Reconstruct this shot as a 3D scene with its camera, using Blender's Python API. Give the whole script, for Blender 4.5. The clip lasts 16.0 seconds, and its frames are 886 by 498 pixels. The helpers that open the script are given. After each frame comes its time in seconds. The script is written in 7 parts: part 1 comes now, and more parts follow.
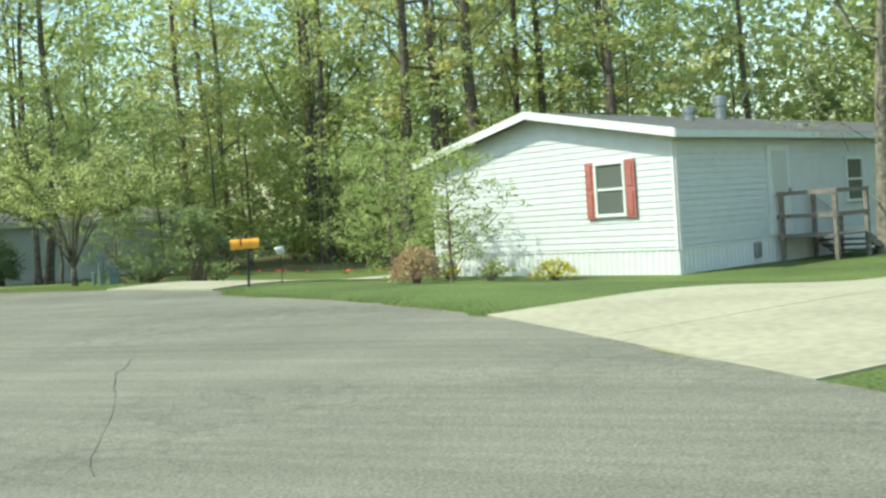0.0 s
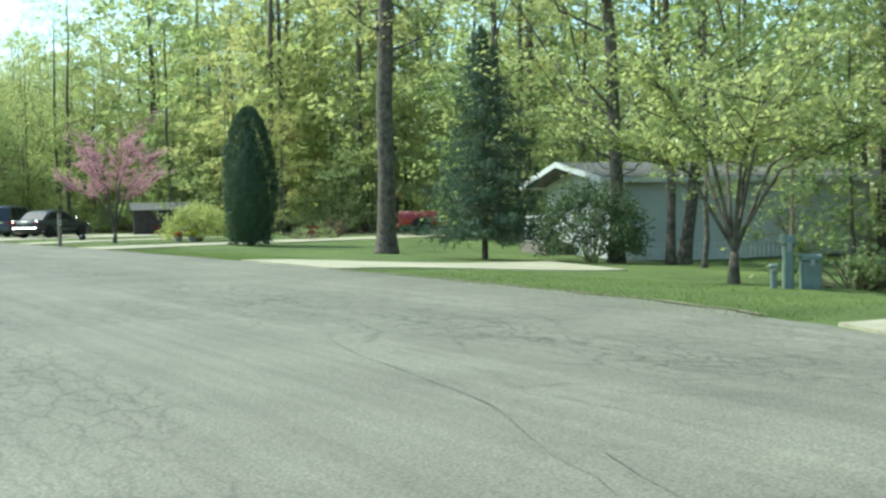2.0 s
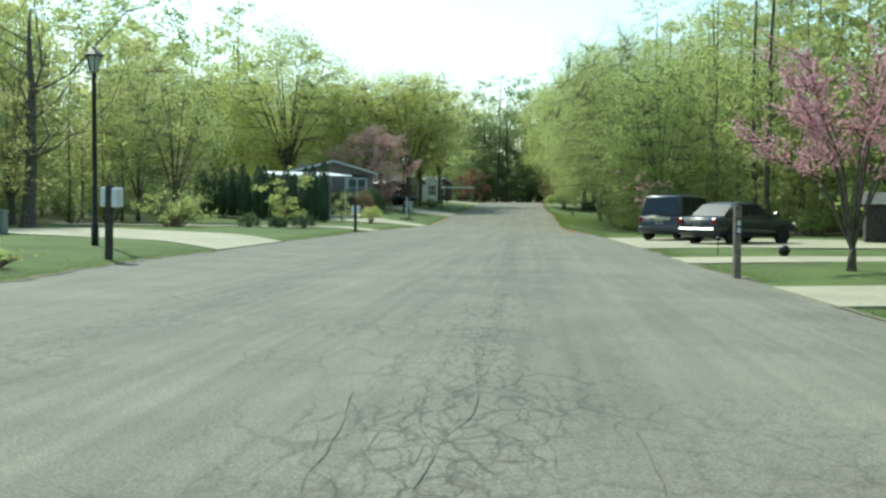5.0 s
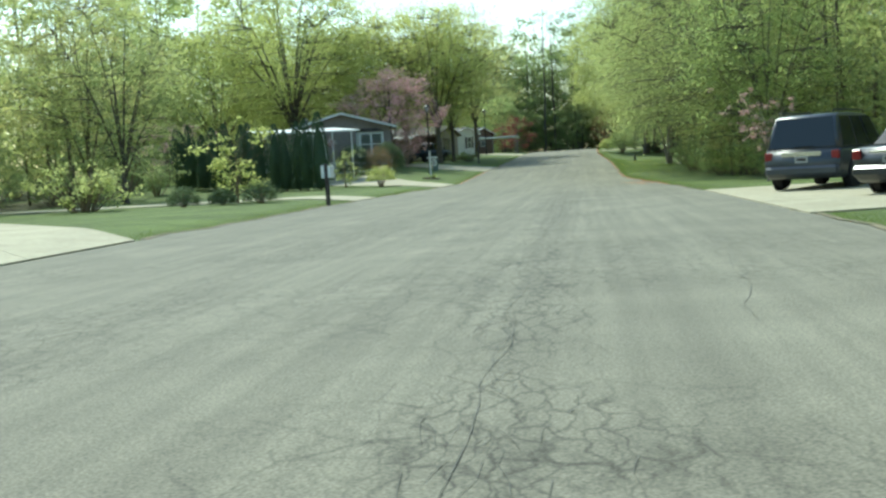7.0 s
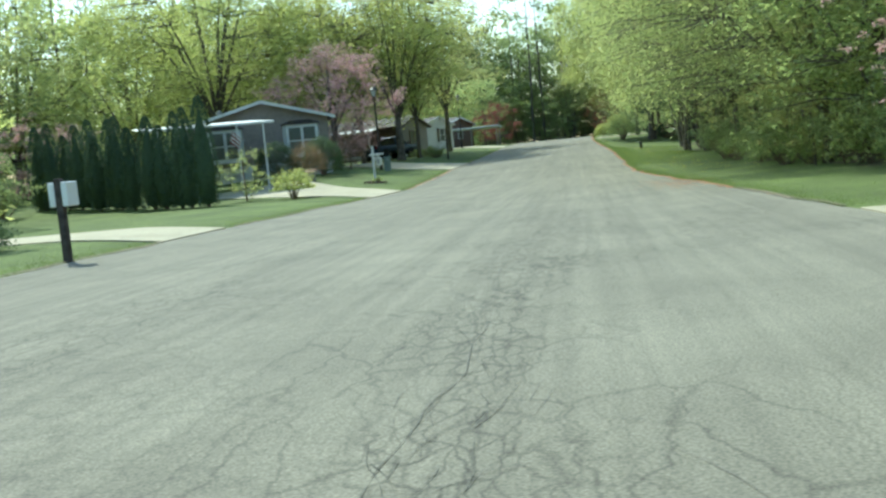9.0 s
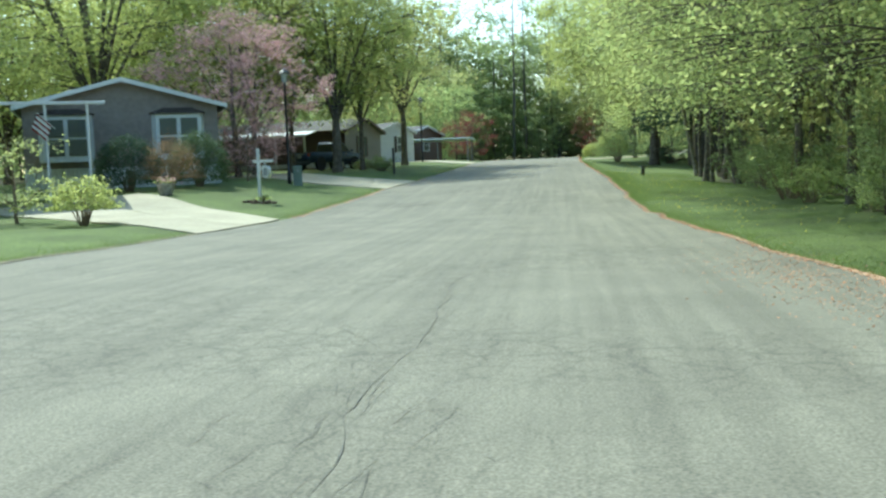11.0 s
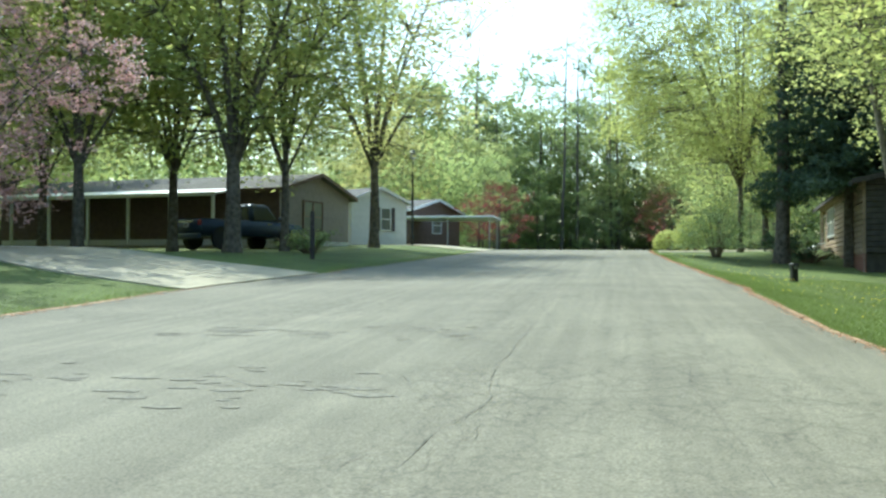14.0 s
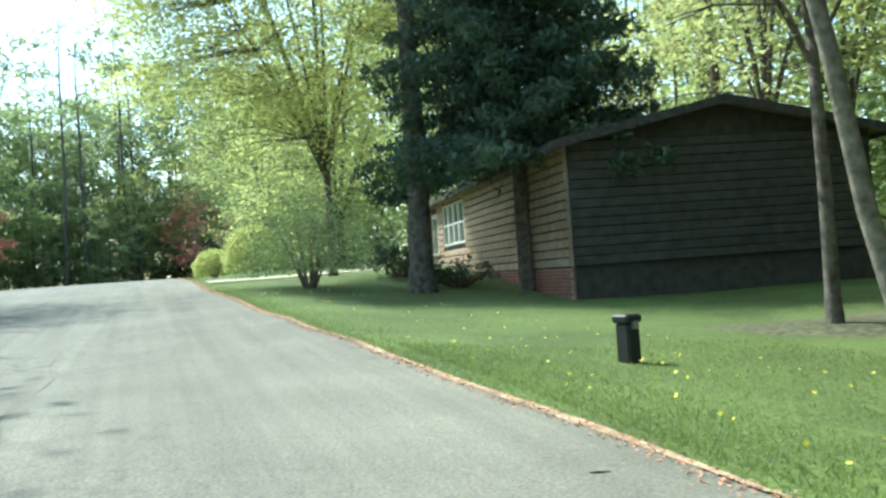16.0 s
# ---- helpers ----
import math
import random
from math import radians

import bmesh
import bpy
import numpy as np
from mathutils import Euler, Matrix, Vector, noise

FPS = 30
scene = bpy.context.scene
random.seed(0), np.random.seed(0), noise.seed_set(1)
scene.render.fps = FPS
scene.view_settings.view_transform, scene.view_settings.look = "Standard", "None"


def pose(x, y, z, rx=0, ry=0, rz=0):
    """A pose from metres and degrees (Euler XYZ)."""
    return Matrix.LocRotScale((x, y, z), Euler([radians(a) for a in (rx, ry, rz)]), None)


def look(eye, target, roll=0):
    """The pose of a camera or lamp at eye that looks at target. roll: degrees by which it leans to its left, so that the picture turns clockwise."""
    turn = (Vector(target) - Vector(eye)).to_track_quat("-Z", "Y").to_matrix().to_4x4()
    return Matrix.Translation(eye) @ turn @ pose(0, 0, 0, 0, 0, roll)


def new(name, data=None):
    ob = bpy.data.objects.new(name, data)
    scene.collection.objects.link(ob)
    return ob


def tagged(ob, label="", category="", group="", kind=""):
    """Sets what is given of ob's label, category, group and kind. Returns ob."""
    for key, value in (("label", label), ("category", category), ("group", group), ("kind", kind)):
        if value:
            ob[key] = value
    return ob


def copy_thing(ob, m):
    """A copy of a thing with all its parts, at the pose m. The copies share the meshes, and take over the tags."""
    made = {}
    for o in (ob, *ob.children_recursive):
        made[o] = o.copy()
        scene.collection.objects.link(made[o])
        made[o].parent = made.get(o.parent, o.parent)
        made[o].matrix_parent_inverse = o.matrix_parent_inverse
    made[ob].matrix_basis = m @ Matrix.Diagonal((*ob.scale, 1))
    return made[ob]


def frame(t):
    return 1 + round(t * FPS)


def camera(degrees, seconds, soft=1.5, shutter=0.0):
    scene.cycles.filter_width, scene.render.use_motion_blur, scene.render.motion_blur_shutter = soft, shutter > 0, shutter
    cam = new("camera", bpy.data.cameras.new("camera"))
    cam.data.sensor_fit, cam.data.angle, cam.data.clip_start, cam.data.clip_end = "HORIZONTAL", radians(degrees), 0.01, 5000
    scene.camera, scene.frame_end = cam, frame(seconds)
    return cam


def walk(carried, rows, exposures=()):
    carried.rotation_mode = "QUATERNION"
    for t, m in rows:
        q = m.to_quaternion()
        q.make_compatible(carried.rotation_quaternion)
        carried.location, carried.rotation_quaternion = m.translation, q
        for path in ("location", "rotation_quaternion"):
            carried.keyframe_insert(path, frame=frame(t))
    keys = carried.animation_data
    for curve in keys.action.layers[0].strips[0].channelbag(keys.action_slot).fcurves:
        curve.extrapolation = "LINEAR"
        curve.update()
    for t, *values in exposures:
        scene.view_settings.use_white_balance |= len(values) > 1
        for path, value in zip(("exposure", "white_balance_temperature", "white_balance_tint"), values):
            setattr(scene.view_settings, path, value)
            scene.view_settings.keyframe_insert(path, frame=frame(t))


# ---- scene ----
cam = camera(47.2, 16.0, soft=2.6)
METRES, EYE, TILT, LEAN, TURN = 130.0, 1.03, 0.3, 0.52, -67.3
ROWS = [
    (0.0, 0.0, 0.0, 0.0, -0.14, -1.93, 3.4),
    (0.5, -0.0066, 0.0265, -0.0005, 11.9, -0.42, -0.01),
    (1.0, -0.015, 0.0509, -0.0004, 17.94, -1.3, -2.79),
    (1.5, -0.0255, 0.0749, -0.0006, 27.41, -0.6, -0.2),
    (2.0, -0.04, 0.0976, -0.0007, 34.18, -2.53, 0.64),
    (2.5, -0.0569, 0.1201, -0.0008, 39.97, -6.82, -0.29),
    (3.0, -0.0763, 0.1388, -0.0007, 46.96, -5.25, 1.74),
    (3.5, -0.0994, 0.1572, -0.0008, 58.05, -4.57, 0.87),
    (4.0, -0.1257, 0.1735, -0.0012, 63.34, -4.74, 0.01),
    (4.5, -0.153, 0.1874, -0.0012, 68.54, -3.63, -1.63),
    (5.0, -0.1804, 0.2, -0.0015, 72.31, -2.72, -0.24),
    (7.5, -0.3233, 0.2588, -0.0038, 75.45, -5.37, 3.99),
    (8.0, -0.3542, 0.2715, -0.004, 75.99, -4.76, 4.54),
    (8.5, -0.3848, 0.2841, -0.0043, 74.87, -5.48, 6.2),
    (11.0, -0.5306, 0.3466, -0.0059, 73.99, -4.65, 2.43),
    (11.5, -0.5609, 0.3588, -0.0064, 74.62, -3.86, 4.11),
    (12.0, -0.5924, 0.3717, -0.0069, 78.9, -0.81, -0.55),
    (12.5, -0.6238, 0.3847, -0.0073, 77.58, 0.39, 1.07),
    (13.0, -0.6559, 0.398, -0.0078, 76.83, -0.16, 2.23),
    (13.5, -0.6886, 0.4115, -0.0082, 77.65, 0.28, 0.59),
    (14.0, -0.7193, 0.4243, -0.0086, 77.21, 0.66, -0.09),
    (14.5, -0.7503, 0.4366, -0.0084, 56.45, 3.24, 1.25),
    (15.0, -0.782, 0.4504, -0.007, 49.24, 0.8, 2.3),
    (15.5, -0.8121, 0.4625, -0.0061, 48.82, 0.37, 3.26),
    (16.0, -0.8425, 0.4748, -0.0044, 50.74, 0.78, 4.05),
]
walk(cam, [(t, pose(0, 0, EYE, TILT, LEAN, TURN) @ pose(METRES * x, METRES * y, METRES * z, 90 + pitch, roll, yaw)) for t, x, y, z, yaw, pitch, roll in ROWS],
     exposures=[(0.0, 0.82, 6200, -6), (1.5, 0.86, 5700, -7), (3.0, 0.8, 5800, -7), (4.5, 0.78, 5850, -8), (5.0, 0.52, 5850, -9), (8.0, 0.74, 5750, -7), (11.0, 0.92, 5550, -6), (12.5, 1.05, 5650, -4), (14.5, 1.1, 5600, -2), (16.0, 1.4, 5400, 0)])

# ---- light ----
SUN_DIR = Vector((-0.6, 0.8, 1.2)).normalized()
world = bpy.data.worlds.new("sky")
scene.world = world
world.use_nodes = True
wn = world.node_tree.nodes
sky = wn.new("ShaderNodeTexSky")
sky.sky_type = "NISHITA"
sky.sun_disc = False
sky.sun_elevation = math.asin(SUN_DIR.z)
sky.sun_rotation = math.atan2(SUN_DIR.x, SUN_DIR.y)
sky.dust_density = 1.2
sky.air_density = 1.4
wn["Background"].inputs[1].default_value = 0.15
world.node_tree.links.new(sky.outputs[0], wn["Background"].inputs[0])
sun = new("sun", bpy.data.lights.new("sun", "SUN"))
sun.data.energy = 3.3
sun.data.angle = radians(0.6)
sun.data.color = (1.0, 0.94, 0.8)
sun.matrix_world = look(SUN_DIR * 200, (0, 0, 0))


# ---- materials ----
def mat(name, base, rough=0.7, metal=0.0, vary=0.15, scale=3.0, bump=0.0, bscale=60.0, tint=None, island=0.0, obj=0.0, spec=0.4, second=0.0, sscale=0.4):
    """Procedural surface: fine and coarse variation of the base colour, bump, and a random shift per piece."""
    m = bpy.data.materials.new(name)
    m.use_nodes = True
    nt = m.node_tree
    n, l = nt.nodes, nt.links
    b = n["Principled BSDF"]
    b.inputs["Roughness"].default_value = rough
    b.inputs["Metallic"].default_value = metal
    b.inputs["Specular IOR Level"].default_value = spec
    co = n.new("ShaderNodeTexCoord")
    geo = n.new("ShaderNodeNewGeometry")
    src = geo.outputs["Position"]
    noi = n.new("ShaderNodeTexNoise")
    noi.inputs["Scale"].default_value = scale
    noi.inputs["Detail"].default_value = 6
    l.new(src, noi.inputs["Vector"])
    ramp = n.new("ShaderNodeValToRGB")
    lo = [max(0, c * (1 - vary * 1.6)) for c in base]
    hi = [min(1, c * (1 + vary * 1.4)) for c in (tint or base)]
    ramp.color_ramp.elements[0].color = (*lo, 1)
    ramp.color_ramp.elements[1].color = (*hi, 1)
    ramp.color_ramp.elements[0].position = 0.3
    ramp.color_ramp.elements[1].position = 0.7
    l.new(noi.outputs["Fac"], ramp.inputs["Fac"])
    out = ramp.outputs["Color"]
    if second:
        n2 = n.new("ShaderNodeTexNoise")
        n2.inputs["Scale"].default_value = sscale
        n2.inputs["Detail"].default_value = 4
        l.new(src, n2.inputs["Vector"])
        mr = n.new("ShaderNodeMapRange")
        mr.inputs[1].default_value, mr.inputs[2].default_value = 0.3, 0.7
        mr.inputs[3].default_value, mr.inputs[4].default_value = 1 - second, 1 + second
        l.new(n2.outputs["Fac"], mr.inputs[0])
        hs = n.new("ShaderNodeHueSaturation")
        l.new(mr.outputs[0], hs.inputs["Value"])
        l.new(out, hs.inputs["Color"])
        out = hs.outputs["Color"]
    if island or obj:
        hs = n.new("ShaderNodeHueSaturation")
        rnd = geo.outputs["Random Per Island"] if island else n.new("ShaderNodeObjectInfo").outputs["Random"]
        mr = n.new("ShaderNodeMapRange")
        k = island or obj
        mr.inputs[3].default_value, mr.inputs[4].default_value = 1 - k, 1 + k
        l.new(rnd, mr.inputs[0])
        l.new(mr.outputs[0], hs.inputs["Value"])
        l.new(out, hs.inputs["Color"])
        out = hs.outputs["Color"]
    l.new(out, b.inputs["Base Color"])
    if bump:
        nb = n.new("ShaderNodeTexNoise")
        nb.inputs["Scale"].default_value = bscale
        nb.inputs["Detail"].default_value = 5
        l.new(src, nb.inputs["Vector"])
        bp = n.new("ShaderNodeBump")
        bp.inputs["Strength"].default_value = bump
        bp.inputs["Distance"].default_value = 0.02
        l.new(nb.outputs["Fac"], bp.inputs["Height"])
        l.new(bp.outputs[0], b.inputs["Normal"])
    return m


def leafmat(name, base, warm, trans=0.5):
    """Leaves: a colour between base and warm for each leaf, part of the light passing through."""
    m = bpy.data.materials.new(name)
    m.use_nodes = True
    nt = m.node_tree
    n, l = nt.nodes, nt.links
    n.remove(n["Principled BSDF"])
    geo = n.new("ShaderNodeNewGeometry")
    noi = n.new("ShaderNodeTexNoise")
    noi.inputs["Scale"].default_value = 0.35
    l.new(geo.outputs["Position"], noi.inputs["Vector"])
    add = n.new("ShaderNodeMath")
    add.operation = "ADD"
    l.new(geo.outputs["Random Per Island"], add.inputs[0])
    l.new(noi.outputs["Fac"], add.inputs[1])
    mr = n.new("ShaderNodeMapRange")
    mr.inputs[1].default_value, mr.inputs[2].default_value = 0.3, 1.25
    l.new(add.outputs[0], mr.inputs[0])
    mix = n.new("ShaderNodeMixRGB")
    mix.inputs[1].default_value, mix.inputs[2].default_value = (*base, 1), (*warm, 1)
    l.new(mr.outputs[0], mix.inputs[0])
    d, t, g, s1, s2 = n.new("ShaderNodeBsdfDiffuse"), n.new("ShaderNodeBsdfTranslucent"), n.new("ShaderNodeBsdfGlossy"), n.new("ShaderNodeMixShader"), n.new("ShaderNodeMixShader")
    l.new(mix.outputs[0], d.inputs[0])
    l.new(mix.outputs[0], t.inputs[0])
    g.inputs["Roughness"].default_value = 0.6
    s1.inputs[0].default_value = trans
    l.new(d.outputs[0], s1.inputs[1])
    l.new(t.outputs[0], s1.inputs[2])
    s2.inputs[0].default_value = 0.025
    l.new(s1.outputs[0], s2.inputs[1])
    l.new(g.outputs[0], s2.inputs[2])
    l.new(s2.outputs[0], n["Material Output"].inputs[0])
    return m


def glassmat(name, tint, rough=0.05):
    m = bpy.data.materials.new(name)
    m.use_nodes = True
    b = m.node_tree.nodes["Principled BSDF"]
    b.inputs["Base Color"].default_value = (*tint, 1)
    b.inputs["Roughness"].default_value = rough
    b.inputs["Specular IOR Level"].default_value = 0.5
    return m


ASPHALT = mat("asphalt", (0.215, 0.201, 0.147), 0.92, vary=0.24, scale=60, bump=0.06, bscale=160, second=0.12, sscale=0.7)


def wear(m):
    """Faint streaks along the road and a network of hairline cracks in patches."""
    n, l = m.node_tree.nodes, m.node_tree.links
    b = n["Principled BSDF"]
    src = b.inputs["Base Color"].links[0].from_socket
    geo = n.new("ShaderNodeNewGeometry")
    out = src
    for kind, sx, sy, lo, hi, dark in (("streak", 1.4, 0.035, 0.35, 0.7, 0.86), ("streak", 6.0, 0.12, 0.36, 0.6, 0.86), ("net", 3.0, 2.4, 0.0, 0.055, 0.78), ("net", 7.0, 6.0, 0.0, 0.08, 0.79)):
        mp = n.new("ShaderNodeMapping")
        mp.inputs["Scale"].default_value = (sx, sy, 1.0)
        l.new(geo.outputs["Position"], mp.inputs["Vector"])
        mr = n.new("ShaderNodeMapRange")
        mr.inputs[1].default_value, mr.inputs[2].default_value = lo, hi
        mr.inputs[3].default_value, mr.inputs[4].default_value = dark, 1.0
        if kind == "streak":
            tx = n.new("ShaderNodeTexNoise")
            tx.inputs["Scale"].default_value = 1.0
            l.new(mp.outputs[0], tx.inputs["Vector"])
            l.new(tx.outputs["Fac"], mr.inputs[0])
            fac = mr.outputs[0]
        else:
            warp = n.new("ShaderNodeTexNoise")
            warp.inputs["Scale"].default_value = 3.0
            l.new(mp.outputs[0], warp.inputs["Vector"])
            mx = n.new("ShaderNodeMixRGB")
            mx.inputs[0].default_value = 0.35
            l.new(mp.outputs[0], mx.inputs[1])
            l.new(warp.outputs["Color"], mx.inputs[2])
            tx = n.new("ShaderNodeTexVoronoi")
            tx.feature = "DISTANCE_TO_EDGE"
            tx.inputs["Scale"].default_value = 1.0
            l.new(mx.outputs[0], tx.inputs["Vector"])
            l.new(tx.outputs["Distance"], mr.inputs[0])
            patch = n.new("ShaderNodeTexNoise")
            patch.inputs["Scale"].default_value = 0.22
            l.new(geo.outputs["Position"], patch.inputs["Vector"])
            pr = n.new("ShaderNodeMapRange")
            pr.inputs[1].default_value, pr.inputs[2].default_value = 0.42, 0.6
            l.new(patch.outputs["Fac"], pr.inputs[0])
            one = n.new("ShaderNodeMixRGB")
            one.inputs[1].default_value = (1, 1, 1, 1)
            l.new(pr.outputs[0], one.inputs[0])
            l.new(mr.outputs[0], one.inputs[2])
            fac = one.outputs[0]
        mul = n.new("ShaderNodeMixRGB")
        mul.blend_type = "MULTIPLY"
        mul.inputs[0].default_value = 1.0
        l.new(out, mul.inputs[1])
        l.new(fac, mul.inputs[2])
        out = mul.outputs[0]
    l.new(out, b.inputs["Base Color"])


wear(ASPHALT)


def alligator(m, middle, slope, half, cell, dark, thick):
    """A strip of close crazing along a line x = middle + slope * y, fading out unevenly at half its width."""
    n, l = m.node_tree.nodes, m.node_tree.links
    b = n["Principled BSDF"]
    geo, sep = n.new("ShaderNodeNewGeometry"), n.new("ShaderNodeSeparateXYZ")
    l.new(geo.outputs["Position"], sep.inputs[0])

    def calc(op, a, c):
        q = n.new("ShaderNodeMath")
        q.operation = op
        for k, v in enumerate((a, c)):
            if isinstance(v, (int, float)):
                q.inputs[k].default_value = v
            else:
                l.new(v, q.inputs[k])
        return q.outputs[0]

    off = calc("ABSOLUTE", calc("SUBTRACT", sep.outputs[0], calc("ADD", calc("MULTIPLY", sep.outputs[1], slope), middle)), 0.0)
    wob = n.new("ShaderNodeTexNoise")
    wob.inputs["Scale"].default_value, wob.inputs["Detail"].default_value = 0.5, 3
    l.new(geo.outputs["Position"], wob.inputs["Vector"])
    fade = n.new("ShaderNodeMapRange")
    fade.inputs[1].default_value, fade.inputs[2].default_value, fade.inputs[3].default_value, fade.inputs[4].default_value = half * 0.2, half, 1.0, 0.0
    l.new(calc("ADD", off, calc("MULTIPLY", calc("SUBTRACT", wob.outputs["Fac"], 0.5), half * 3.2)), fade.inputs[0])
    warp = n.new("ShaderNodeTexNoise")
    warp.inputs["Scale"].default_value, warp.inputs["Detail"].default_value = 3.0, 4
    l.new(geo.outputs["Position"], warp.inputs["Vector"])
    mp = n.new("ShaderNodeMapping")
    mp.inputs["Scale"].default_value = (1.45 / cell, 0.5 / cell, 1.0)
    mix = n.new("ShaderNodeMixRGB")
    mix.inputs[0].default_value = 0.22
    l.new(geo.outputs["Position"], mix.inputs[1])
    l.new(warp.outputs["Color"], mix.inputs[2])
    l.new(mix.outputs[0], mp.inputs["Vector"])
    vor = n.new("ShaderNodeTexVoronoi")
    vor.feature = "DISTANCE_TO_EDGE"
    vor.inputs["Scale"].default_value = 1.0
    l.new(mp.outputs[0], vor.inputs["Vector"])
    line = n.new("ShaderNodeMapRange")
    line.inputs[1].default_value, line.inputs[2].default_value, line.inputs[3].default_value, line.inputs[4].default_value = 0.0, thick, dark, 0.0
    l.new(vor.outputs["Distance"], line.inputs[0])
    far = n.new("ShaderNodeMapRange")
    far.inputs[1].default_value, far.inputs[2].default_value, far.inputs[3].default_value, far.inputs[4].default_value = 74.0, 90.0, 1.0, 0.25
    l.new(sep.outputs[1], far.inputs[0])
    keep = calc("SUBTRACT", 1.0, calc("MULTIPLY", calc("MULTIPLY", line.outputs[0], fade.outputs[0]), far.outputs[0]))
    mul = n.new("ShaderNodeMixRGB")
    mul.blend_type = "MULTIPLY"
    mul.inputs[0].default_value = 1.0
    l.new(b.inputs["Base Color"].links[0].from_socket, mul.inputs[1])
    l.new(keep, mul.inputs[2])
    l.new(mul.outputs[0], b.inputs["Base Color"])


alligator(ASPHALT, 15.03, -0.0119, 0.7, 0.15, 0.46, 0.08)
alligator(ASPHALT, 11.1, -0.006, 0.9, 0.17, 0.36, 0.07)
alligator(ASPHALT, 14.9, -0.0119, 1.8, 0.5, 0.36, 0.03)
PATCH = mat("asphalt_patch", (0.185, 0.174, 0.134), 0.9, vary=0.2, scale=18, bump=0.3, bscale=50)
CRACK = mat("crack", (0.12, 0.115, 0.093), 0.95, vary=0.3, scale=8)
CONCRETE = mat("concrete", (0.375, 0.338, 0.23), 0.85, vary=0.09, scale=9, bump=0.25, bscale=80, obj=0.06, second=0.12, sscale=0.7)
GRASS = mat("lawn", (0.08, 0.114, 0.024), 0.95, vary=0.36, scale=24, bump=0.5, bscale=70, tint=(0.1, 0.134, 0.028), second=0.3, sscale=0.45)
BLADE = leafmat("grass_blade", (0.14, 0.195, 0.052), (0.22, 0.285, 0.075), 0.5)
FLOOR = mat("forest_floor", (0.1, 0.082, 0.05), 0.95, vary=0.4, scale=9, bump=0.8, bscale=24, tint=(0.1, 0.1, 0.045), second=0.3)
LITTER = mat("dry_litter", (0.5, 0.25, 0.13), 0.9, vary=0.25, scale=9, island=0.35)
EDGE_DIRT = mat("edge_dirt", (0.19, 0.165, 0.1), 0.95, vary=0.35, scale=8, bump=0.8, bscale=30)
SOIL = mat("edge_soil", (0.46, 0.32, 0.2), 0.95, vary=0.3, scale=7, bump=0.8, bscale=30)
BARK = mat("bark", (0.125, 0.105, 0.08), 0.95, vary=0.35, scale=7, bump=1.0, bscale=22)
BARK_PALE = mat("bark_pale", (0.2, 0.175, 0.13), 0.95, vary=0.3, scale=8, bump=0.8, bscale=25)
LEAF_SPRING = leafmat("leaf_spring", (0.25, 0.31, 0.12), (0.5, 0.53, 0.2), 0.74)
LEAF_YELLOW = leafmat("leaf_yellow", (0.36, 0.37, 0.14), (0.6, 0.57, 0.22), 0.74)
LEAF_GREEN = leafmat("leaf_green", (0.19, 0.27, 0.1), (0.44, 0.5, 0.18), 0.74)
LEAF_UNDER = leafmat("leaf_under", (0.17, 0.225, 0.095), (0.34, 0.4, 0.165), 0.6)
LEAF_SHADE = leafmat("leaf_shade", (0.075, 0.11, 0.05), (0.15, 0.2, 0.09), 0.35)
LEAF_DARK = leafmat("leaf_dark", (0.05, 0.085, 0.05), (0.1, 0.145, 0.08), 0.25)
NEEDLE = leafmat("needle", (0.05, 0.085, 0.055), (0.12, 0.17, 0.1), 0.3)
LEAF_LIME = leafmat("leaf_lime", (0.3, 0.36, 0.11), (0.54, 0.56, 0.19), 0.74)
LEAF_WILLOW = leafmat("leaf_willow", (0.25, 0.34, 0.14), (0.45, 0.52, 0.24), 0.5)
LEAF_RUST = leafmat("leaf_rust", (0.22, 0.13, 0.07), (0.36, 0.24, 0.12), 0.4)
LEAF_ORANGE = leafmat("leaf_orange_brown", (0.34, 0.22, 0.12), (0.52, 0.37, 0.21), 0.4)
LEAF_RED = leafmat("leaf_red", (0.16, 0.05, 0.04), (0.3, 0.1, 0.07), 0.4)
LEAF_GOLD = leafmat("leaf_gold", (0.6, 0.5, 0.03), (0.8, 0.7, 0.08), 0.4)
BLOSSOM = leafmat("blossom_magenta", (0.47, 0.22, 0.27), (0.7, 0.42, 0.45), 0.5)
BLOSSOM_PALE = leafmat("blossom_pale", (0.48, 0.26, 0.24), (0.7, 0.48, 0.44), 0.45)
TWIG = mat("twig", (0.2, 0.15, 0.1), 0.9, vary=0.25, scale=12)
WHITE_SIDING = mat("white_siding", (0.56, 0.57, 0.56), 0.5, vary=0.03, scale=4, bump=0.1, bscale=30, obj=0.02, second=0.03)
WHITE_TRIM = mat("white_trim", (0.64, 0.64, 0.62), 0.45, vary=0.04, scale=5)
SHUTTER_RED = mat("shutter_red", (0.36, 0.12, 0.1), 0.55, vary=0.1, scale=8)
SHINGLE = mat("shingle", (0.12, 0.115, 0.105), 0.95, vary=0.25, scale=7, bump=0.7, bscale=35, second=0.15)
SHINGLE_TAN = mat("shingle_tan", (0.33, 0.26, 0.18), 0.95, vary=0.2, scale=6, bump=0.7, bscale=35)
TAUPE = mat("taupe_siding", (0.25, 0.21, 0.185), 0.7, vary=0.08, scale=5, obj=0.04, bump=0.1)
BROWN_SIDING = mat("brown_siding", (0.13, 0.085, 0.065), 0.7, vary=0.12, scale=5, obj=0.06, bump=0.15)
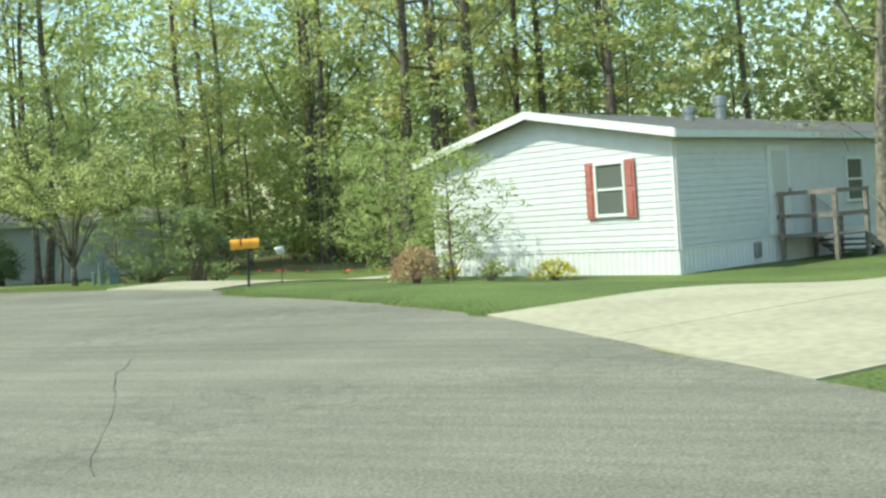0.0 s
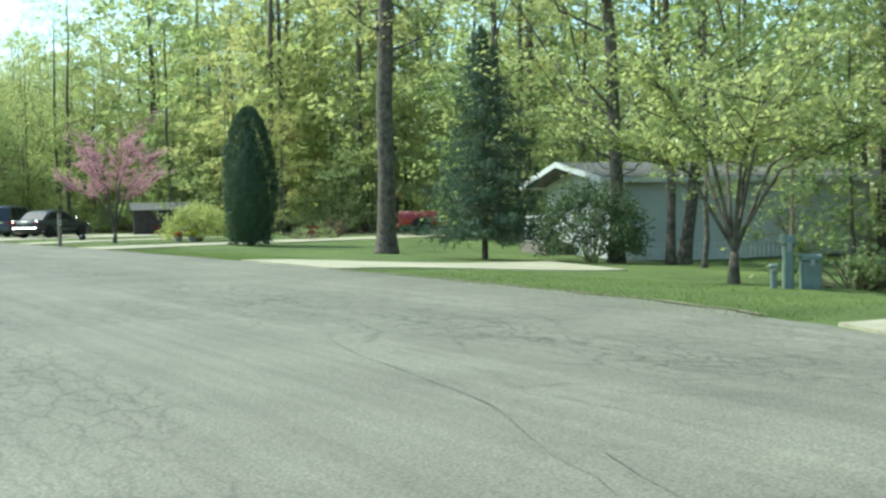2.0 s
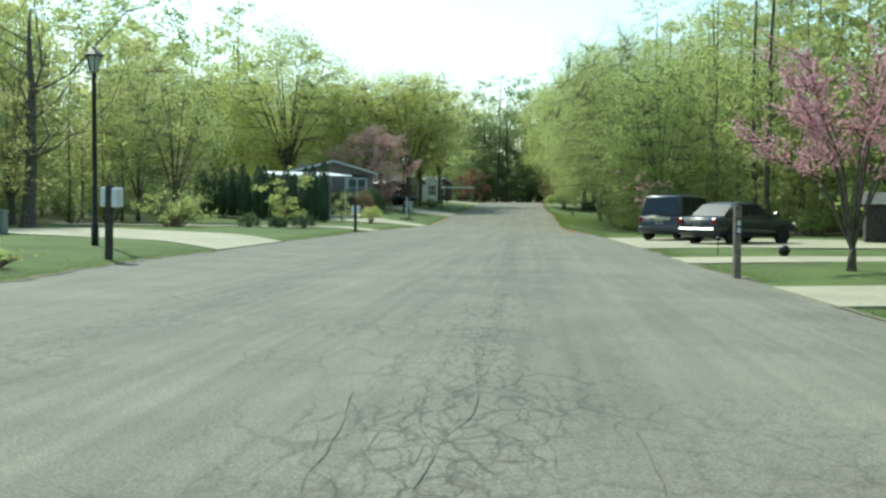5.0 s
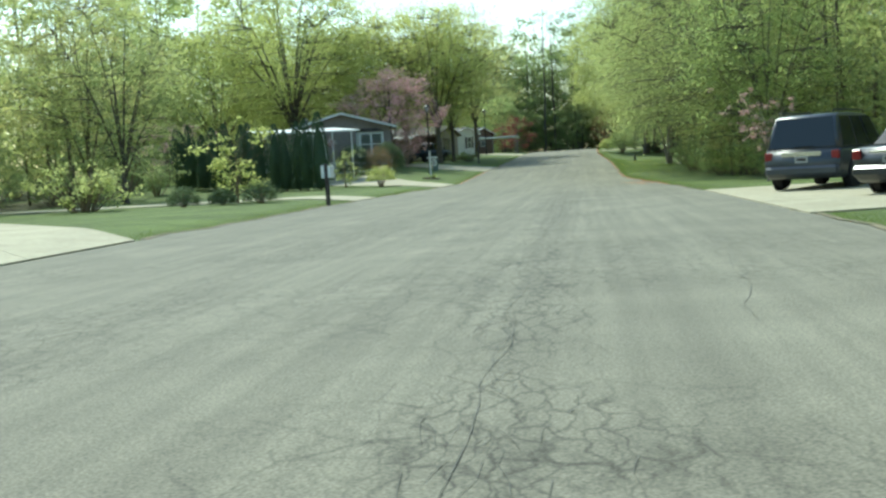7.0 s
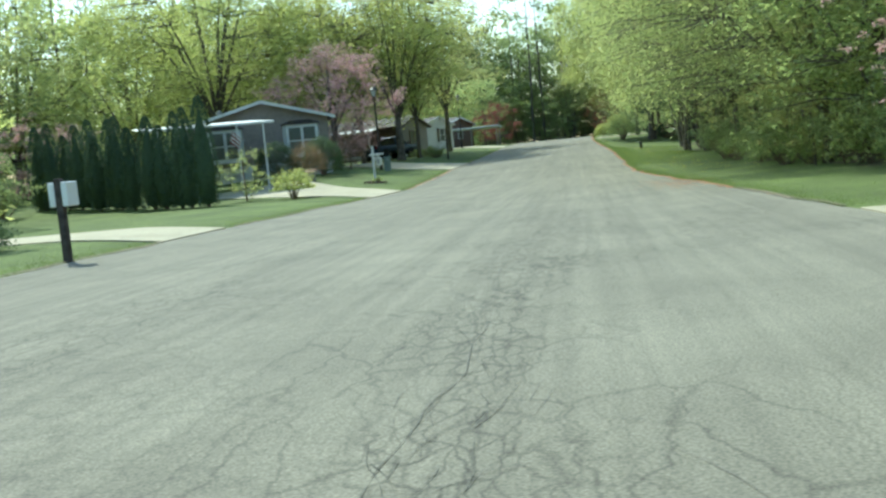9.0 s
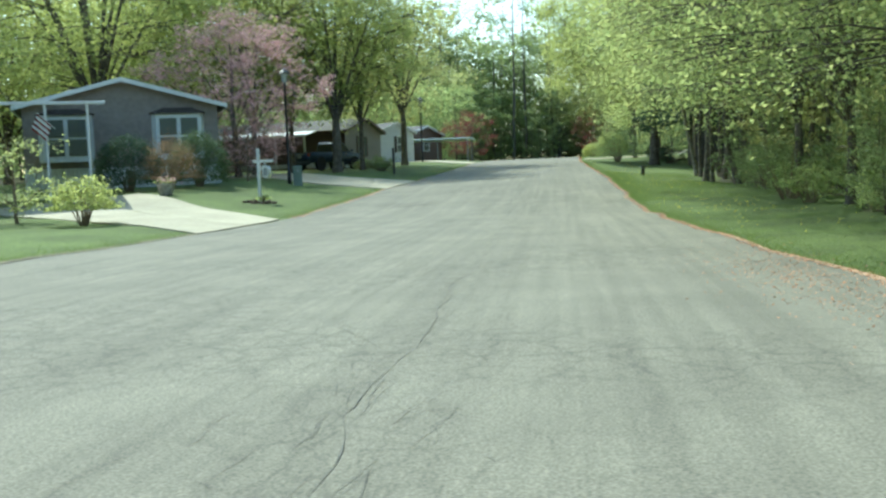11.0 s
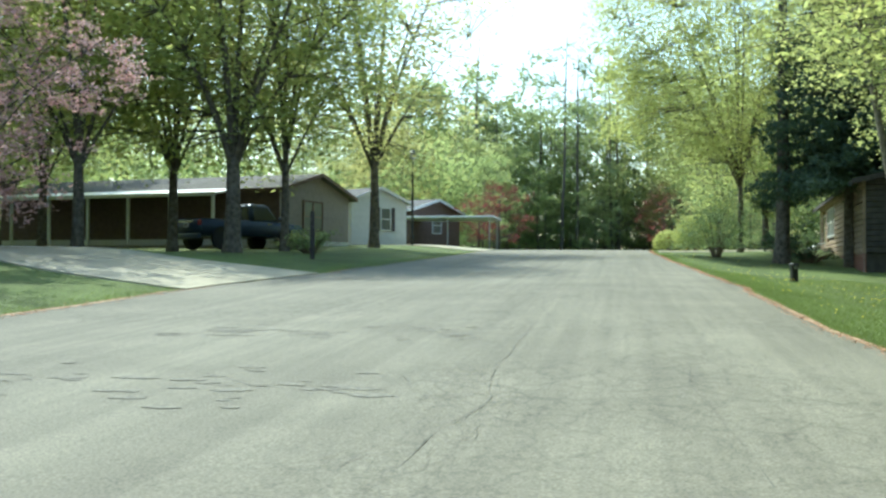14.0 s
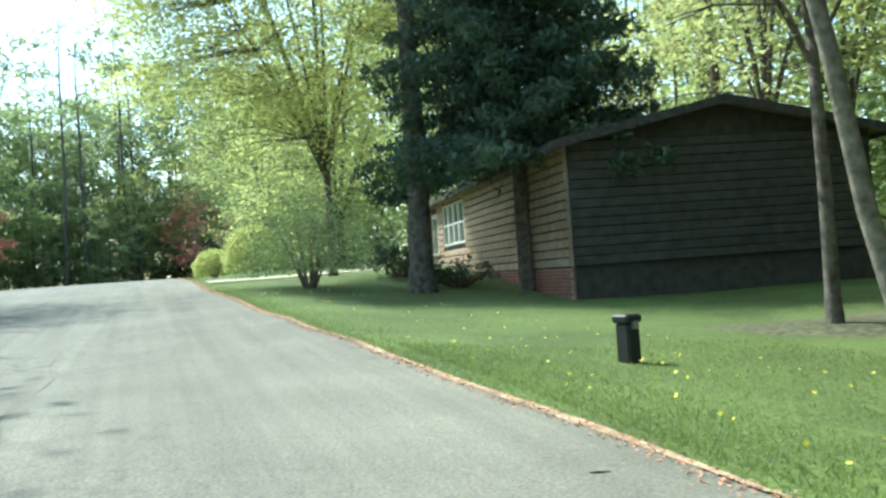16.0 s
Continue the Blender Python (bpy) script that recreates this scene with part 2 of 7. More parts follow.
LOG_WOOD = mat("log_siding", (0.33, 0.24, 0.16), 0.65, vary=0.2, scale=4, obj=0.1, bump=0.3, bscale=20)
# log siding darkened: the gable end's deep shade is put into this colour
SHADED_LOG = mat("shaded_log", (0.062, 0.055, 0.048), 0.8, vary=0.2, scale=5, obj=0.08, bump=0.2, bscale=20)
BRICK_RED = mat("brick_red", (0.3, 0.13, 0.09), 0.85, vary=0.2, scale=9, obj=0.15, bump=0.4)
GREY_WOOD = mat("weathered_wood", (0.2, 0.17, 0.14), 0.85, vary=0.25, scale=10, bump=0.4, bscale=25)
DARK_POST = mat("dark_post", (0.06, 0.05, 0.045), 0.8, vary=0.3, scale=9, bump=0.4)
BLACK_METAL = mat("black_metal", (0.02, 0.02, 0.022), 0.45, metal=0.2, vary=0.2, scale=12)
GREY_METAL = mat("grey_metal", (0.32, 0.33, 0.34), 0.4, metal=0.8, vary=0.1, scale=6)
ORANGE = mat("orange_paint", (0.75, 0.33, 0.03), 0.45, vary=0.08, scale=8)
TEAL_BOX = mat("utility_green", (0.16, 0.2, 0.17), 0.6, vary=0.1, scale=6)
WINDOW = glassmat("window_glass", (0.12, 0.13, 0.115), 0.12)
CAR_GLASS = glassmat("car_glass", (0.02, 0.023, 0.025), 0.1)
PAINT_DARK = mat("car_paint_dark", (0.02, 0.023, 0.027), 0.3, metal=0.0, vary=0.05, scale=2, spec=0.7)
PAINT_GREY = mat("car_paint_slate", (0.036, 0.043, 0.052), 0.34, metal=0.0, vary=0.05, scale=2, spec=0.7)
PAINT_RED = mat("car_paint_red", (0.2, 0.024, 0.028), 0.3, metal=0.1, vary=0.06, scale=2)
PAINT_BLUE = mat("car_paint_blue", (0.03, 0.045, 0.08), 0.3, metal=0.3, vary=0.06, scale=2)
RUBBER = mat("rubber", (0.02, 0.02, 0.02), 0.9, vary=0.2, scale=20)
CHROME = mat("chrome", (0.6, 0.6, 0.6), 0.2, metal=1.0, vary=0.05)
TAIL_RED = mat("tail_lamp_red", (0.2, 0.016, 0.016), 0.25, vary=0.1)
LAMP_GLASS = glassmat("lamp_glass", (0.5, 0.5, 0.46), 0.3)
WHITE_ROOF = mat("white_metal_roof", (0.75, 0.76, 0.76), 0.4, vary=0.05, scale=2)
YELLOW_FLOWER = leafmat("yellow_flower", (0.75, 0.6, 0.02), (0.85, 0.75, 0.1), 0.3)
RED_FLOWER = leafmat("red_flower", (0.6, 0.03, 0.02), (0.75, 0.08, 0.04), 0.3)
STONE = mat("stone", (0.35, 0.33, 0.28), 0.9, vary=0.25, scale=9, bump=0.5)
MULCH = mat("mulch", (0.12, 0.085, 0.055), 0.95, vary=0.4, scale=20, bump=1.0, bscale=40)


# ---- builders ----
class Shape:
    """Collects vertices and faces for one mesh."""

    def __init__(self):
        self.v, self.f = [], []

    def add(self, verts, faces):
        k = len(self.v)
        self.v.extend(tuple(p) for p in verts)
        self.f.extend(tuple(k + i for i in q) for q in faces)
        return self

    def box(self, x0, y0, z0, x1, y1, z1, m=None, c=0.0):
        """A box, with its upright edges and rims chamfered by c."""
        if c <= 0:
            vs = [Vector((x, y, z)) for z in (z0, z1) for x, y in ((x0, y0), (x1, y0), (x1, y1), (x0, y1))]
            fs = [(3, 2, 1, 0), (4, 5, 6, 7), (0, 1, 5, 4), (1, 2, 6, 5), (2, 3, 7, 6), (3, 0, 4, 7)]
        else:
            vs, fs = [], []
            for z, k in ((z0, c), (z0 + c, 0), (z1 - c, 0), (z1, c)):
                a, b, d, e = x0 + k, x1 - k, y0 + k, y1 - k
                q = c if k == 0 else c * 0.5
                for x, y in ((a + q, d), (b - q, d), (b, d + q), (b, e - q), (b - q, e), (a + q, e), (a, e - q), (a, d + q)):
                    vs.append(Vector((x, y, z)))
            fs = [tuple(range(7, -1, -1)), tuple(range(24, 32))]
            for r in range(3):
                fs += [(r * 8 + i, r * 8 + (i + 1) % 8, r * 8 + 8 + (i + 1) % 8, r * 8 + 8 + i) for i in range(8)]
        if m is not None:
            vs = [m @ p for p in vs]
        return self.add(vs, fs)

    def tube(self, pts, radii, n=8, caps=True):
        pts = [Vector(p) for p in pts]
        rings, fs = [], []
        side = Vector((1, 0.013, 0.007))
        for i, p in enumerate(pts):
            d = (pts[min(i + 1, len(pts) - 1)] - pts[max(i - 1, 0)]).normalized()
            a = side - d * side.dot(d)
            if a.length < 0.05:
                a = Vector((0, 1, 0)) - d * d.y
            a.normalize()
            side = a
            b = d.cross(a)
            r = radii[i] if hasattr(radii, "__len__") else radii
            rings += [p + (a * math.cos(t) + b * math.sin(t)) * r for t in [2 * math.pi * k / n for k in range(n)]]
        for i in range(len(pts) - 1):
            fs += [(i * n + k, i * n + (k + 1) % n, (i + 1) * n + (k + 1) % n, (i + 1) * n + k) for k in range(n)]
        if caps:
            fs += [tuple(range(n - 1, -1, -1)), tuple((len(pts) - 1) * n + k for k in range(n))]
        return self.add(rings, fs)

    def lathe(self, profile, n=16, centre=(0, 0, 0)):
        """A turned form: profile of (radius, height)."""
        vs, fs = [], []
        for r, z in profile:
            vs += [(centre[0] + r * math.cos(2 * math.pi * k / n), centre[1] + r * math.sin(2 * math.pi * k / n), centre[2] + z) for k in range(n)]
        for i in range(len(profile) - 1):
            fs += [(i * n + k, i * n + (k + 1) % n, (i + 1) * n + (k + 1) % n, (i + 1) * n + k) for k in range(n)]
        fs += [tuple(range(n - 1, -1, -1)), tuple((len(profile) - 1) * n + k for k in range(n))]
        return self.add(vs, fs)

    def prism(self, outline, a, b, axis=1):
        """An outline of (u, v) drawn out from a to b along x (0), y (1) or z (2)."""
        def at(u, v, w):
            return {0: (w, u, v), 1: (u, w, v), 2: (u, v, w)}[axis]
        n = len(outline)
        vs = [at(u, v, a) for u, v in outline] + [at(u, v, b) for u, v in outline]
        fs = [tuple(range(n)), tuple(range(2 * n - 1, n - 1, -1))]
        fs += [(i, n + i, n + (i + 1) % n, (i + 1) % n) for i in range(n)]
        return self.add(vs, fs)

    def leaves(self, centres, size, rng, aspect=0.55, up=0.0, corners=4, lift=0.8):
        """One small leaf at every centre, kite-shaped or three-cornered, its face turned more or less to the sky by lift."""
        c = np.asarray(centres, float)
        n = len(c)
        if not n:
            return self
        face = rng.normal(size=(n, 3))
        face[:, 2] = np.abs(face[:, 2]) + lift
        face /= np.linalg.norm(face, axis=1)[:, None]
        a = rng.normal(size=(n, 3))
        a[:, 2] += up
        a -= face * (a * face).sum(1)[:, None]
        a /= np.linalg.norm(a, axis=1)[:, None] + 1e-9
        b = np.cross(face, a)
        s = size * rng.uniform(0.6, 1.35, (n, 1))
        if corners == 3:
            q = [c - a * s * 0.4 - b * s * aspect * 0.5, c - a * s * 0.4 + b * s * aspect * 0.5, c + a * s * 0.6]
        else:
            q = [c - a * s * 0.5, c + b * s * aspect * 0.5 + a * s * 0.05, c + a * s * 0.5, c - b * s * aspect * 0.5 + a * s * 0.05]
        q = np.stack(q, 1).reshape(-1, 3)
        k = len(self.v)
        self.v.extend(map(tuple, q.tolist()))
        self.f.extend(tuple(range(k + corners * i, k + corners * i + corners)) for i in range(n))
        return self

    def mesh(self, name, material, smooth=False):
        me = bpy.data.meshes.new(name)
        me.from_pydata(self.v, [], self.f)
        me.materials.append(material)
        if smooth:
            me.polygons.foreach_set("use_smooth", [True] * len(me.polygons))
        me.update()
        return me


def part(name, shape, material, parent, label="", smooth=False, at=None):
    ob = new(name, shape.mesh(name, material, smooth) if isinstance(shape, Shape) else shape)
    ob.parent = parent
    if at is not None:
        ob.matrix_basis = at
    if label:
        ob["label"] = label
    return ob


def thing(name, label, category, m=None, group="", kind=""):
    ob = new(name)
    ob.empty_display_size = 0.2
    if m is not None:
        ob.matrix_basis = m
    return tagged(ob, label, category, group, kind)


def solo(name, shape, material, label, category="", kind="", group="", smooth=False, m=None):
    ob = new(name, shape.mesh(name, material, smooth))
    if m is not None:
        ob.matrix_basis = m
    return tagged(ob, label, category, group, kind)


def step(a, b, x):
    u = np.clip((np.asarray(x, float) - a) / (b - a), 0, 1)
    return u * u * (3 - 2 * u)


def land(x, y):
    """Height of the ground: level, then climbing past the second lamp; yards fall or rise a little beside the road."""
    x, y = np.asarray(x, float), np.asarray(y, float)
    z = np.interp(y, [-500, 108, 112, 116, 121, 125, 134, 150, 161, 180, 3000], [0, 0, 0.08, 0.28, 0.5, 0.7, 1.05, 1.75, 2.15, 2.5, 2.5])
    z = z + 0.28 * step(8.5, 4.0, x) * step(30, 55, y) + 0.42 * step(5, 1, x) * step(102, 116, y) * step(142, 128, y)
    z = z + 0.04 * step(18, 22, x) * step(40, 60, y)
    z = z - 0.38 * step(0, 8, (x - 12.5) - (y - 4) * 0.55) * step(24, 12, y) - 0.18 * step(19, 24, x) * step(44, 34, y) * step(10, 16, y) - 0.22 * step(25, 30, x) * step(46, 38, y) * step(8, 16, y)
    z = z - (0.24 * step(16.8, 19.4, x) + 0.22 * step(19.4, 23.0, x)) * step(116, 128, y) * step(156, 143, y)
    return z


def gz(x, y):
    return float(land(x, y))


def on(x, y, rz=0.0, dz=0.0):
    return pose(x, y, gz(x, y) + dz, 0, 0, rz)


rng = np.random.default_rng(7)

# ---- ground and road ----
gx = np.concatenate([[-1500, -500, -200, -100, -60], np.arange(-40, 60, 1.0), [60, 70, 90, 130, 250, 600, 1500]])
gy = np.concatenate([[-1500, -400, -150, -60], np.arange(-30, 215, 1.0), [215, 230, 260, 330, 600, 1500]])
X, Y = np.meshgrid(gx, gy)
Z = land(X, Y) + 0.02 * np.sin(X * 0.9 + 1.3 * np.sin(Y * 0.5)) * (np.abs(X - 12) > 7)
s = Shape()
s.v = list(zip(X.ravel().tolist(), Y.ravel().tolist(), Z.ravel().tolist()))
w = len(gx)
s.f = [(j * w + i, j * w + i + 1, (j + 1) * w + i + 1, (j + 1) * w + i) for j in range(len(gy) - 1) for i in range(w - 1)]
solo("ground", s, GRASS, "mown green spring lawn reaching to the woods", "lawn", "structure", smooth=True)

PAIRS = [((-80, 7), (-80, -5.5)), ((-15, 8), (-6, -5)), ((-4, 11), (2, -3)), ((2, 18), (5.9, 0.3)), ((4, 24), (9.9, 3.8)), ((5, 28), (12.4, 6.8)),
         ((5.6, 31), (14.4, 10.1)), ((6, 34), (15.8, 11.3)), ((6.4, 38), (17.4, 15.4)), ((6.8, 42), (18.3, 20)), ((7, 46), (18.7, 30)),
         ((6.8, 52), (18.8, 45)), ((6.7, 60), (18.5, 60)), ((6.6, 75), (18.4, 75)), ((6.6, 88), (17.9, 88)), ((7, 104), (17.3, 104)),
         ((7.2, 115), (17.1, 115)), ((7.6, 130), (16.9, 130)), ((8.2, 150), (16.3, 150)), ((8.2, 175), (16.6, 175)), ((8, 200), (16.8, 200)), ((4, 212), (21, 212))]


def edge(side, sub=10):
    pts = [np.array(p[side], float) for p in PAIRS]
    out = []
    for i in range(len(pts) - 1):
        p0, p1, p2, p3 = pts[max(i - 1, 0)], pts[i], pts[i + 1], pts[min(i + 2, len(pts) - 1)]
        for k in range(sub):
            t = k / sub
            m1, m2 = (p2 - p0) / 2, (p3 - p1) / 2
            out.append((2 * t**3 - 3 * t**2 + 1) * p1 + (t**3 - 2 * t**2 + t) * m1 + (-2 * t**3 + 3 * t**2) * p2 + (t**3 - t**2) * m2)
    return np.array(out + [pts[-1]])


LEFT, RIGHT = edge(0), edge(1)
LEFT = LEFT + rng.normal(0, 0.05, LEFT.shape)
RIGHT = RIGHT + rng.normal(0, 0.05, RIGHT.shape)
s = Shape()
nc = 16
for a, b in zip(LEFT, RIGHT):
    for k in range(nc + 1):
        p = a + (b - a) * k / nc
        s.v.append((p[0], p[1], gz(p[0], p[1]) + (0.03 if 0 < k < nc else 0.012)))
s.f = [(j * (nc + 1) + i, j * (nc + 1) + i + 1, (j + 1) * (nc + 1) + i + 1, (j + 1) * (nc + 1) + i) for j in range(len(LEFT) - 1) for i in range(nc)]
solo("road", s, ASPHALT, "worn pale grey asphalt road with cracks", "road", "structure", smooth=True)

s = Shape()
for x0, x1, y0, y1, wav in ((34.0, 90, -40, 84, 0), (21.4, 90, 84, 116, 0), (21.4, 90, 115, 138, 0), (24.0, 90, 153, 214, 0), (-70, 90, 214.5, 300, 0), (-80, -14, 70, 110, 1), (-80, -20, 110, 214, 1)):
    nx, ny = 30, int((y1 - y0) / 1.0)
    k0 = len(s.v)
    for j in range(ny + 1):
        y = y0 + (y1 - y0) * j / ny
        q = 0.9 * math.sin(y * 0.53) + 0.5 * math.sin(y * 1.37 + 1) + 0.25 * math.sin(y * 3.1)
        l_, r_ = (x0, x1 + q) if wav else (x0 + q, x1)
        for i in range(nx + 1):
            x = l_ + (r_ - l_) * ((i / nx) ** 2 if not wav else 1 - (1 - i / nx) ** 2)
            inward = min(j, ny - j, r_ - x if wav else x - l_)
            s.v.append((x, y, gz(x, y) - 0.04 + 0.1 * min(1.0, inward / 1.8)))
    s.f += [(k0 + j * (nx + 1) + i, k0 + j * (nx + 1) + i + 1, k0 + (j + 1) * (nx + 1) + i + 1, k0 + (j + 1) * (nx + 1) + i) for j in range(ny) for i in range(nx)]
solo("forest_floor", s, FLOOR, "brown leaf-littered forest floor under the trees", "forest floor", "structure", smooth=True)


def road_z(x, y):
    return gz(x, y) + 0.03


def ribbon(points, width, lift=0.006, wander=0.05):
    """A fine uneven strip that follows points on the road."""
    pts = []
    for (x0, y0), (x1, y1) in zip(points[:-1], points[1:]):
        n = max(2, int(math.hypot(x1 - x0, y1 - y0) / 0.2))
        pts += [(x0 + (x1 - x0) * k / n, y0 + (y1 - y0) * k / n) for k in range(n)]
    pts.append(points[-1])
    s = Shape()
    o, v = 0.0, 0.0
    for i, (x, y) in enumerate(pts):
        j = min(i + 1, len(pts) - 1)
        dx, dy = pts[j][0] - pts[j - 1][0], pts[j][1] - pts[j - 1][1]
        d = math.hypot(dx, dy) or 1
        nx, ny = -dy / d, dx / d
        v = 0.6 * v + rng.normal(0, wander * 0.5) - 0.12 * o
        o += v
        hw = width * rng.uniform(0.15, 1.0) / 2
        for q in (-hw, hw):
            s.v.append((x + nx * (o + q), y + ny * (o + q), road_z(x, y) + lift))
    s.f = [(2 * i, 2 * i + 1, 2 * i + 3, 2 * i + 2) for i in range(len(pts) - 1)]
    return s


# ---- driveways ----
def slab(corners, name, label, lift=0.035, nx=1, ny=1, gap=0.02):
    """A concrete drive on the ground, cast in nx by ny panels."""
    a, b, c, d = [np.array(p, float) for p in corners]
    top = tagged(new(name), label, "driveway", kind="structure")
    for i in range(nx):
        for j in range(ny):
            s = Shape()
            n = 6
            u0, u1, v0, v1 = i / nx, (i + 1) / nx, j / ny, (j + 1) / ny
            L = (np.linalg.norm(b - a) + np.linalg.norm(d - c)) / 2 / gap
            W = (np.linalg.norm(d - a) + np.linalg.norm(c - b)) / 2 / gap
            u0, u1, v0, v1 = u0 + 0.5 / L, u1 - 0.5 / L, v0 + 0.5 / W, v1 - 0.5 / W
            for p in range(n + 1):
                for q in range(n + 1):
                    u, v = u0 + (u1 - u0) * p / n, v0 + (v1 - v0) * q / n
                    x, y = (a * (1 - u) + b * u) * (1 - v) + (d * (1 - u) + c * u) * v
                    s.v.append((x, y, gz(x, y) + lift))
            k = len(s.v)
            rim = [p * (n + 1) for p in range(n + 1)] + [n * (n + 1) + q for q in range(1, n + 1)] + [p * (n + 1) + n for p in range(n - 1, -1, -1)] + [q for q in range(n - 1, 0, -1)]
            s.f = [(p * (n + 1) + q, (p + 1) * (n + 1) + q, (p + 1) * (n + 1) + q + 1, p * (n + 1) + q + 1) for p in range(n) for q in range(n)]
            s.v += [(s.v[t][0], s.v[t][1], s.v[t][2] - 0.12) for t in rim]
            s.f += [(rim[t], k + t, k + (t + 1) % len(rim), rim[(t + 1) % len(rim)]) for t in range(len(rim))]
            part("panel", s, CONCRETE, top)
    return top


slab([(5.9, 0.3), (16.0, -7.0), (21.5, -2.2), (9.9, 3.7)], "driveway_1", "pale concrete driveway beside the white house", lift=0.016, nx=3, ny=2)
slab([(15.9, 11.4), (17.5, 15.3), (30.0, 13.4), (28.6, 10.6)], "driveway_2", "pale concrete driveway with a grassy verge", nx=1, ny=4)
slab([(18.7, 27.2), (18.85, 32.6), (25.4, 29.0), (24.2, 25.0)], "driveway_3", "pale concrete driveway crossing the lawn", nx=1, ny=2)
slab([(18.75, 44.6), (18.7, 48.0), (42.0, 53.0), (42.0, 49.6)], "driveway_4", "pale concrete driveway beside the tall evergreen", nx=1, ny=6)
slab([(18.5, 55.2), (18.5, 58.2), (30.0, 60.0), (30.0, 57.6)], "driveway_5", "narrow pale concrete path across the lawn", nx=1, ny=4)
slab([(18.45, 64.8), (18.3, 78.2), (28.5, 76.0), (28.5, 66.0)], "driveway_6", "pale concrete parking pad under two vehicles", nx=3, ny=3)
slab([(6.7, 57.8), (6.6, 65.2), (-5.0, 78.0), (-9.5, 70.8)], "driveway_7", "wide cracked concrete driveway beside the lamp post", nx=2, ny=4)
slab([(6.6, 83.6), (6.6, 87.2), (-14.0, 91.5), (-14.0, 88.2)], "driveway_8", "pale concrete driveway behind the shrubs", nx=1, ny=5)
slab([(7.0, 102.4), (7.0, 108.8), (0.2, 115.2), (-3.6, 110.6)], "driveway_9", "pale concrete driveway in front of the taupe house", nx=2, ny=2)
slab([(7.45, 124.0), (7.7, 131.0), (-9.0, 135.5), (-9.0, 128.5)], "driveway_10", "shaded concrete driveway dappled with tree shadow", nx=2, ny=4)
slab([(8.2, 157.0), (8.2, 163.0), (0.0, 165.0), (0.0, 159.0)], "driveway_11", "concrete driveway under the flat carport", nx=1, ny=2)
slab([(16.6, 155.6), (16.6, 158.2), (22.4, 158.4), (22.4, 155.8)], "driveway_12", "pale concrete walk to the log house", nx=1, ny=3)
slab([(23.0, 12.0), (23.4, 12.9), (19.6, 11.9), (19.3, 11.2)], "garden_path", "short pale stepping slab in the lawn", nx=2, ny=1)


# ---- trees ----
def wood(rg, H, r0, base, spread, limbs, lean=(0, 0), up=0.6, subs=4, profile="round", wander=0.012, sides=4):
    """Trunk and limbs of one tree, reaching to clumps spread through the crown. Returns the shape and the places of the clumps and twigs."""
    s, tips = Shape(), []
    n = 9
    top = {"round": 0.86, "vase": 0.7, "high": 0.97, "cone": 1.0}[profile]
    off = np.cumsum(rg.normal(0, wander * H / 3, (n + 1, 2)), 0)
    off[0] = 0
    spine = [Vector((off[i][0] + lean[0] * H * i / n, off[i][1] + lean[1] * H * i / n, H * top * i / n)) for i in range(n + 1)]
    rad = [r0 * (1 - 0.94 * i / n) ** 0.75 for i in range(n + 1)]

    def trunk(z):
        f = min(max(z / (H * top), 0), 0.999) * n
        return spine[int(f)].lerp(spine[int(f) + 1], f - int(f))

    s.tube([spine[0] - Vector((0, 0, 0.25)), spine[0].lerp(spine[1], 0.05), spine[0].lerp(spine[1], 0.3)] + spine[1:], [r0 * 1.6, r0 * 1.3, r0 * 1.02] + rad[1:], 9)
    ends = []
    m = limbs * 2
    for k in range(m):
        w = (k + rg.uniform(0.1, 0.9)) / m
        reach = {"round": math.sin(math.pi * (0.14 + 0.8 * w)) ** 0.6, "cone": 1.05 - w, "vase": (0.4 + 0.75 * w) if w < 0.75 else 0.96 - 1.6 * (w - 0.75), "high": 0.4 + 0.6 * math.sin(math.pi * (0.05 + 0.9 * w))}[profile]
        R = spread * reach * math.sqrt(rg.uniform(0.12, 1.0)) * rg.uniform(0.85, 1.12)
        az = k * 2.399 + rg.uniform(-0.5, 0.5)
        z = H * (base + (1 - base) * w)
        c = trunk(z) + Vector((R * math.cos(az), R * math.sin(az), 0))
        c.z = z
        if k % 2 == 0 or not ends:
            za = max(H * base * 0.75, z - R * up * 1.1)
            a = trunk(min(za, H * top * 0.96))
            r = max(0.014, 0.34 * r0 * (1 - min(za / (H * top), 0.95)) ** 0.6 * min(1, R / spread + 0.3))
        else:
            a = min(ends, key=lambda e: (e - c).length)
            r = max(0.01, r0 * 0.1)
        d = c - a
        p1 = a + d * 0.35 + Vector((0, 0, -0.08 * d.length)) + Vector(rg.normal(0, 0.05, 3)) * d.length
        p2 = a + d * 0.7 + Vector((0, 0, 0.03 * d.length)) + Vector(rg.normal(0, 0.05, 3)) * d.length
        s.tube([a, p1, p2, c], [r, r * 0.7, r * 0.42, 0.008], sides if k % 2 == 0 else 3, False)
        ends += [p1, p2]
        tips += [c, c, c, p2, p2.lerp(c, 0.5)]
        for q in range(subs // 2):
            e = p2.lerp(c, rg.uniform(0, 0.9))
            f = e + Vector(rg.normal(0, 1, 3)) * spread * 0.17 + Vector((0, 0, spread * 0.05))
            s.tube([e, e.lerp(f, 0.5) + Vector(rg.normal(0, 0.04, 3)), f], [r * 0.3, r * 0.2, 0.005], 3, False)
            tips += [f, e.lerp(f, 0.6)]
    return s, np.array([tuple(t) for t in tips])


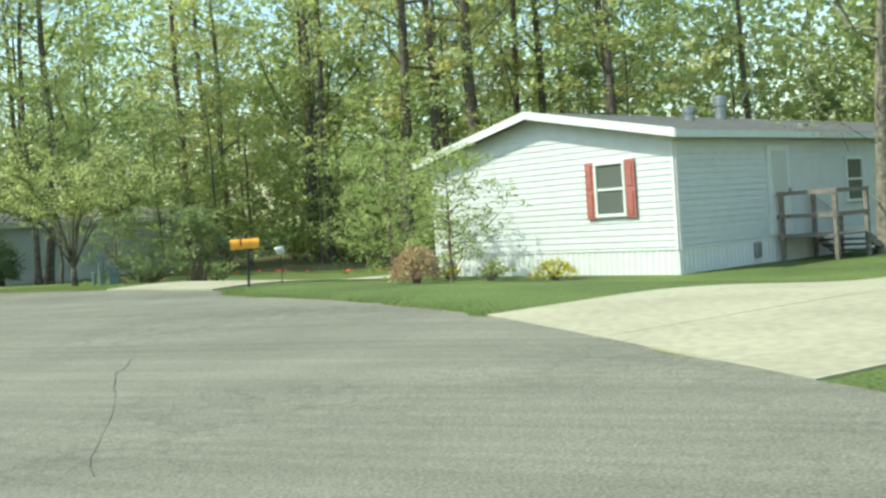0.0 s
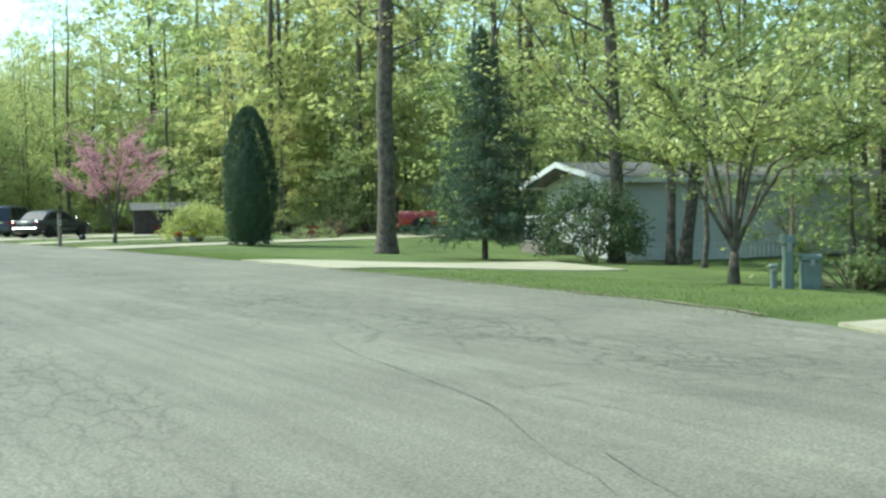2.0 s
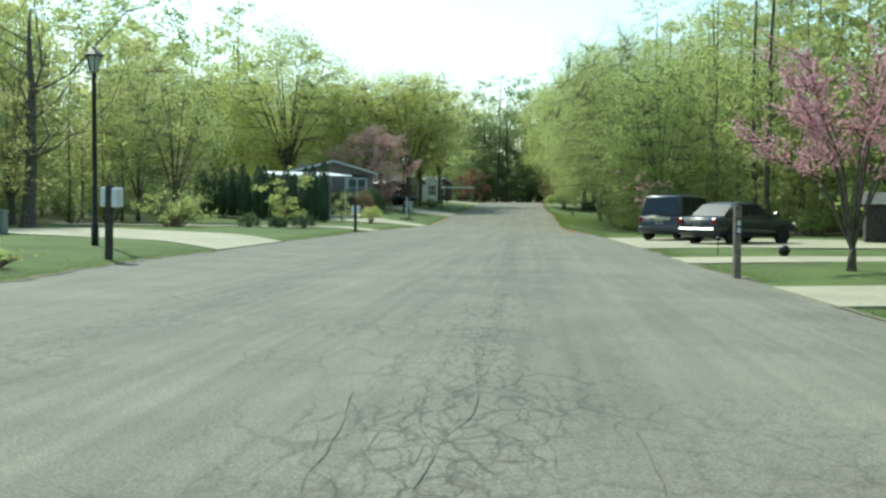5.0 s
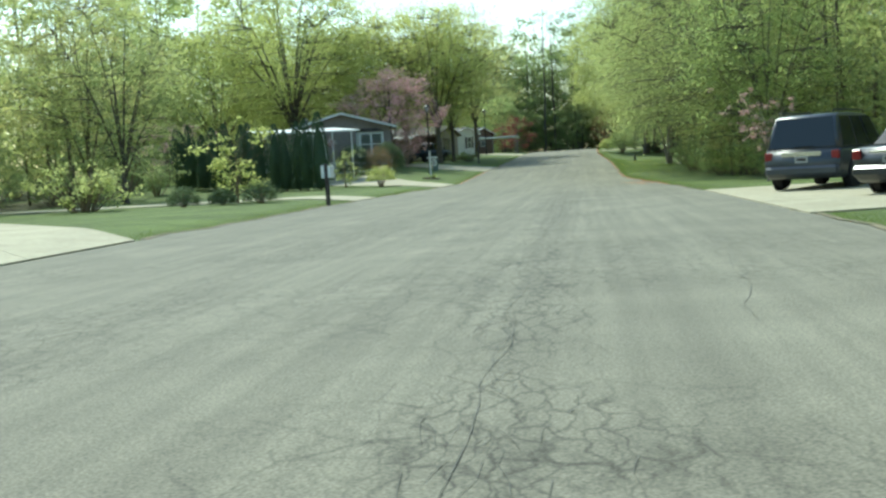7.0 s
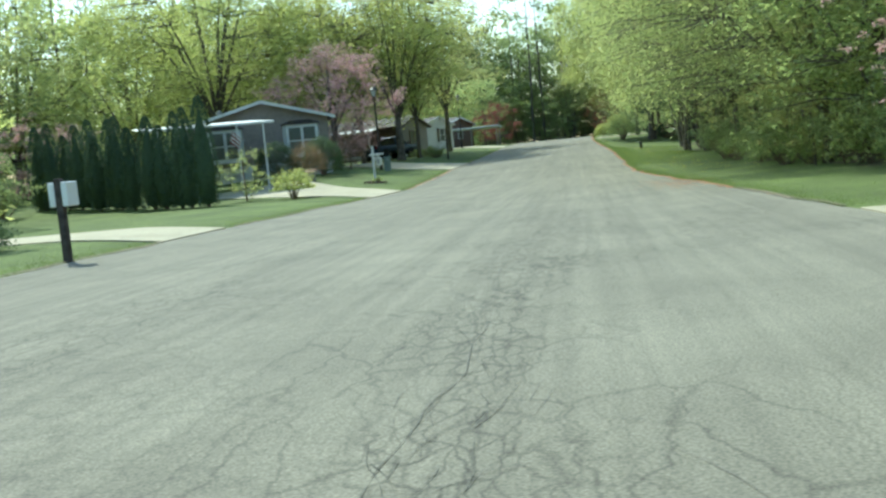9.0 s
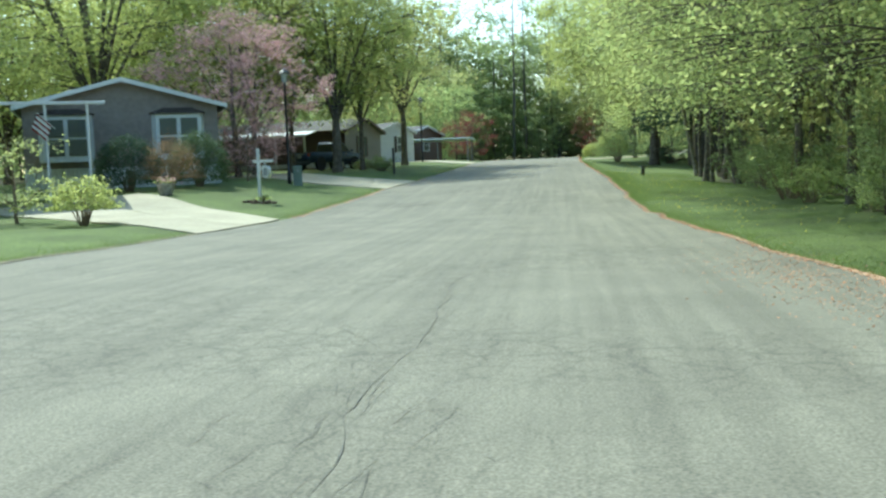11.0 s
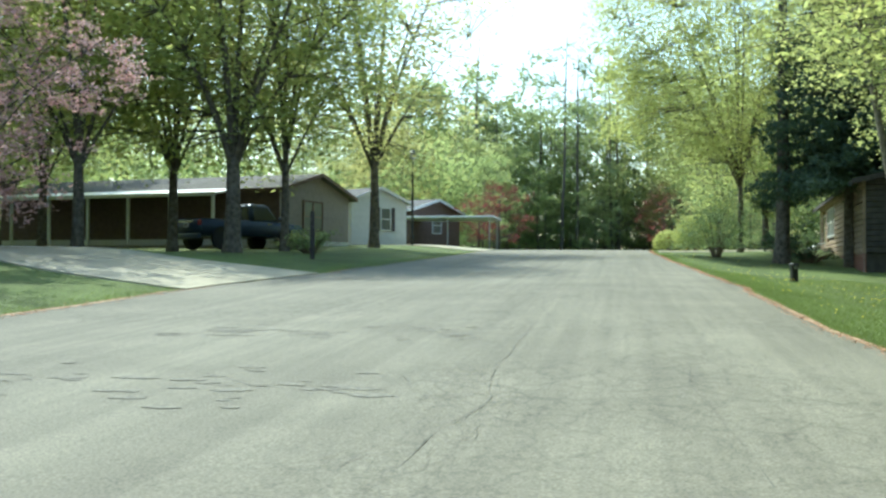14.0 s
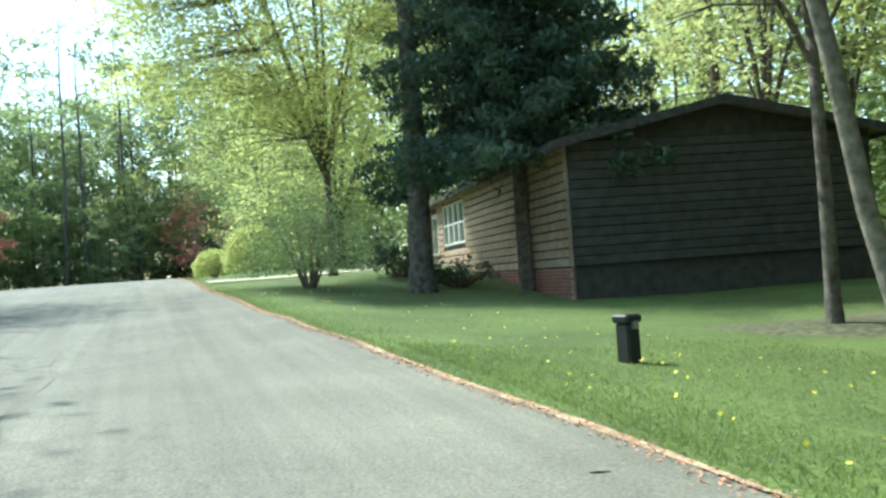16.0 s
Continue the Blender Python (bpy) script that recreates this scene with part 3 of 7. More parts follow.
def foliage(rg, tips, n, size, loose, aspect=0.62, flat=0.6, corners=4, lift=0.8, share=55):
    """Leaves in small sprays, gathered in clumps round the twigs, about share leaves to a clump."""
    sprays, clumps = max(8, n // 7), max(12, n // share)
    mid = tips[rg.integers(0, len(tips), clumps)] + rg.normal(0, loose * 0.75, (clumps, 3)) * (1, 1, flat)
    wide = rg.uniform(0.45, 1.0, (clumps, 1)) * min(loose, 0.62)
    k = rg.integers(0, clumps, sprays)
    hub = mid[k] + rg.normal(0, 1, (sprays, 3)) * wide[k] * (0.8, 0.8, 0.8 * flat)
    c = hub[rg.integers(0, sprays, n)] + rg.normal(0, size * 0.85, (n, 3)) * (1, 1, 0.6)
    return Shape().leaves(c[c[:, 2] > 0.1], size, rg, aspect, 0.3, corners, lift)


def tree(label, seed, leaf, bark, H, r0, base, spread, limbs, n, size, loose, m=None, name="tree", category="tree", group="", crown="", flat=0.6, corners=3, dense=0, share=26, **kw):
    rg = np.random.default_rng(seed)
    w, tips = wood(rg, H, r0, base, spread, limbs, **kw)
    t = thing(name, label, category, m, group)
    part("trunk", w, bark, t, smooth=True)
    if n:
        f = foliage(rg, tips, n, size, loose, flat=flat, corners=corners, share=share)
        if dense:
            g = foliage(rg, tips, dense, size * 1.25, loose * 0.7, flat=flat, corners=4, lift=0.3)
            f.add(g.v, g.f)
        part("crown", f, leaf, t, crown)
    return t


def broad(label, seed, leaf, bark, H, r0, base, R, n, size, m=None, group="", name="maple_tree", clumps=0, off=(0, 0), limbs=9, airy=0.5):
    """A round-headed tree: a short trunk that divides into rising limbs, with leaf clumps through a lumpy dome. off moves the crown sideways."""
    rg = np.random.default_rng(seed)
    s, pts = Shape(), []
    zc, hc = H * (1 + base) / 2, H * (1 - base) / 2
    fork = H * base * 0.9
    s.tube([(0, 0, -0.25), (0, 0, 0.08), (0, 0, 0.5), (0.02, 0.01, fork * 0.6), (0.0, 0.02, fork + 0.6)], [r0 * 1.6, r0 * 1.25, r0, r0 * 0.9, r0 * 0.72], 10)
    for k in range(limbs):
        az, th = k * 2.399 + rg.uniform(-0.3, 0.3), 0.15 + 1.35 * ((k + 0.5) / limbs) ** 0.8
        end = Vector((off[0] + R * 0.85 * math.sin(th) * math.cos(az), off[1] + R * 0.85 * math.sin(th) * math.sin(az), zc + hc * 0.85 * math.cos(th) - 0.1 * hc))
        a = Vector((0, 0.02, fork + 0.6 * rg.uniform(0, 1) * (1.4 - th * 0.6)))
        mid = Vector((end.x * 0.36, end.y * 0.36, a.z + (end.z - a.z) * 0.58)) + Vector(rg.normal(0, 0.2, 3))
        path = [a.lerp(mid, u).lerp(mid.lerp(end, u), u) for u in np.linspace(0, 1, 7)]
        rr = r0 * 0.5 * (1 - 0.3 * k / limbs)
        s.tube(path, [rr * (1 - 0.93 * u) for u in np.linspace(0, 1, 7)], 6, False)
        pts += path[1:]
    K = clumps or max(60, n // 95)
    P = np.array([tuple(p) for p in pts])
    v = rg.normal(0, 1, (K, 3))
    v /= np.linalg.norm(v, axis=1)[:, None]
    lump = 1 + 0.13 * np.sin(v[:, 0] * 5 + seed) * np.sin(v[:, 1] * 4.3 + 2 * seed) + 0.1 * np.sin(v[:, 2] * 8 + v[:, 0] * 7)
    rho = rg.uniform(airy ** 3, 1, K) ** (1 / 3) * lump
    c = np.stack([off[0] + R * rho * v[:, 0], off[1] + R * rho * v[:, 1], zc + hc * rho * np.where(v[:, 2] < 0, v[:, 2] * 0.95, v[:, 2])], 1)
    for q in c:
        d = np.linalg.norm(P - q, axis=1) + 0.9 * np.maximum(0, P[:, 2] - q[2])
        a = Vector(P[int(np.argmin(d))])
        b = Vector(q)
        s.tube([a, a.lerp(b, 0.5) + Vector((0, 0, 0.05 * (b - a).length)) + Vector(rg.normal(0, 0.05, 3)), b], [0.012 + r0 * 0.09, 0.012 + r0 * 0.05, 0.006], 3, False)
    per = rg.dirichlet(np.full(K, 3.0)) * n
    cs = []
    for q, cnt in zip(c, per):
        w = R * rg.uniform(0.09, 0.17)
        g = rg.normal(0, 1, (int(cnt) + 1, 3)) * (w, w, w * 0.58) + q
        g[:, 2] -= np.minimum(0.35 * ((g[:, 0] - q[0]) ** 2 + (g[:, 1] - q[1]) ** 2) / max(w, 0.1), 0.3)
        g = g[np.linalg.norm(g - q, axis=1) < 2.2 * w]
        cs.append(g)
    t = thing(name, label, "tree", m, group)
    part("trunk", s, bark, t, smooth=True)
    g = np.concatenate(cs)
    part("crown", Shape().leaves(g[g[:, 2] > max(0.3, H * base * 0.8)], size, rg, 0.66, 0.2, 3, 0.9), leaf, t)
    return t


def clump(rg, stems, H, spread, n, size, loose, dome=1.0):
    """A shrub: many thin stems from one foot and leaves over a rounded, uneven body."""
    s, tips = Shape(), []
    for k in range(stems):
        az, r = rg.uniform(0, 6.28), spread * math.sqrt(rg.uniform(0.02, 1))
        h = H * (1 - 0.45 * dome * (r / spread) ** 2) * rg.uniform(0.75, 1.08)
        a = Vector((math.cos(az) * r * 0.18, math.sin(az) * r * 0.18, -0.05))
        b = Vector((math.cos(az) * r, math.sin(az) * r, h))
        c = a.lerp(b, 0.5) + Vector((0, 0, 0.12 * h))
        s.tube([a, c, b], [0.022 * H / 2 + 0.006, 0.014, 0.004], 4, False)
        tips += [a.lerp(c, 0.7), c, c.lerp(b, 0.35), c.lerp(b, 0.7), b]
    return s, np.array([tuple(t) for t in tips])


def shrub(label, seed, leaf, H, spread, n, size, loose, m=None, stems=26, bark=None, name="shrub", category="shrub", group="", dome=1.0, corners=4):
    rg = np.random.default_rng(seed)
    w, tips = clump(rg, stems, H, spread, n, size, loose, dome)
    t = thing(name, label, category, m, group)
    part("woody_base", w, bark or TWIG, t)
    part("foliage", foliage(rg, tips, n, size, loose, flat=0.8, corners=corners, lift=0.5), leaf, t)
    return t


def mound(label, seed, leaf, H, R, n, size, m, name="shrub", category="shrub", group="", rough=0.12, thin=0.0, foot=0.0):
    """A rounded shrub, leafy down to foot times its height, over a few woody stems."""
    rg = np.random.default_rng(seed)
    az, u = rg.uniform(0, 6.2832, n), rg.uniform(-0.35, 1, n)
    w = np.sqrt(np.maximum(0.02, 1 - u * u))
    bump = 1 + rough * np.sin(az * 3 + u * 4 + seed) * np.sin(u * 7 + az) + rough * 0.8 * np.sin(az * 7 - u * 9 + seed) + rg.normal(0, 0.03 + thin, n)
    r = bump * rg.uniform(0.62, 1.0, n) ** 0.6
    z = H * (0.32 + 0.68 * u * r)
    c = np.stack([R * w * r * np.cos(az), R * w * r * np.sin(az), np.maximum(z, H * foot + 0.04 + rg.uniform(0, 0.1, n))], 1)
    s = Shape()
    for k in range(14):
        a = k * 2.399
        q = R * 0.75 * math.sqrt((k + 0.5) / 14)
        s.tube([(math.cos(a) * 0.06 * R, math.sin(a) * 0.06 * R, -0.08), (math.cos(a) * q * 0.5, math.sin(a) * q * 0.5, H * 0.4), (math.cos(a) * q, math.sin(a) * q, H * 0.78)], [0.012 + 0.012 * H, 0.012, 0.005], 4, False)
    t = thing(name, label, category, m, group)
    part("woody_base", s, TWIG, t)
    part("foliage", Shape().leaves(c, size, rg, 0.62, 0.3, 4, 0.5), leaf, t)
    return t


def column(label, seed, H, r, n, size, m, group="", leaf=None, point=2.8):
    """A dense columnar evergreen."""
    rg = np.random.default_rng(seed)
    z = rg.uniform(0.0, 1, n) ** 0.9
    body = np.where(z < 0.35, 0.74 + z * 0.74, np.clip(1 - ((z - 0.35) / 0.66) ** point, 0.02, 1) ** 0.6)
    az = rg.uniform(0, 6.283, n)
    bump = 1 + 0.1 * np.sin(az * 5 + z * 9 + seed) * np.sin(z * 17 + az * 2) + 0.08 * np.sin(az * 13 - z * 31)
    rr = r * body * bump * rg.uniform(0.78, 1.0, n) ** 0.5 * rg.uniform(0.94, 1.2, n)
    c = np.stack([rr * np.cos(az), rr * np.sin(az), 0.06 + z * H], 1)
    t = thing("arborvitae", label, "evergreen", m, group)
    stem = Shape().tube([(0, 0, -0.1), (0, 0, H * 0.5), (0, 0, H * 0.93)], [r * 0.16, r * 0.1, 0.01], 7)
    core = Shape().lathe([(0.02, 0.1), (r * 0.6, 0.18), (r * 0.78, H * 0.35), (r * 0.6, H * 0.58), (r * 0.26, H * 0.78), (0.01, H * 0.9)], 12)
    part("trunk", stem, BARK, t)
    part("inner_foliage", core, leaf or LEAF_DARK, t, smooth=True)
    part("foliage", Shape().leaves(c, size, rg, 0.42, 1.6, 3, 0.1), leaf or LEAF_DARK, t)
    return t


def spruce(label, seed, H, r, m, n=9000, base=0.08, size=0.22, droop=0.22, per=9):
    """A conifer: whorls of drooping boughs, each hung with short needle sprays."""
    rg = np.random.default_rng(seed)
    s = Shape()
    s.tube([(0, 0, -0.2), (0, 0, H * 0.4), (0, 0, H)], [0.13 * H / 9, 0.08 * H / 9, 0.012], 8)
    cs = []
    m_ = int(H * per)
    for k in range(m_):
        u = base + (0.98 - base) * ((k + rg.uniform(0, 1)) / m_) ** 1.15
        az, L = k * 2.399 + rg.uniform(-0.4, 0.4), r * (1.02 - u) ** 0.8 * rg.uniform(0.7, 1.12)
        a = Vector((0, 0, u * H))
        d = Vector((math.cos(az), math.sin(az), -droop))
        b = a + d * L * 0.6
        c = b + Vector((d.x, d.y, 0.1 - droop * 0.5)) * L * 0.4
        s.tube([a, b, c], [0.03, 0.018, 0.005], 3, False)
        k_ = int(n / m_ * (0.35 + 1.3 * L / r))
        q = rg.uniform(0.08, 1, k_)
        pts = np.where((q < 0.6)[:, None], np.array(a) + np.outer(q / 0.6, np.array(b - a)), np.array(b) + np.outer((q - 0.6) / 0.4, np.array(c - b)))
        side = np.array((-d.y, d.x, 0.0))
        pts = pts + np.outer(rg.normal(0, 0.2, k_) * L * (1.15 - q), side) + rg.normal(0, size * 0.3, (k_, 3))
        pts[:, 2] -= np.abs(rg.normal(0, 0.5, k_)) * size * 1.6
        cs.append(pts)
    t = thing("spruce_tree", label, "conifer", m)
    part("trunk", s, BARK, t)
    part("needles", Shape().leaves(np.concatenate(cs), size, rg, 0.34, -0.9, 3, 0.15), NEEDLE, t)
    return t


def scatter(kinds, spots, seed, lo=0.85, hi=1.2):
    rg = np.random.default_rng(seed)
    for k, (x, y) in enumerate(spots):
        f = rg.uniform(lo, hi)
        src = kinds[int(rg.integers(0, len(kinds)))]
        c = copy_thing(src, on(x, y, rg.uniform(0, 360)) @ Matrix.Diagonal((f, f, f * rg.uniform(0.92, 1.1), 1)))


def band(x0, x1, y0, y1, count, seed, gap, clear=()):
    """Random spots at least gap apart in a rectangle, outside the circles in clear."""
    rg = np.random.default_rng(seed)
    out = []
    for _ in range(count * 30):
        p = (rg.uniform(x0, x1), rg.uniform(y0, y1))
        if all((p[0] - q[0]) ** 2 + (p[1] - q[1]) ** 2 > gap * gap for q in out) and all((p[0] - c[0]) ** 2 + (p[1] - c[1]) ** 2 > c[2] ** 2 for c in clear):
            out.append(p)
            if len(out) == count:
                break
    return out


# ---- woods ----
woods = [tree("tall dark-trunked woodland tree in thin spring leaf", 20 + k, (LEAF_SPRING, LEAF_YELLOW, LEAF_SPRING, LEAF_GREEN, LEAF_SPRING)[k], BARK, H, r, b, sp, 15, int(n * 0.76), 0.19, 0.75,
              m=on(x, y), group="woodland trees", profile="high", up=0.7, subs=2, flat=0.4)
         for k, (H, r, b, sp, n, x, y) in enumerate([(20, 0.17, 0.2, 4.2, 6600, 39, 29), (22, 0.2, 0.28, 4.6, 6400, 41, 12), (18, 0.14, 0.16, 3.8, 6200, 40, 62),
                                                     (21, 0.16, 0.3, 4.0, 6000, 38, 47), (17, 0.14, 0.15, 3.6, 6200, 37, 84)])]
under = [tree("slender understorey tree with fresh yellow-green leaves", 40 + k, (LEAF_SPRING, LEAF_GREEN, LEAF_YELLOW, LEAF_UNDER)[k], BARK, H, 0.065, 0.08, sp, 12, int(n * 0.82), 0.18, 0.55,
              m=on(x, y), group="understorey trees", subs=2, up=0.45, flat=0.4)
         for k, (H, sp, n, x, y) in enumerate([(10, 2.9, 3600, 41, 22), (8, 2.5, 3200, 39, 54), (11, 3.0, 3800, 43, 70), (7, 2.6, 3200, 37, 90)])]
brush = [shrub("low leafy woodland brush at the edge of the trees", 60 + k, (LEAF_UNDER, LEAF_GREEN)[k % 2], H, sp, 1700, 0.12, 0.35, m=on(x, y), group="woodland brush", stems=14, corners=3)
         for k, (H, sp, x, y) in enumerate([(2.2, 1.5, 38.5, 33), (1.6, 1.3, 36, 66), (2.8, 1.7, 37, 100)])]
HOUSES = ((24, 6, 6.5), (30, 2.5, 6.5), (36, -0.5, 6.5), (36.5, 35.5, 7.5), (36, 51, 4), (29, 151, 10))
BARE = [tree("tall bare-branched dark tree at the end of the road", 90 + k, LEAF_UNDER, BARK, H, 0.2, 0.45, 4.0, 26, 350, 0.2, 0.5, m=on(x, y), group="bare trees", profile="high", subs=6)
        for k, (H, x, y) in enumerate([(25, 8.6, 215.6), (23, 10.4, 216.4), (24, 14.2, 217.2)])]

scatter(woods, band(34.5, 43, -14, 96, 34, 1, 3.6, HOUSES), 2)
scatter(under, band(33.5, 43, -14, 96, 46, 3, 2.8, HOUSES), 4)
scatter(under, band(30, 36, 57, 92, 13, 31, 2.6, ((28, 72, 7),)), 32, 0.6, 1.0)
scatter(brush, band(34, 42, -10, 98, 28, 5, 2.0, HOUSES), 6)
scatter(brush, band(29, 34, 58, 92, 10, 33, 1.8, ((28, 72, 6),)), 34, 0.6, 0.9)
scatter(woods, band(24, 33, 86, 133, 24, 7, 2.6, ((21.5, 138, 6),)), 8, 0.7, 1.0)
scatter(under, band(25, 34, 84, 133, 16, 9, 2.4, ((21.5, 138, 6),)), 10, 0.6, 1.0)
scatter(under, band(21.4, 25, 85, 123, 15, 91, 2.0), 92, 0.4, 0.7)
scatter(under, band(20.9, 22.6, 86.5, 106, 9, 95, 1.7), 96, 0.3, 0.48)
scatter(brush, band(21.2, 24.5, 85, 125, 40, 93, 1.1), 94, 0.45, 0.85)
scatter(brush, band(29, 36, 84, 133, 22, 11, 1.8), 12, 0.7, 1.1)
scatter(under, band(22.5, 32, 158, 205, 13, 15, 3.0), 16)
scatter(under, band(-6, 32, 213, 222, 24, 19, 2.4), 20, 0.8, 1.2)
scatter(under, band(-16, 4.5, 184, 212, 12, 51, 3.4), 52, 0.9, 1.3)
scatter(woods, band(38, 60, -42, -12, 14, 61, 4.0), 62)
scatter(under, band(36, 56, -40, -12, 12, 63, 3.2), 64, 0.9, 1.4)
scatter(woods, band(32, 42, 136, 168, 8, 65, 3.4), 66, 0.7, 1.0)
scatter(under, band(33, 42, 134, 160, 6, 67, 3.0), 68, 1.0, 1.4)
scatter(woods, band(-24, -13, 76, 112, 9, 69, 3.6), 70, 0.5, 0.72)
scatter(under, band(-22, -12, 66, 110, 10, 71, 3.0), 72, 1.0, 1.5)
scatter(BARE, band(-4, 28, 218, 236, 9, 35, 3.6), 36, 0.85, 1.05)
scatter(under, band(-24, -13, 72, 130, 14, 25, 3.4, ((-6, 122, 13),)), 26, 0.9, 1.3)
scatter(woods, band(-32, -15, 70, 135, 10, 37, 4.0, ((-6, 122, 13),)), 38, 0.6, 0.85)
scatter(brush, band(-26, -11, 74, 118, 12, 27, 3.0, ((-6, 120, 11),)), 28)


def joined(name, label, kinds, spots, seed, lo, hi):
    """The far part of the woods, one mesh of many trees."""
    rg = np.random.default_rng(seed)
    vs, fs, ms, k, mats_ = [], [], [], 0, []
    data = []
    for (H, r, b, sp, limbs, n, size, leaf, sd, low) in kinds:
        g = np.random.default_rng(sd)
        w, tips = wood(g, H, r, b, sp, limbs, subs=0, up=0.6, profile=low, sides=3)
        f = foliage(g, tips, n, size, 1.1, flat=0.6, corners=3, share=9)
        for m_ in (BARK, leaf):
            if m_ not in mats_:
                mats_.append(m_)
        data.append([(np.array(w.v), w.f, mats_.index(BARK)), (np.array(f.v), f.f, mats_.index(leaf))])
    for x, y in spots:
        c, a = rg.uniform(lo, hi), rg.uniform(0, 6.28)
        R = np.array([[math.cos(a), -math.sin(a), 0], [math.sin(a), math.cos(a), 0], [0, 0, 1]]) * c
        for v, f, mi in data[int(rg.integers(0, len(data)))]:
            vs.append(v @ R.T + (x, y, gz(x, y)))
            fs += [tuple(i + k for i in q) for q in f]
            ms += [mi] * len(f)
            k += len(v)
    me = bpy.data.meshes.new(name)
    me.from_pydata(np.concatenate(vs).tolist(), [], fs)
    for m_ in mats_:
        me.materials.append(m_)
    me.polygons.foreach_set("material_index", ms)
    return tagged(new(name, me), label, "woods", kind="stuff")


FAR = [(24, 0.2, 0.12, 5.0, 8, 1150, 0.52, LEAF_SPRING, 201, "high"), (20, 0.16, 0.1, 4.8, 7, 1050, 0.52, LEAF_GREEN, 202, "round"), (10, 0.08, 0.03, 3.6, 5, 850, 0.48, LEAF_UNDER, 203, "round")]
DEEP = [(19, 0.14, 0.06, 5.0, 9, 2200, 0.42, LEAF_UNDER, 204, "round"), (15, 0.12, 0.03, 5.0, 8, 2200, 0.42, LEAF_UNDER, 205, "round"), (17, 0.12, 0.1, 4.6, 9, 1500, 0.4, LEAF_GREEN, 206, "vase")]
joined("far_woods", "deep woods of young-leaved trees behind the houses", FAR, band(43, 72, -40, 110, 90, 41, 3.4) + band(46, 78, -52, -6, 34, 57, 3.4) + band(30, 44, 60, 100, 16, 58, 3.4, ((28, 72, 7),)) + band(35, 60, 92, 210, 46, 42, 4.0, ((28, 145, 9),)), 43, 0.85, 1.15)
joined("far_woods", "dark wooded slope closing the end of the road", DEEP, band(-20, 36, 219, 238, 70, 44, 2.6), 45, 1.0, 1.3)
joined("far_woods", "wooded slope beside the end of the road", FAR, band(-60, -18, 200, 250, 40, 54, 4.0) + band(34, 50, 212, 240, 12, 55, 4.0), 56, 0.8, 1.15)
joined("far_woods", "leafy trees behind the houses across the road", FAR, band(-50, -22, 40, 200, 66, 46, 4.4, ((-8, 122, 15), (-8, 155, 15))), 47, 0.9, 1.25)
joined("far_woods", "trees behind the bend of the road", FAR, band(-70, -12, 16, 40, 10, 48, 6.0) + band(-40, 60, -60, -22, 16, 49, 6.0), 50, 0.7, 1.0)


def thicket(label, x0, x1, y0, y1, n, top, size, leaf, seed, ground_fade=1.4):
    """Undergrowth deep in the woods: leaves massed from the ground up, thinning with height."""
    rg = np.random.default_rng(seed)
    x, y = rg.uniform(x0, x1, n), rg.uniform(y0, y1, n)
    h = top * (0.65 + 0.35 * np.sin(x * 0.31 + 2 * np.sin(y * 0.17)) * np.sin(y * 0.23 + 1))
    c = np.stack([x, y, land(x, y) + h * rg.uniform(0, 1, n) ** ground_fade + 0.1], 1)
    return solo("undergrowth", Shape().leaves(c, size, rg, 0.7, 0.2, 3, 0.3), leaf, label, "undergrowth", "stuff")


thicket("dense undergrowth deep in the woods", 46, 80, -50, 110, 95000, 23.0, 0.42, LEAF_GREEN, 401, 1.0)
thicket("leafy undergrowth behind the white home", 40, 58, -46, 4, 34000, 19.0, 0.32, LEAF_SPRING, 405, 1.0)
thicket("dense undergrowth deep in the woods", 36, 60, 86, 215, 20000, 12.0, 0.6, LEAF_GREEN, 402)
thicket("dark undergrowth closing the end of the road", -20, 40, 220, 240, 24000, 13.0, 0.52, LEAF_UNDER, 403, 1.0)
thicket("leafy undergrowth behind the brown home", -32, -7, 163, 173, 15000, 11.0, 0.3, LEAF_GREEN, 406, 1.0)
thicket("leafy undergrowth behind the carport", -30, 3, 187, 203, 18000, 10.0, 0.34, LEAF_GREEN, 407, 1.0)
thicket("undergrowth behind the houses", -60, -24, 40, 225, 26000, 14.0, 0.62, LEAF_SPRING, 404, 1.2)


# ---- houses ----
def gable_boards(t, half, z0, z1, rise, y, mat_, course=0.115, name="siding_board", lip=0.02):
    """Lapped boards on a gable end at depth y, each cut to the slope."""
    z = z0
    top = z1 + rise
    while z < top - 0.04:
        h = half - 0.02 if z + course < z1 else max(0.03, (half - 0.02) * (1 - max(0, z + course - z1) / rise))
        hb = half - 0.02 if z < z1 else (half - 0.02) * (1 - (z - z1) / rise)
        s = Shape()
        s.add([(-hb, y - lip, z), (hb, y - lip, z), (h, y - 0.004, z + course), (-h, y - 0.004, z + course), (-hb, y, z), (hb, y, z), (h, y, z + course), (-h, y, z + course)],
              [(0, 1, 2, 3), (4, 5, 1, 0), (7, 3, 2, 6), (0, 3, 7, 4), (1, 5, 6, 2)])
        part(name, s, mat_, t)
        z += course


def side_boards(t, x, out, y0, y1, z0, z1, mat_, course=0.115, name="siding_board", lip=0.022):
    z = z0
    while z < z1 - 0.02:
        c = min(course, z1 - z)
        s = Shape()
        a, b = x + out * lip, x + out * 0.004
        s.add([(a, y0, z), (a, y1, z), (b, y1, z + c), (b, y0, z + c), (x, y0, z), (x, y1, z), (x, y1, z + c), (x, y0, z + c)],
              [(0, 1, 2, 3) if out < 0 else (3, 2, 1, 0), (4, 5, 1, 0), (7, 3, 2, 6), (0, 3, 7, 4), (1, 5, 6, 2)])
        part(name, s, mat_, t)
        z += course


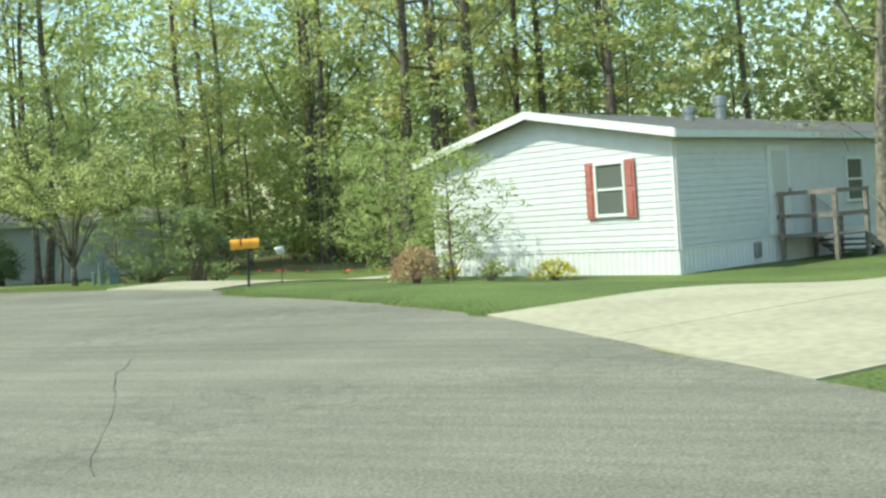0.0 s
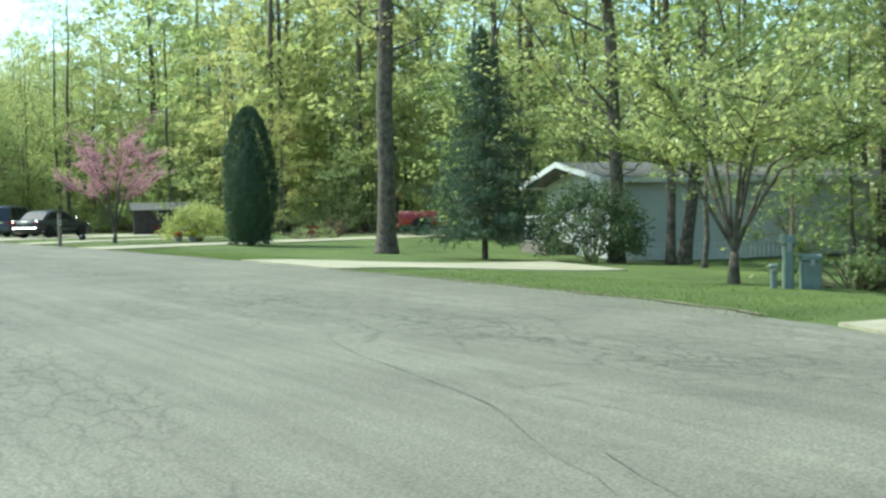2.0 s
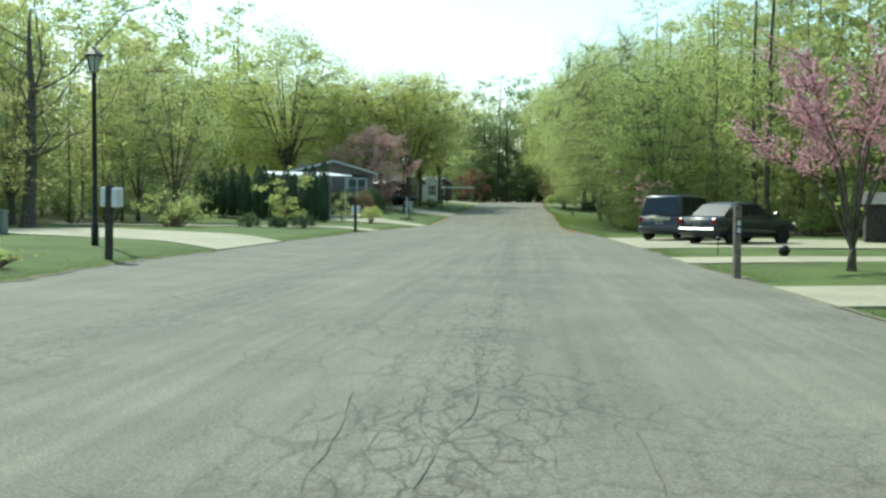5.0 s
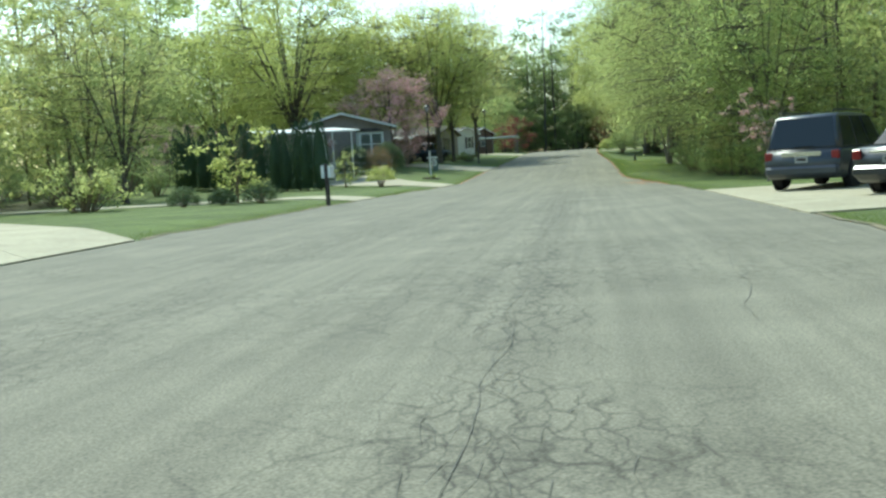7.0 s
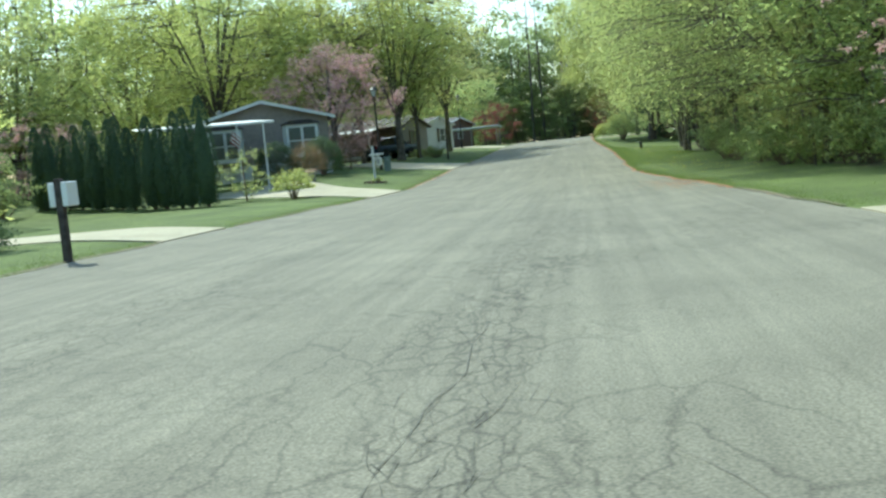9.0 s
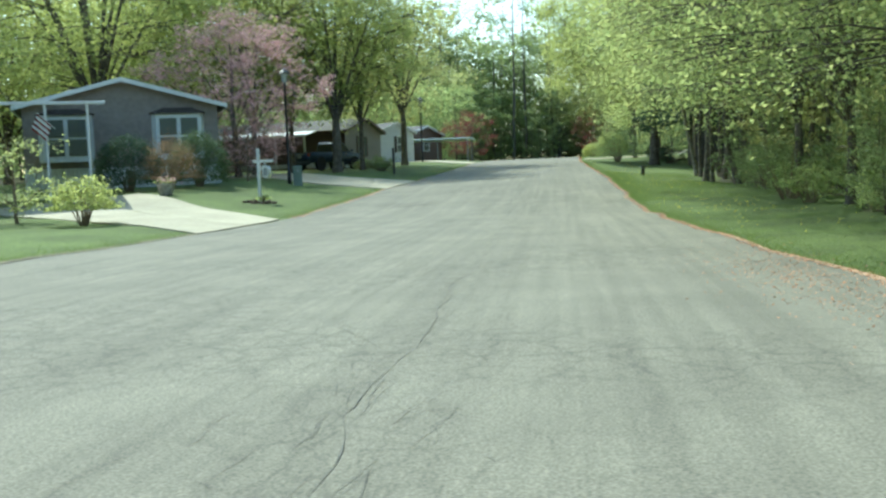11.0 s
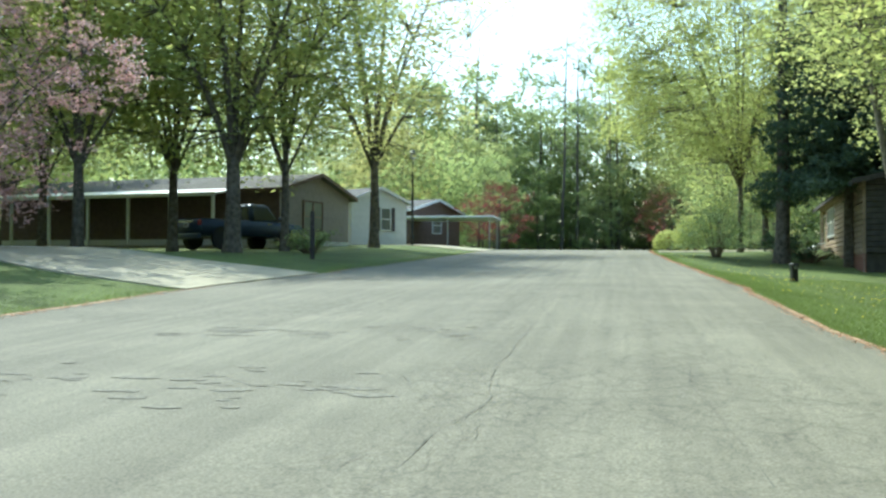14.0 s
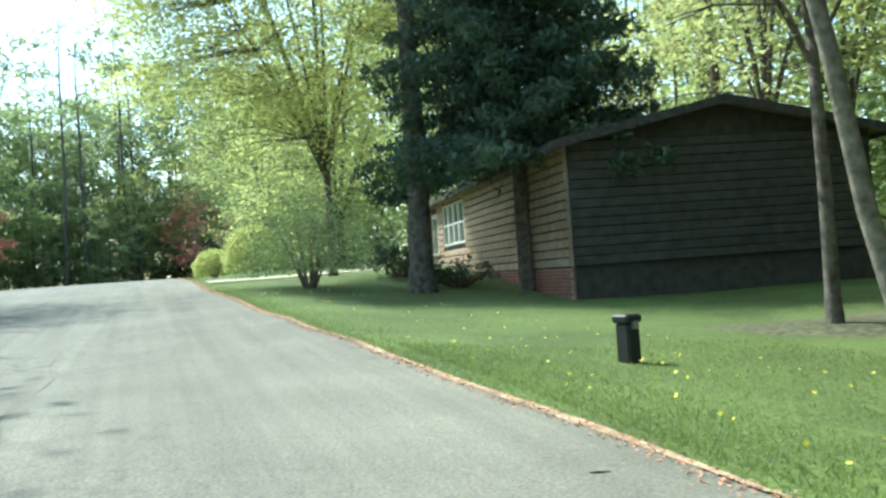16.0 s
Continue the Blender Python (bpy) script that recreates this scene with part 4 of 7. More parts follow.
def gable_shell(t, half, depth, z0, z1, rise, mat_, thick=0.14):
    """Four walls with thickness under a gable roof; the ridge runs back along y."""
    for y in (0.0, depth - thick):
        s = Shape().prism([(-half, z0), (half, z0), (half, z1), (0, z1 + rise), (-half, z1)], y, y + thick, 1)
        part("wall", s, mat_, t)
    for x in (-half, half - thick):
        part("wall", Shape().box(x, thick, z0, x + thick, depth - thick, z1), mat_, t)


def gable_roof(t, half, depth, z1, rise, over=0.25, front=0.3, mat_=None, edge_mat=None, thick=0.09):
    slope = rise / half
    w = half + over
    for sgn in (-1, 1):
        s = Shape()
        e = z1 - over * slope
        vs = [(0, -front, z1 + rise + 0.02), (sgn * w, -front, e + 0.02), (sgn * w, depth + front, e + 0.02), (0, depth + front, z1 + rise + 0.02)]
        s.add(vs + [(x, y, z + thick) for x, y, z in vs], [(0, 1, 2, 3), (7, 6, 5, 4), (0, 4, 5, 1), (1, 5, 6, 2), (2, 6, 7, 3), (3, 7, 4, 0)])
        part("roof", s, mat_, t)
        f = Shape()
        vs = [(0, -front - 0.02, z1 + rise + 0.125), (sgn * (w + 0.02), -front - 0.02, e + 0.125), (sgn * (w + 0.02), -front - 0.02, e - 0.05), (0, -front - 0.02, z1 + rise - 0.05)]
        f.add(vs + [(x, y + 0.03, z) for x, y, z in vs], [(0, 1, 2, 3), (7, 6, 5, 4), (0, 4, 5, 1), (1, 5, 6, 2), (2, 6, 7, 3), (3, 7, 4, 0)])
        part("fascia", f, edge_mat, t)
        part("eave_board", Shape().box(sgn * w - 0.015, -front, e - 0.05, sgn * w + 0.035, depth + front, e + 0.1), edge_mat, t)


def skirting(t, half, depth, z0, z1, mat_, front=True):
    """Ribbed vinyl skirting round the foot of the house."""
    for face in ("front", "left", "right"):
        s = Shape()
        L = 2 * half if face == "front" else depth
        n = int(L / 0.075)
        prof = []
        for i in range(n + 1):
            prof.append((i * L / n, 0.022 if i % 2 else 0.0))
        for u, o in prof:
            for z in (z0, z1):
                x, y = {"front": (-half + u, -o - 0.01), "left": (-half - o - 0.01, u), "right": (half + o + 0.01, u)}[face]
                s.v.append((x, y, z))
        s.f = [(2 * i, 2 * i + 2, 2 * i + 3, 2 * i + 1) for i in range(n)]
        part("skirting", s, mat_, t)
        top = {"front": (-half, -0.04, half, 0.0), "left": (-half - 0.04, 0, -half, depth), "right": (half, 0, half + 0.04, depth)}[face]
        part("skirting_rail", Shape().box(top[0], top[1], z1 - 0.02, top[2], top[3], z1 + 0.03), mat_, t)


def sash_window(t, m, w, h, frame_mat, sashes=1, rails=True, deep=0.06, name="window"):
    """A framed window facing local -y: frame, meeting rail, panes."""
    win = part(name, Shape().box(-w / 2, -0.005, 0, w / 2, 0.03, h), frame_mat, t, at=m)
    f = 0.07
    for x0, x1, z0, z1 in ((-w / 2, w / 2, 0, f), (-w / 2, w / 2, h - f, h), (-w / 2, -w / 2 + f, f, h - f), (w / 2 - f, w / 2, f, h - f)):
        part("frame", Shape().box(x0, -deep, z0, x1, 0.0, z1, c=0.008), frame_mat, win)
    for k in range(1, sashes):
        x = -w / 2 + w * k / sashes
        part("mullion", Shape().box(x - 0.05, -deep * 0.9, f, x + 0.05, 0, h - f), frame_mat, win)
    for k in range(sashes):
        a, b = -w / 2 + w * k / sashes + f, -w / 2 + w * (k + 1) / sashes - f
        part("pane", Shape().box(a, -0.02, f, b, -0.01, h - f), WINDOW, win)
        if rails:
            part("meeting_rail", Shape().box(a, -deep * 0.75, h * 0.48, b, -0.021, h * 0.48 + 0.05), frame_mat, win)
    return win


def shutter(t, m, h, mat_, w=0.3):
    sh = part("shutter", Shape().box(-w / 2, -0.045, 0, w / 2, -0.01, h, c=0.006), mat_, t, at=m)
    for z0, z1 in ((0.06, h * 0.46), (h * 0.54, h - 0.06)):
        part("raised_panel", Shape().box(-w / 2 + 0.055, -0.06, z0, w / 2 - 0.055, -0.045, z1, c=0.01), mat_, sh)


def white_home():
    # the front gable faces the bend; the side wall runs back beside the driveway
    cx, cy = 21.78, 6.67
    half, depth, zs, z1, rise = 3.62, 21.0, 0.6, 2.88, 0.74
    # local +x runs from the far gable corner to the near one
    t = thing("mobile_home", "white vinyl-sided mobile home with red shutters and dark shingle roof", "house", pose(cx, cy, -0.45, 0, 0, -115.6))
    gable_shell(t, half, depth, 0.02, z1, rise, WHITE_SIDING)
    gable_boards(t, half, zs + 0.05, z1, rise, -0.004, WHITE_SIDING, 0.13)
    side_boards(t, half + 0.004, 1, 0, depth, zs + 0.05, z1, WHITE_SIDING, 0.13)
    skirting(t, half, depth, 0.0, zs, WHITE_TRIM)
    gable_roof(t, half, depth, z1, rise, 0.28, 0.35, SHINGLE, WHITE_TRIM)
    for x in (-half, half - 0.07):
        part("corner_trim", Shape().box(x, -0.035, zs, x + 0.07, -0.003, z1), WHITE_TRIM, t)
    part("corner_trim", Shape().box(half + 0.003, 0, zs, half + 0.035, 0.07, z1), WHITE_TRIM, t)
    sash_window(t, pose(2.03, -0.03, 1.3), 0.82, 1.16, WHITE_TRIM)
    for x in (1.5, 2.56):
        shutter(t, pose(x, -0.03, 1.27), 1.2, SHUTTER_RED, 0.24)
    side = Matrix.Translation((half + 0.03, 0, 0)) @ pose(0, 0, 0, 0, 0, 90)
    door = part("door", Shape().box(-0.44, -0.05, 0.66, 0.44, 0.01, 2.62), WHITE_TRIM, t, "white storm door", at=Matrix.Translation((half + 0.03, 3.78, 0)) @ pose(0, 0, 0, 0, 0, 90))
    part("glass", Shape().box(-0.3, -0.07, 1.5, 0.3, -0.05, 2.5), LAMP_GLASS, door, "pale curtained glass")
    part("handle", Shape().box(0.34, -0.1, 1.55, 0.4, -0.05, 1.67), GREY_METAL, door)
    for y in (7.3, 13.0):
        sash_window(t, Matrix.Translation((half + 0.03, y, 1.25)) @ pose(0, 0, 0, 0, 0, 90), 0.9, 1.1, WHITE_TRIM)
    for x, y, h, r in ((1.3, 4.0, 0.45, 0.13), (0.5, 6.6, 0.72, 0.15), (2.2, 7.6, 0.16, 0.16), (2.6, 5.0, 0.12, 0.08)):
        z = z1 + rise * (1 - x / half)
        p = part("roof_vent", Shape().lathe([(r, 0), (r, h * 0.6), (r * 1.25, h * 0.62), (r * 1.25, h * 0.9), (r * 0.7, h)], 12), GREY_METAL, t, "grey metal roof vent", at=pose(x, y, z))
    part("utility_meter", Shape().box(half + 0.03, 2.62, 0.22, half + 0.12, 2.82, 0.55, c=0.02), GREY_METAL, t)
    mast = Shape().tube([(0.1, 8.9, z1 + 0.85), (0.1, 8.9, z1 + 3.3)], 0.02, 6)
    mast.tube([(-0.3, 8.4, z1 + 0.8), (0.1, 8.9, z1 + 1.9)], 0.012, 5).tube([(0.1, 8.9, z1 + 2.9), (0.1, 9.3, z1 + 2.95)], 0.01, 4)
    part("antenna_mast", mast, GREY_METAL, t)
    # weathered stair by the side door
    p = thing("porch_stair", "weathered wooden porch landing with stair and rails", "stairs", t.matrix_basis @ Matrix.Translation((half + 0.08, 3.55, 0)))
    for i in range(9):
        part("deck_board", Shape().box(0.0 + i * 0.15, 0, 0.58, 0.14 + i * 0.15, 1.5, 0.62), GREY_WOOD, p)
    for x, y in ((0.05, 0.02), (1.28, 0.02), (0.05, 1.42), (1.28, 1.42)):
        part("post", Shape().box(x, y, 0, x + 0.09, y + 0.09, 1.55, c=0.008), GREY_WOOD, p)
    for z in (1.0, 1.5):
        part("rail", Shape().box(0.0, 0.0, z, 1.4, 0.05, z + 0.09), GREY_WOOD, p)
        part("rail", Shape().box(1.33, 0.0, z, 1.38, 1.5, z + 0.09), GREY_WOOD, p)
    for i in range(4):
        part("tread", Shape().box(0.1, 1.5 + i * 0.28, 0.42 - i * 0.14, 1.3, 1.8 + i * 0.28, 0.46 - i * 0.14), GREY_WOOD, p)
    for x in (0.08, 1.28):
        part("stringer", Shape().prism([(1.5, 0.62), (2.75, 0.02), (2.55, 0.02), (1.5, 0.4)], x, x + 0.05, 0), GREY_WOOD, p)
        part("handrail", Shape().tube([(x, 1.5, 1.5), (x, 2.75, 0.95)], 0.03, 6), WHITE_TRIM, p, "white handrail")
        part("baluster", Shape().box(x, 2.65, 0, x + 0.07, 2.72, 0.98), GREY_WOOD, p)
    return t


def taupe_home():
    # the gable end faces the driveway and the road
    t = thing("mobile_home", "taupe mobile home with white-framed bay windows and grey roof", "house", pose(-2.77, 120.82, 1.06, 0, 0, 25.7))
    half, depth, zs, z1, rise = 3.8, 17.0, 0.97, 3.45, 1.02
    gable_shell(t, half, depth, -0.3, z1, rise, TAUPE)
    gable_boards(t, half, zs, z1, rise, -0.004, TAUPE, 0.2, lip=0.014)
    side_boards(t, -half - 0.004, -1, 0, depth, zs, z1, TAUPE, 0.2, lip=0.014)
    skirting(t, half, depth, -0.35, zs, WHITE_TRIM)
    gable_roof(t, half, depth, z1, rise, 0.35, 0.4, SHINGLE, WHITE_TRIM)
    for x in (-2.2, 2.17):
        b = part("bay_window", Shape().prism([(-1.05, 0), (1.05, 0), (0.9, -0.35), (-0.9, -0.35)], 1.3, 3.1, 2), WHITE_TRIM, t, "white boxed bay window", at=pose(x, -0.02, 0))
        for k in (-1, 1):
            for z0, z1_ in ((1.48, 2.14), (2.22, 2.92)):
                part("pane", Shape().box(k * 0.42 - 0.34, -0.372, z0, k * 0.42 + 0.34, -0.352, z1_), WINDOW, b)
        for q in range(4):
            g = 1 - 0.14 * q
            part("bay_roof", Shape().prism([(-1.12 * g, 0), (1.12 * g, 0), (0.98 * g, -0.45 * g), (-0.98 * g, -0.45 * g)], 3.1 + 0.06 * q, 3.16 + 0.06 * q, 2), DARK_POST, b, "dark curved hood")
        part("sill", Shape().box(-1.0, -0.42, 1.24, 1.0, -0.3, 1.31), WHITE_TRIM, b)
    part("roof_vent", Shape().lathe([(0.14, 0), (0.14, 0.3), (0.2, 0.32), (0.2, 0.42), (0.05, 0.5)], 10), GREY_METAL, t, "grey metal roof vent", at=pose(-2.0, 3.0, z1 + rise * 0.47))
    return t


def patio_cover():
    # white metal awning on posts beside the taupe house
    t = thing("patio_cover", "white corrugated metal patio cover on thin posts", "awning", pose(0.55, 112.0, 0.75, 0, 0, 27))
    n, L, D = 28, 6.2, 7.2
    s = Shape()
    for i in range(n + 1):
        o = 0.02 if i % 2 else 0.0
        for y, z in ((0.0, 3.2), (D, 3.72)):
            s.v.append((-L * i / n, y, z + o))
    s.f = [(2 * i, 2 * i + 2, 2 * i + 3, 2 * i + 1) for i in range(n)]
    part("roof_sheet", s, WHITE_ROOF, t)
    part("gutter", Shape().box(-L, -0.06, 3.11, 0.02, 0.02, 3.21, c=0.01), WHITE_TRIM, t)
    part("edge_trim", Shape().prism([(-0.02, 3.13), (-0.02, 3.23), (D, 3.75), (D, 3.65)], 0.0, 0.05, 0), WHITE_TRIM, t)
    for x in (-0.5, -1.75, -3.6, -5.4):
        part("post", Shape().box(x - 0.04, 0.0, -0.4, x + 0.04, 0.08, 3.15, c=0.01), WHITE_TRIM, t)
    return t


def brown_home():
    # gable end faces the road, the long porch side faces down the road
    t = thing("mobile_home", "long dark brown mobile home with a posted porch", "house", pose(0.8, 153.2, gz(1, 152) - 0.25, 0, 0, 79))
    half, depth, zs, z1, rise = 3.4, 15.5, 0.55, 2.75, 0.85
    gable_shell(t, half, depth, -0.2, z1, rise, BROWN_SIDING)
    gable_boards(t, half, zs, z1, rise, -0.004, TAUPE, 0.2, lip=0.014)
    side_boards(t, -half - 0.004, -1, 0, depth, zs, z1, BROWN_SIDING, 0.2, lip=0.014)
    skirting(t, half, depth, -0.2, zs, WHITE_TRIM)
    gable_roof(t, half, depth, z1, rise, 0.3, 0.35, SHINGLE, BROWN_SIDING)
    sash_window(t, pose(-0.4, -0.03, 0.95), 1.9, 1.45, BROWN_SIDING, sashes=2)
    # porch roof and posts along the long side
    p = Shape().prism([(-half - 1.9, 2.42), (-half + 0.1, 2.78), (-half + 0.1, 2.86), (-half - 1.9, 2.5)], 2.0, depth, 1)
    part("porch_roof", p, WHITE_ROOF, t, "pale metal porch roof")
    part("porch_fascia", Shape().box(-half - 1.95, 2.0, 2.36, -half - 1.9, depth, 2.52), WHITE_TRIM, t)
    for y in np.arange(2.2, depth, 2.2):
        part("porch_post", Shape().box(-half - 1.85, y - 0.06, -0.3, -half - 1.73, y + 0.06, 2.42, c=0.01), WHITE_TRIM, t)
    part("porch_deck", Shape().box(-half - 1.9, 2.0, -0.2, -half, depth, 0.25), GREY_WOOD, t)
    return t


def white_shed():
    t = thing("white_house", "small white house with one dark-shuttered window", "house", pose(1.85, 161.5, gz(3, 163) - 0.15, 0, 0, 55))
    half, depth, z1, rise = 2.0, 7.0, 2.5, 0.7
    gable_shell(t, half, depth, -0.2, z1, rise, WHITE_SIDING)
    gable_boards(t, half, 0.1, z1, rise, -0.004, WHITE_SIDING, 0.2)
    side_boards(t, -half - 0.004, -1, 0, depth, 0.1, z1, WHITE_SIDING, 0.2)
    gable_roof(t, half, depth, z1, rise, 0.2, 0.2, SHINGLE, WHITE_TRIM)
    sash_window(t, pose(0.4, -0.03, 0.9), 0.8, 1.3, WHITE_TRIM)
    for x in (-0.15, 0.95):
        shutter(t, pose(x, -0.03, 0.9), 1.3, DARK_POST, 0.25)
    return t


def red_home():
    t = thing("mobile_home", "dark red mobile home behind a flat carport", "house", pose(2.0, 178.0, gz(2, 178) - 0.1, 0, 0, 70))
    half, depth, z1, rise = 3.4, 13.0, 2.55, 0.8
    gable_shell(t, half, depth, -0.2, z1, rise, BROWN_SIDING)
    gable_boards(t, half, 0.4, z1, rise, -0.004, BROWN_SIDING, 0.2, lip=0.014)
    side_boards(t, -half - 0.004, -1, 0, depth, 0.4, z1, BROWN_SIDING, 0.2, lip=0.014)
    gable_roof(t, half, depth, z1, rise, 0.3, 0.3, SHINGLE, WHITE_TRIM)
    sash_window(t, pose(0, -0.03, 1.0), 1.2, 1.2, WHITE_TRIM)
    c = thing("carport", "flat white carport roof on slim posts", "carport", pose(0.9, 171.5, gz(5, 172), 0, 0, 0))
    part("roof_panel", Shape().box(0, 0, 1.85, 6.0, 4.5, 1.98, c=0.02), WHITE_ROOF, c)
    for x, y in ((0.2, 0.15), (5.7, 0.15), (0.2, 4.2), (5.7, 4.2), (3.0, 0.15)):
        part("post", Shape().box(x - 0.04, y - 0.04, -0.2, x + 0.04, y + 0.04, 1.85), GREY_METAL, c)
    return t


def log_home():
    # the road-facing wall runs from (22.9, 143.4) back along (0.1, 0.99); low brick base, log siding, porch at the far end
    t = thing("log_house", "log-sided house on a red brick base, in deep shade", "house", pose(26.18, 143.05, gz(23, 143.5) - 0.1, 0, 0, -6))
    half, depth, z1, rise = 3.3, 17.0, 3.2, 0.7
    # shell and gable logs carry painted-in shade; the road-facing logs keep the wood colour
    gable_shell(t, half, depth, 0.0, z1, rise, SHADED_LOG)
    gable_roof(t, half, depth, z1, rise, 0.45, 0.45, SHINGLE_TAN, DARK_POST)
    for k in range(13):
        z = 0.77 + k * 0.19
        for y0, y1 in ((0, 9.8), (13.2, 14.2), (15.4, depth)) if 1.6 < z + 0.1 < 3.0 else ((0, depth),):
            part("log", Shape().prism([(-half - 0.1, z + 0.02), (-half - 0.1, z + 0.16), (-half - 0.03, z + 0.19), (-half, z + 0.19), (-half, z), (-half - 0.03, z)], y0, y1, 1), LOG_WOOD, t)
        part("log", Shape().prism([(-0.1, z + 0.02), (-0.1, z + 0.18), (-0.03, z + 0.21), (0, z + 0.21), (0, z), (-0.03, z)], -half, half, 0), SHADED_LOG, t)
    brick = Shape().box(0, 0, 0, 0.05, 0.21, 0.065, c=0.006).mesh("brick", BRICK_RED)
    base = part("brick_base", Shape().box(-half - 0.04, 0.0, 0, -half, depth, 0.76), BRICK_RED, t, "red brick base wall with pale joints")
    mortar = part("mortar", Shape().box(-half - 0.055, 0.01, 0.02, -half - 0.04, 7.05, 0.745), STONE, base)
    for r in range(9):
        for k in range(32):
            part("brick", brick, BRICK_RED, base, at=pose(-half - 0.08, 0.02 + k * 0.215 + (0.11 if r % 2 else 0), 0.03 + r * 0.079))
    for k in range(3):
        part("porch_step", Shape().box(-half - 1.3 + k * 0.32, 13.9, 0.0, -half - 0.08, 15.7, 0.2 + k * 0.18, c=0.01), BRICK_RED, t)
    for y in (13.9, 15.65):
        part("porch_rail", Shape().tube([(-half - 1.35, y, 0.85), (-half - 0.4, y, 1.45), (-half - 0.05, y, 1.45)], 0.03, 6), WHITE_TRIM, t)
        for x in (-half - 1.3, -half - 0.45):
            part("rail_post", Shape().box(x - 0.03, y - 0.03, 0.0, x + 0.03, y + 0.03, 0.9 if x < -half - 1 else 1.45), WHITE_TRIM, t)
    for y in (10.25, 11.08, 11.91, 12.74):
        sash_window(t, Matrix.Translation((-half - 0.03, y, 1.68)) @ pose(0, 0, 0, 0, 0, -90), 0.72, 1.3, WHITE_TRIM)
    door = part("door", Shape().box(-half - 0.06, 14.3, 0.8, -half, 15.3, 2.85), WHITE_TRIM, t, "white glazed porch door")
    part("glass", Shape().box(-half - 0.075, 14.45, 1.4, -half - 0.06, 15.15, 2.7), WINDOW, door)
    return t


white_home()
taupe_home()
patio_cover()
brown_home()
white_shed()
red_home()
log_home()


def screened_home():
    # white house behind the garden trees, mostly hidden
    t = thing("mobile_home", "white house with a porch behind garden trees", "house", pose(31.4, 34.7, gz(31, 32) - 0.08, 0, 0, math.degrees(math.atan2(-0.94, -0.35))))
    half, depth, z1, rise = 3.5, 8.0, 2.45, 0.56
    gable_shell(t, half, depth, 0, z1, rise, WHITE_SIDING)
    gable_boards(t, half, 0.45, z1, rise, -0.004, WHITE_SIDING, 0.2)
    side_boards(t, half + 0.004, 1, 0, depth, 0.45, z1, WHITE_SIDING, 0.2)
    skirting(t, half, depth, 0.0, 0.55, WHITE_TRIM)
    gable_roof(t, half, depth, z1, rise, 0.35, 0.9, SHINGLE, WHITE_TRIM)
    sash_window(t, pose(1.4, -0.03, 0.95), 1.1, 1.2, WHITE_TRIM)
    for i in range(9):
        part("baluster", Shape().box(-3.4 + i * 0.3, -0.9, 0.5, -3.34 + i * 0.3, -0.85, 1.35), WHITE_TRIM, t)
    part("porch_rail", Shape().box(-3.5, -0.93, 1.35, -0.9, -0.82, 1.42), WHITE_TRIM, t)
    part("porch_deck", Shape().box(-3.6, -1.0, 0.0, -0.8, 0.0, 0.5), GREY_WOOD, t)
    return t


screened_home()


# ---- garden trees and shrubs, right-hand side ----
tree("large straight grey-brown tree on the lawn", 101, LEAF_YELLOW, BARK, 21, 0.3, 0.3, 4.6, 24, 7920, 0.124, 0.45, m=on(25.4, 37.0), profile="high", up=0.35)
tree("large forked dark tree beside the porch", 102, LEAF_SPRING, BARK, 19, 0.2, 0.16, 4.6, 26, 13000, 0.12, 0.6, m=on(28.4, 29.9), profile="high", up=0.9, lean=(0.01, 0.01))
tree("tall dark tree close behind the porch tree", 103, LEAF_SPRING, BARK, 20, 0.17, 0.16, 4.0, 24, 12000, 0.12, 0.6, m=on(30.0, 29.0), profile="high", lean=(0.03, 0))
tree("tall forked woodland tree with bare upper limbs", 104, LEAF_SPRING, BARK, 22, 0.3, 0.3, 6.5, 12, 3300, 0.136, 0.5, m=on(38.5, 22.0), profile="vase", up=1.5)
tree("tall slim dark woodland tree", 105, LEAF_SPRING, BARK, 21, 0.12, 0.2, 3.6, 20, 8000, 0.12, 0.6, m=on(29.2, 28.7), profile="high")
tree("tall dark woodland tree behind the white home", 106, LEAF_SPRING, BARK, 21, 0.24, 0.4, 4.2, 18, 4840, 0.136, 0.5, m=on(35.0, 16.0), profile="high")
tree("tall dark woodland tree behind the white home", 107, LEAF_SPRING, BARK, 22, 0.28, 0.4, 4.4, 18, 4840, 0.136, 0.5, m=on(36.2, 13.4), profile="high")
tree("tall dark woodland tree behind the white home", 108, LEAF_SPRING, BARK, 20, 0.2, 0.4, 4.2, 18, 4840, 0.136, 0.5, m=on(37.2, 8.6), profile="high")
tree("rough grey-barked tree beside the porch stair", 109, LEAF_SPRING, BARK_PALE, 9, 0.2, 0.3, 2.8, 14, 1980, 0.087, 0.4, m=on(24.85, -0.38), lean=(0.0, -0.02), up=0.6)
tree("small garden tree with thin pale leaves", 110, LEAF_GREEN, TWIG, 2.7, 0.04, 0.16, 1.2, 24, 5600, 0.065, 0.2, m=on(18.9, 7.75), subs=3)
tree("small leafy ornamental tree by the gable", 111, LEAF_GREEN, TWIG, 3.2, 0.06, 0.1, 1.6, 22, 7000, 0.075, 0.28, m=on(20.7, 9.9), subs=3)
tree("slim young tree in front of the white house", 113, LEAF_GREEN, BARK, 7.5, 0.07, 0.2, 1.8, 16, 3080, 0.093, 0.35, m=on(27.4, 25.9), subs=3)
tree("small leafy tree beside the white house", 114, LEAF_UNDER, TWIG, 3.0, 0.06, 0.2, 1.5, 16, 1700, 0.13, 0.25, m=on(27.6, 23.6), subs=3)
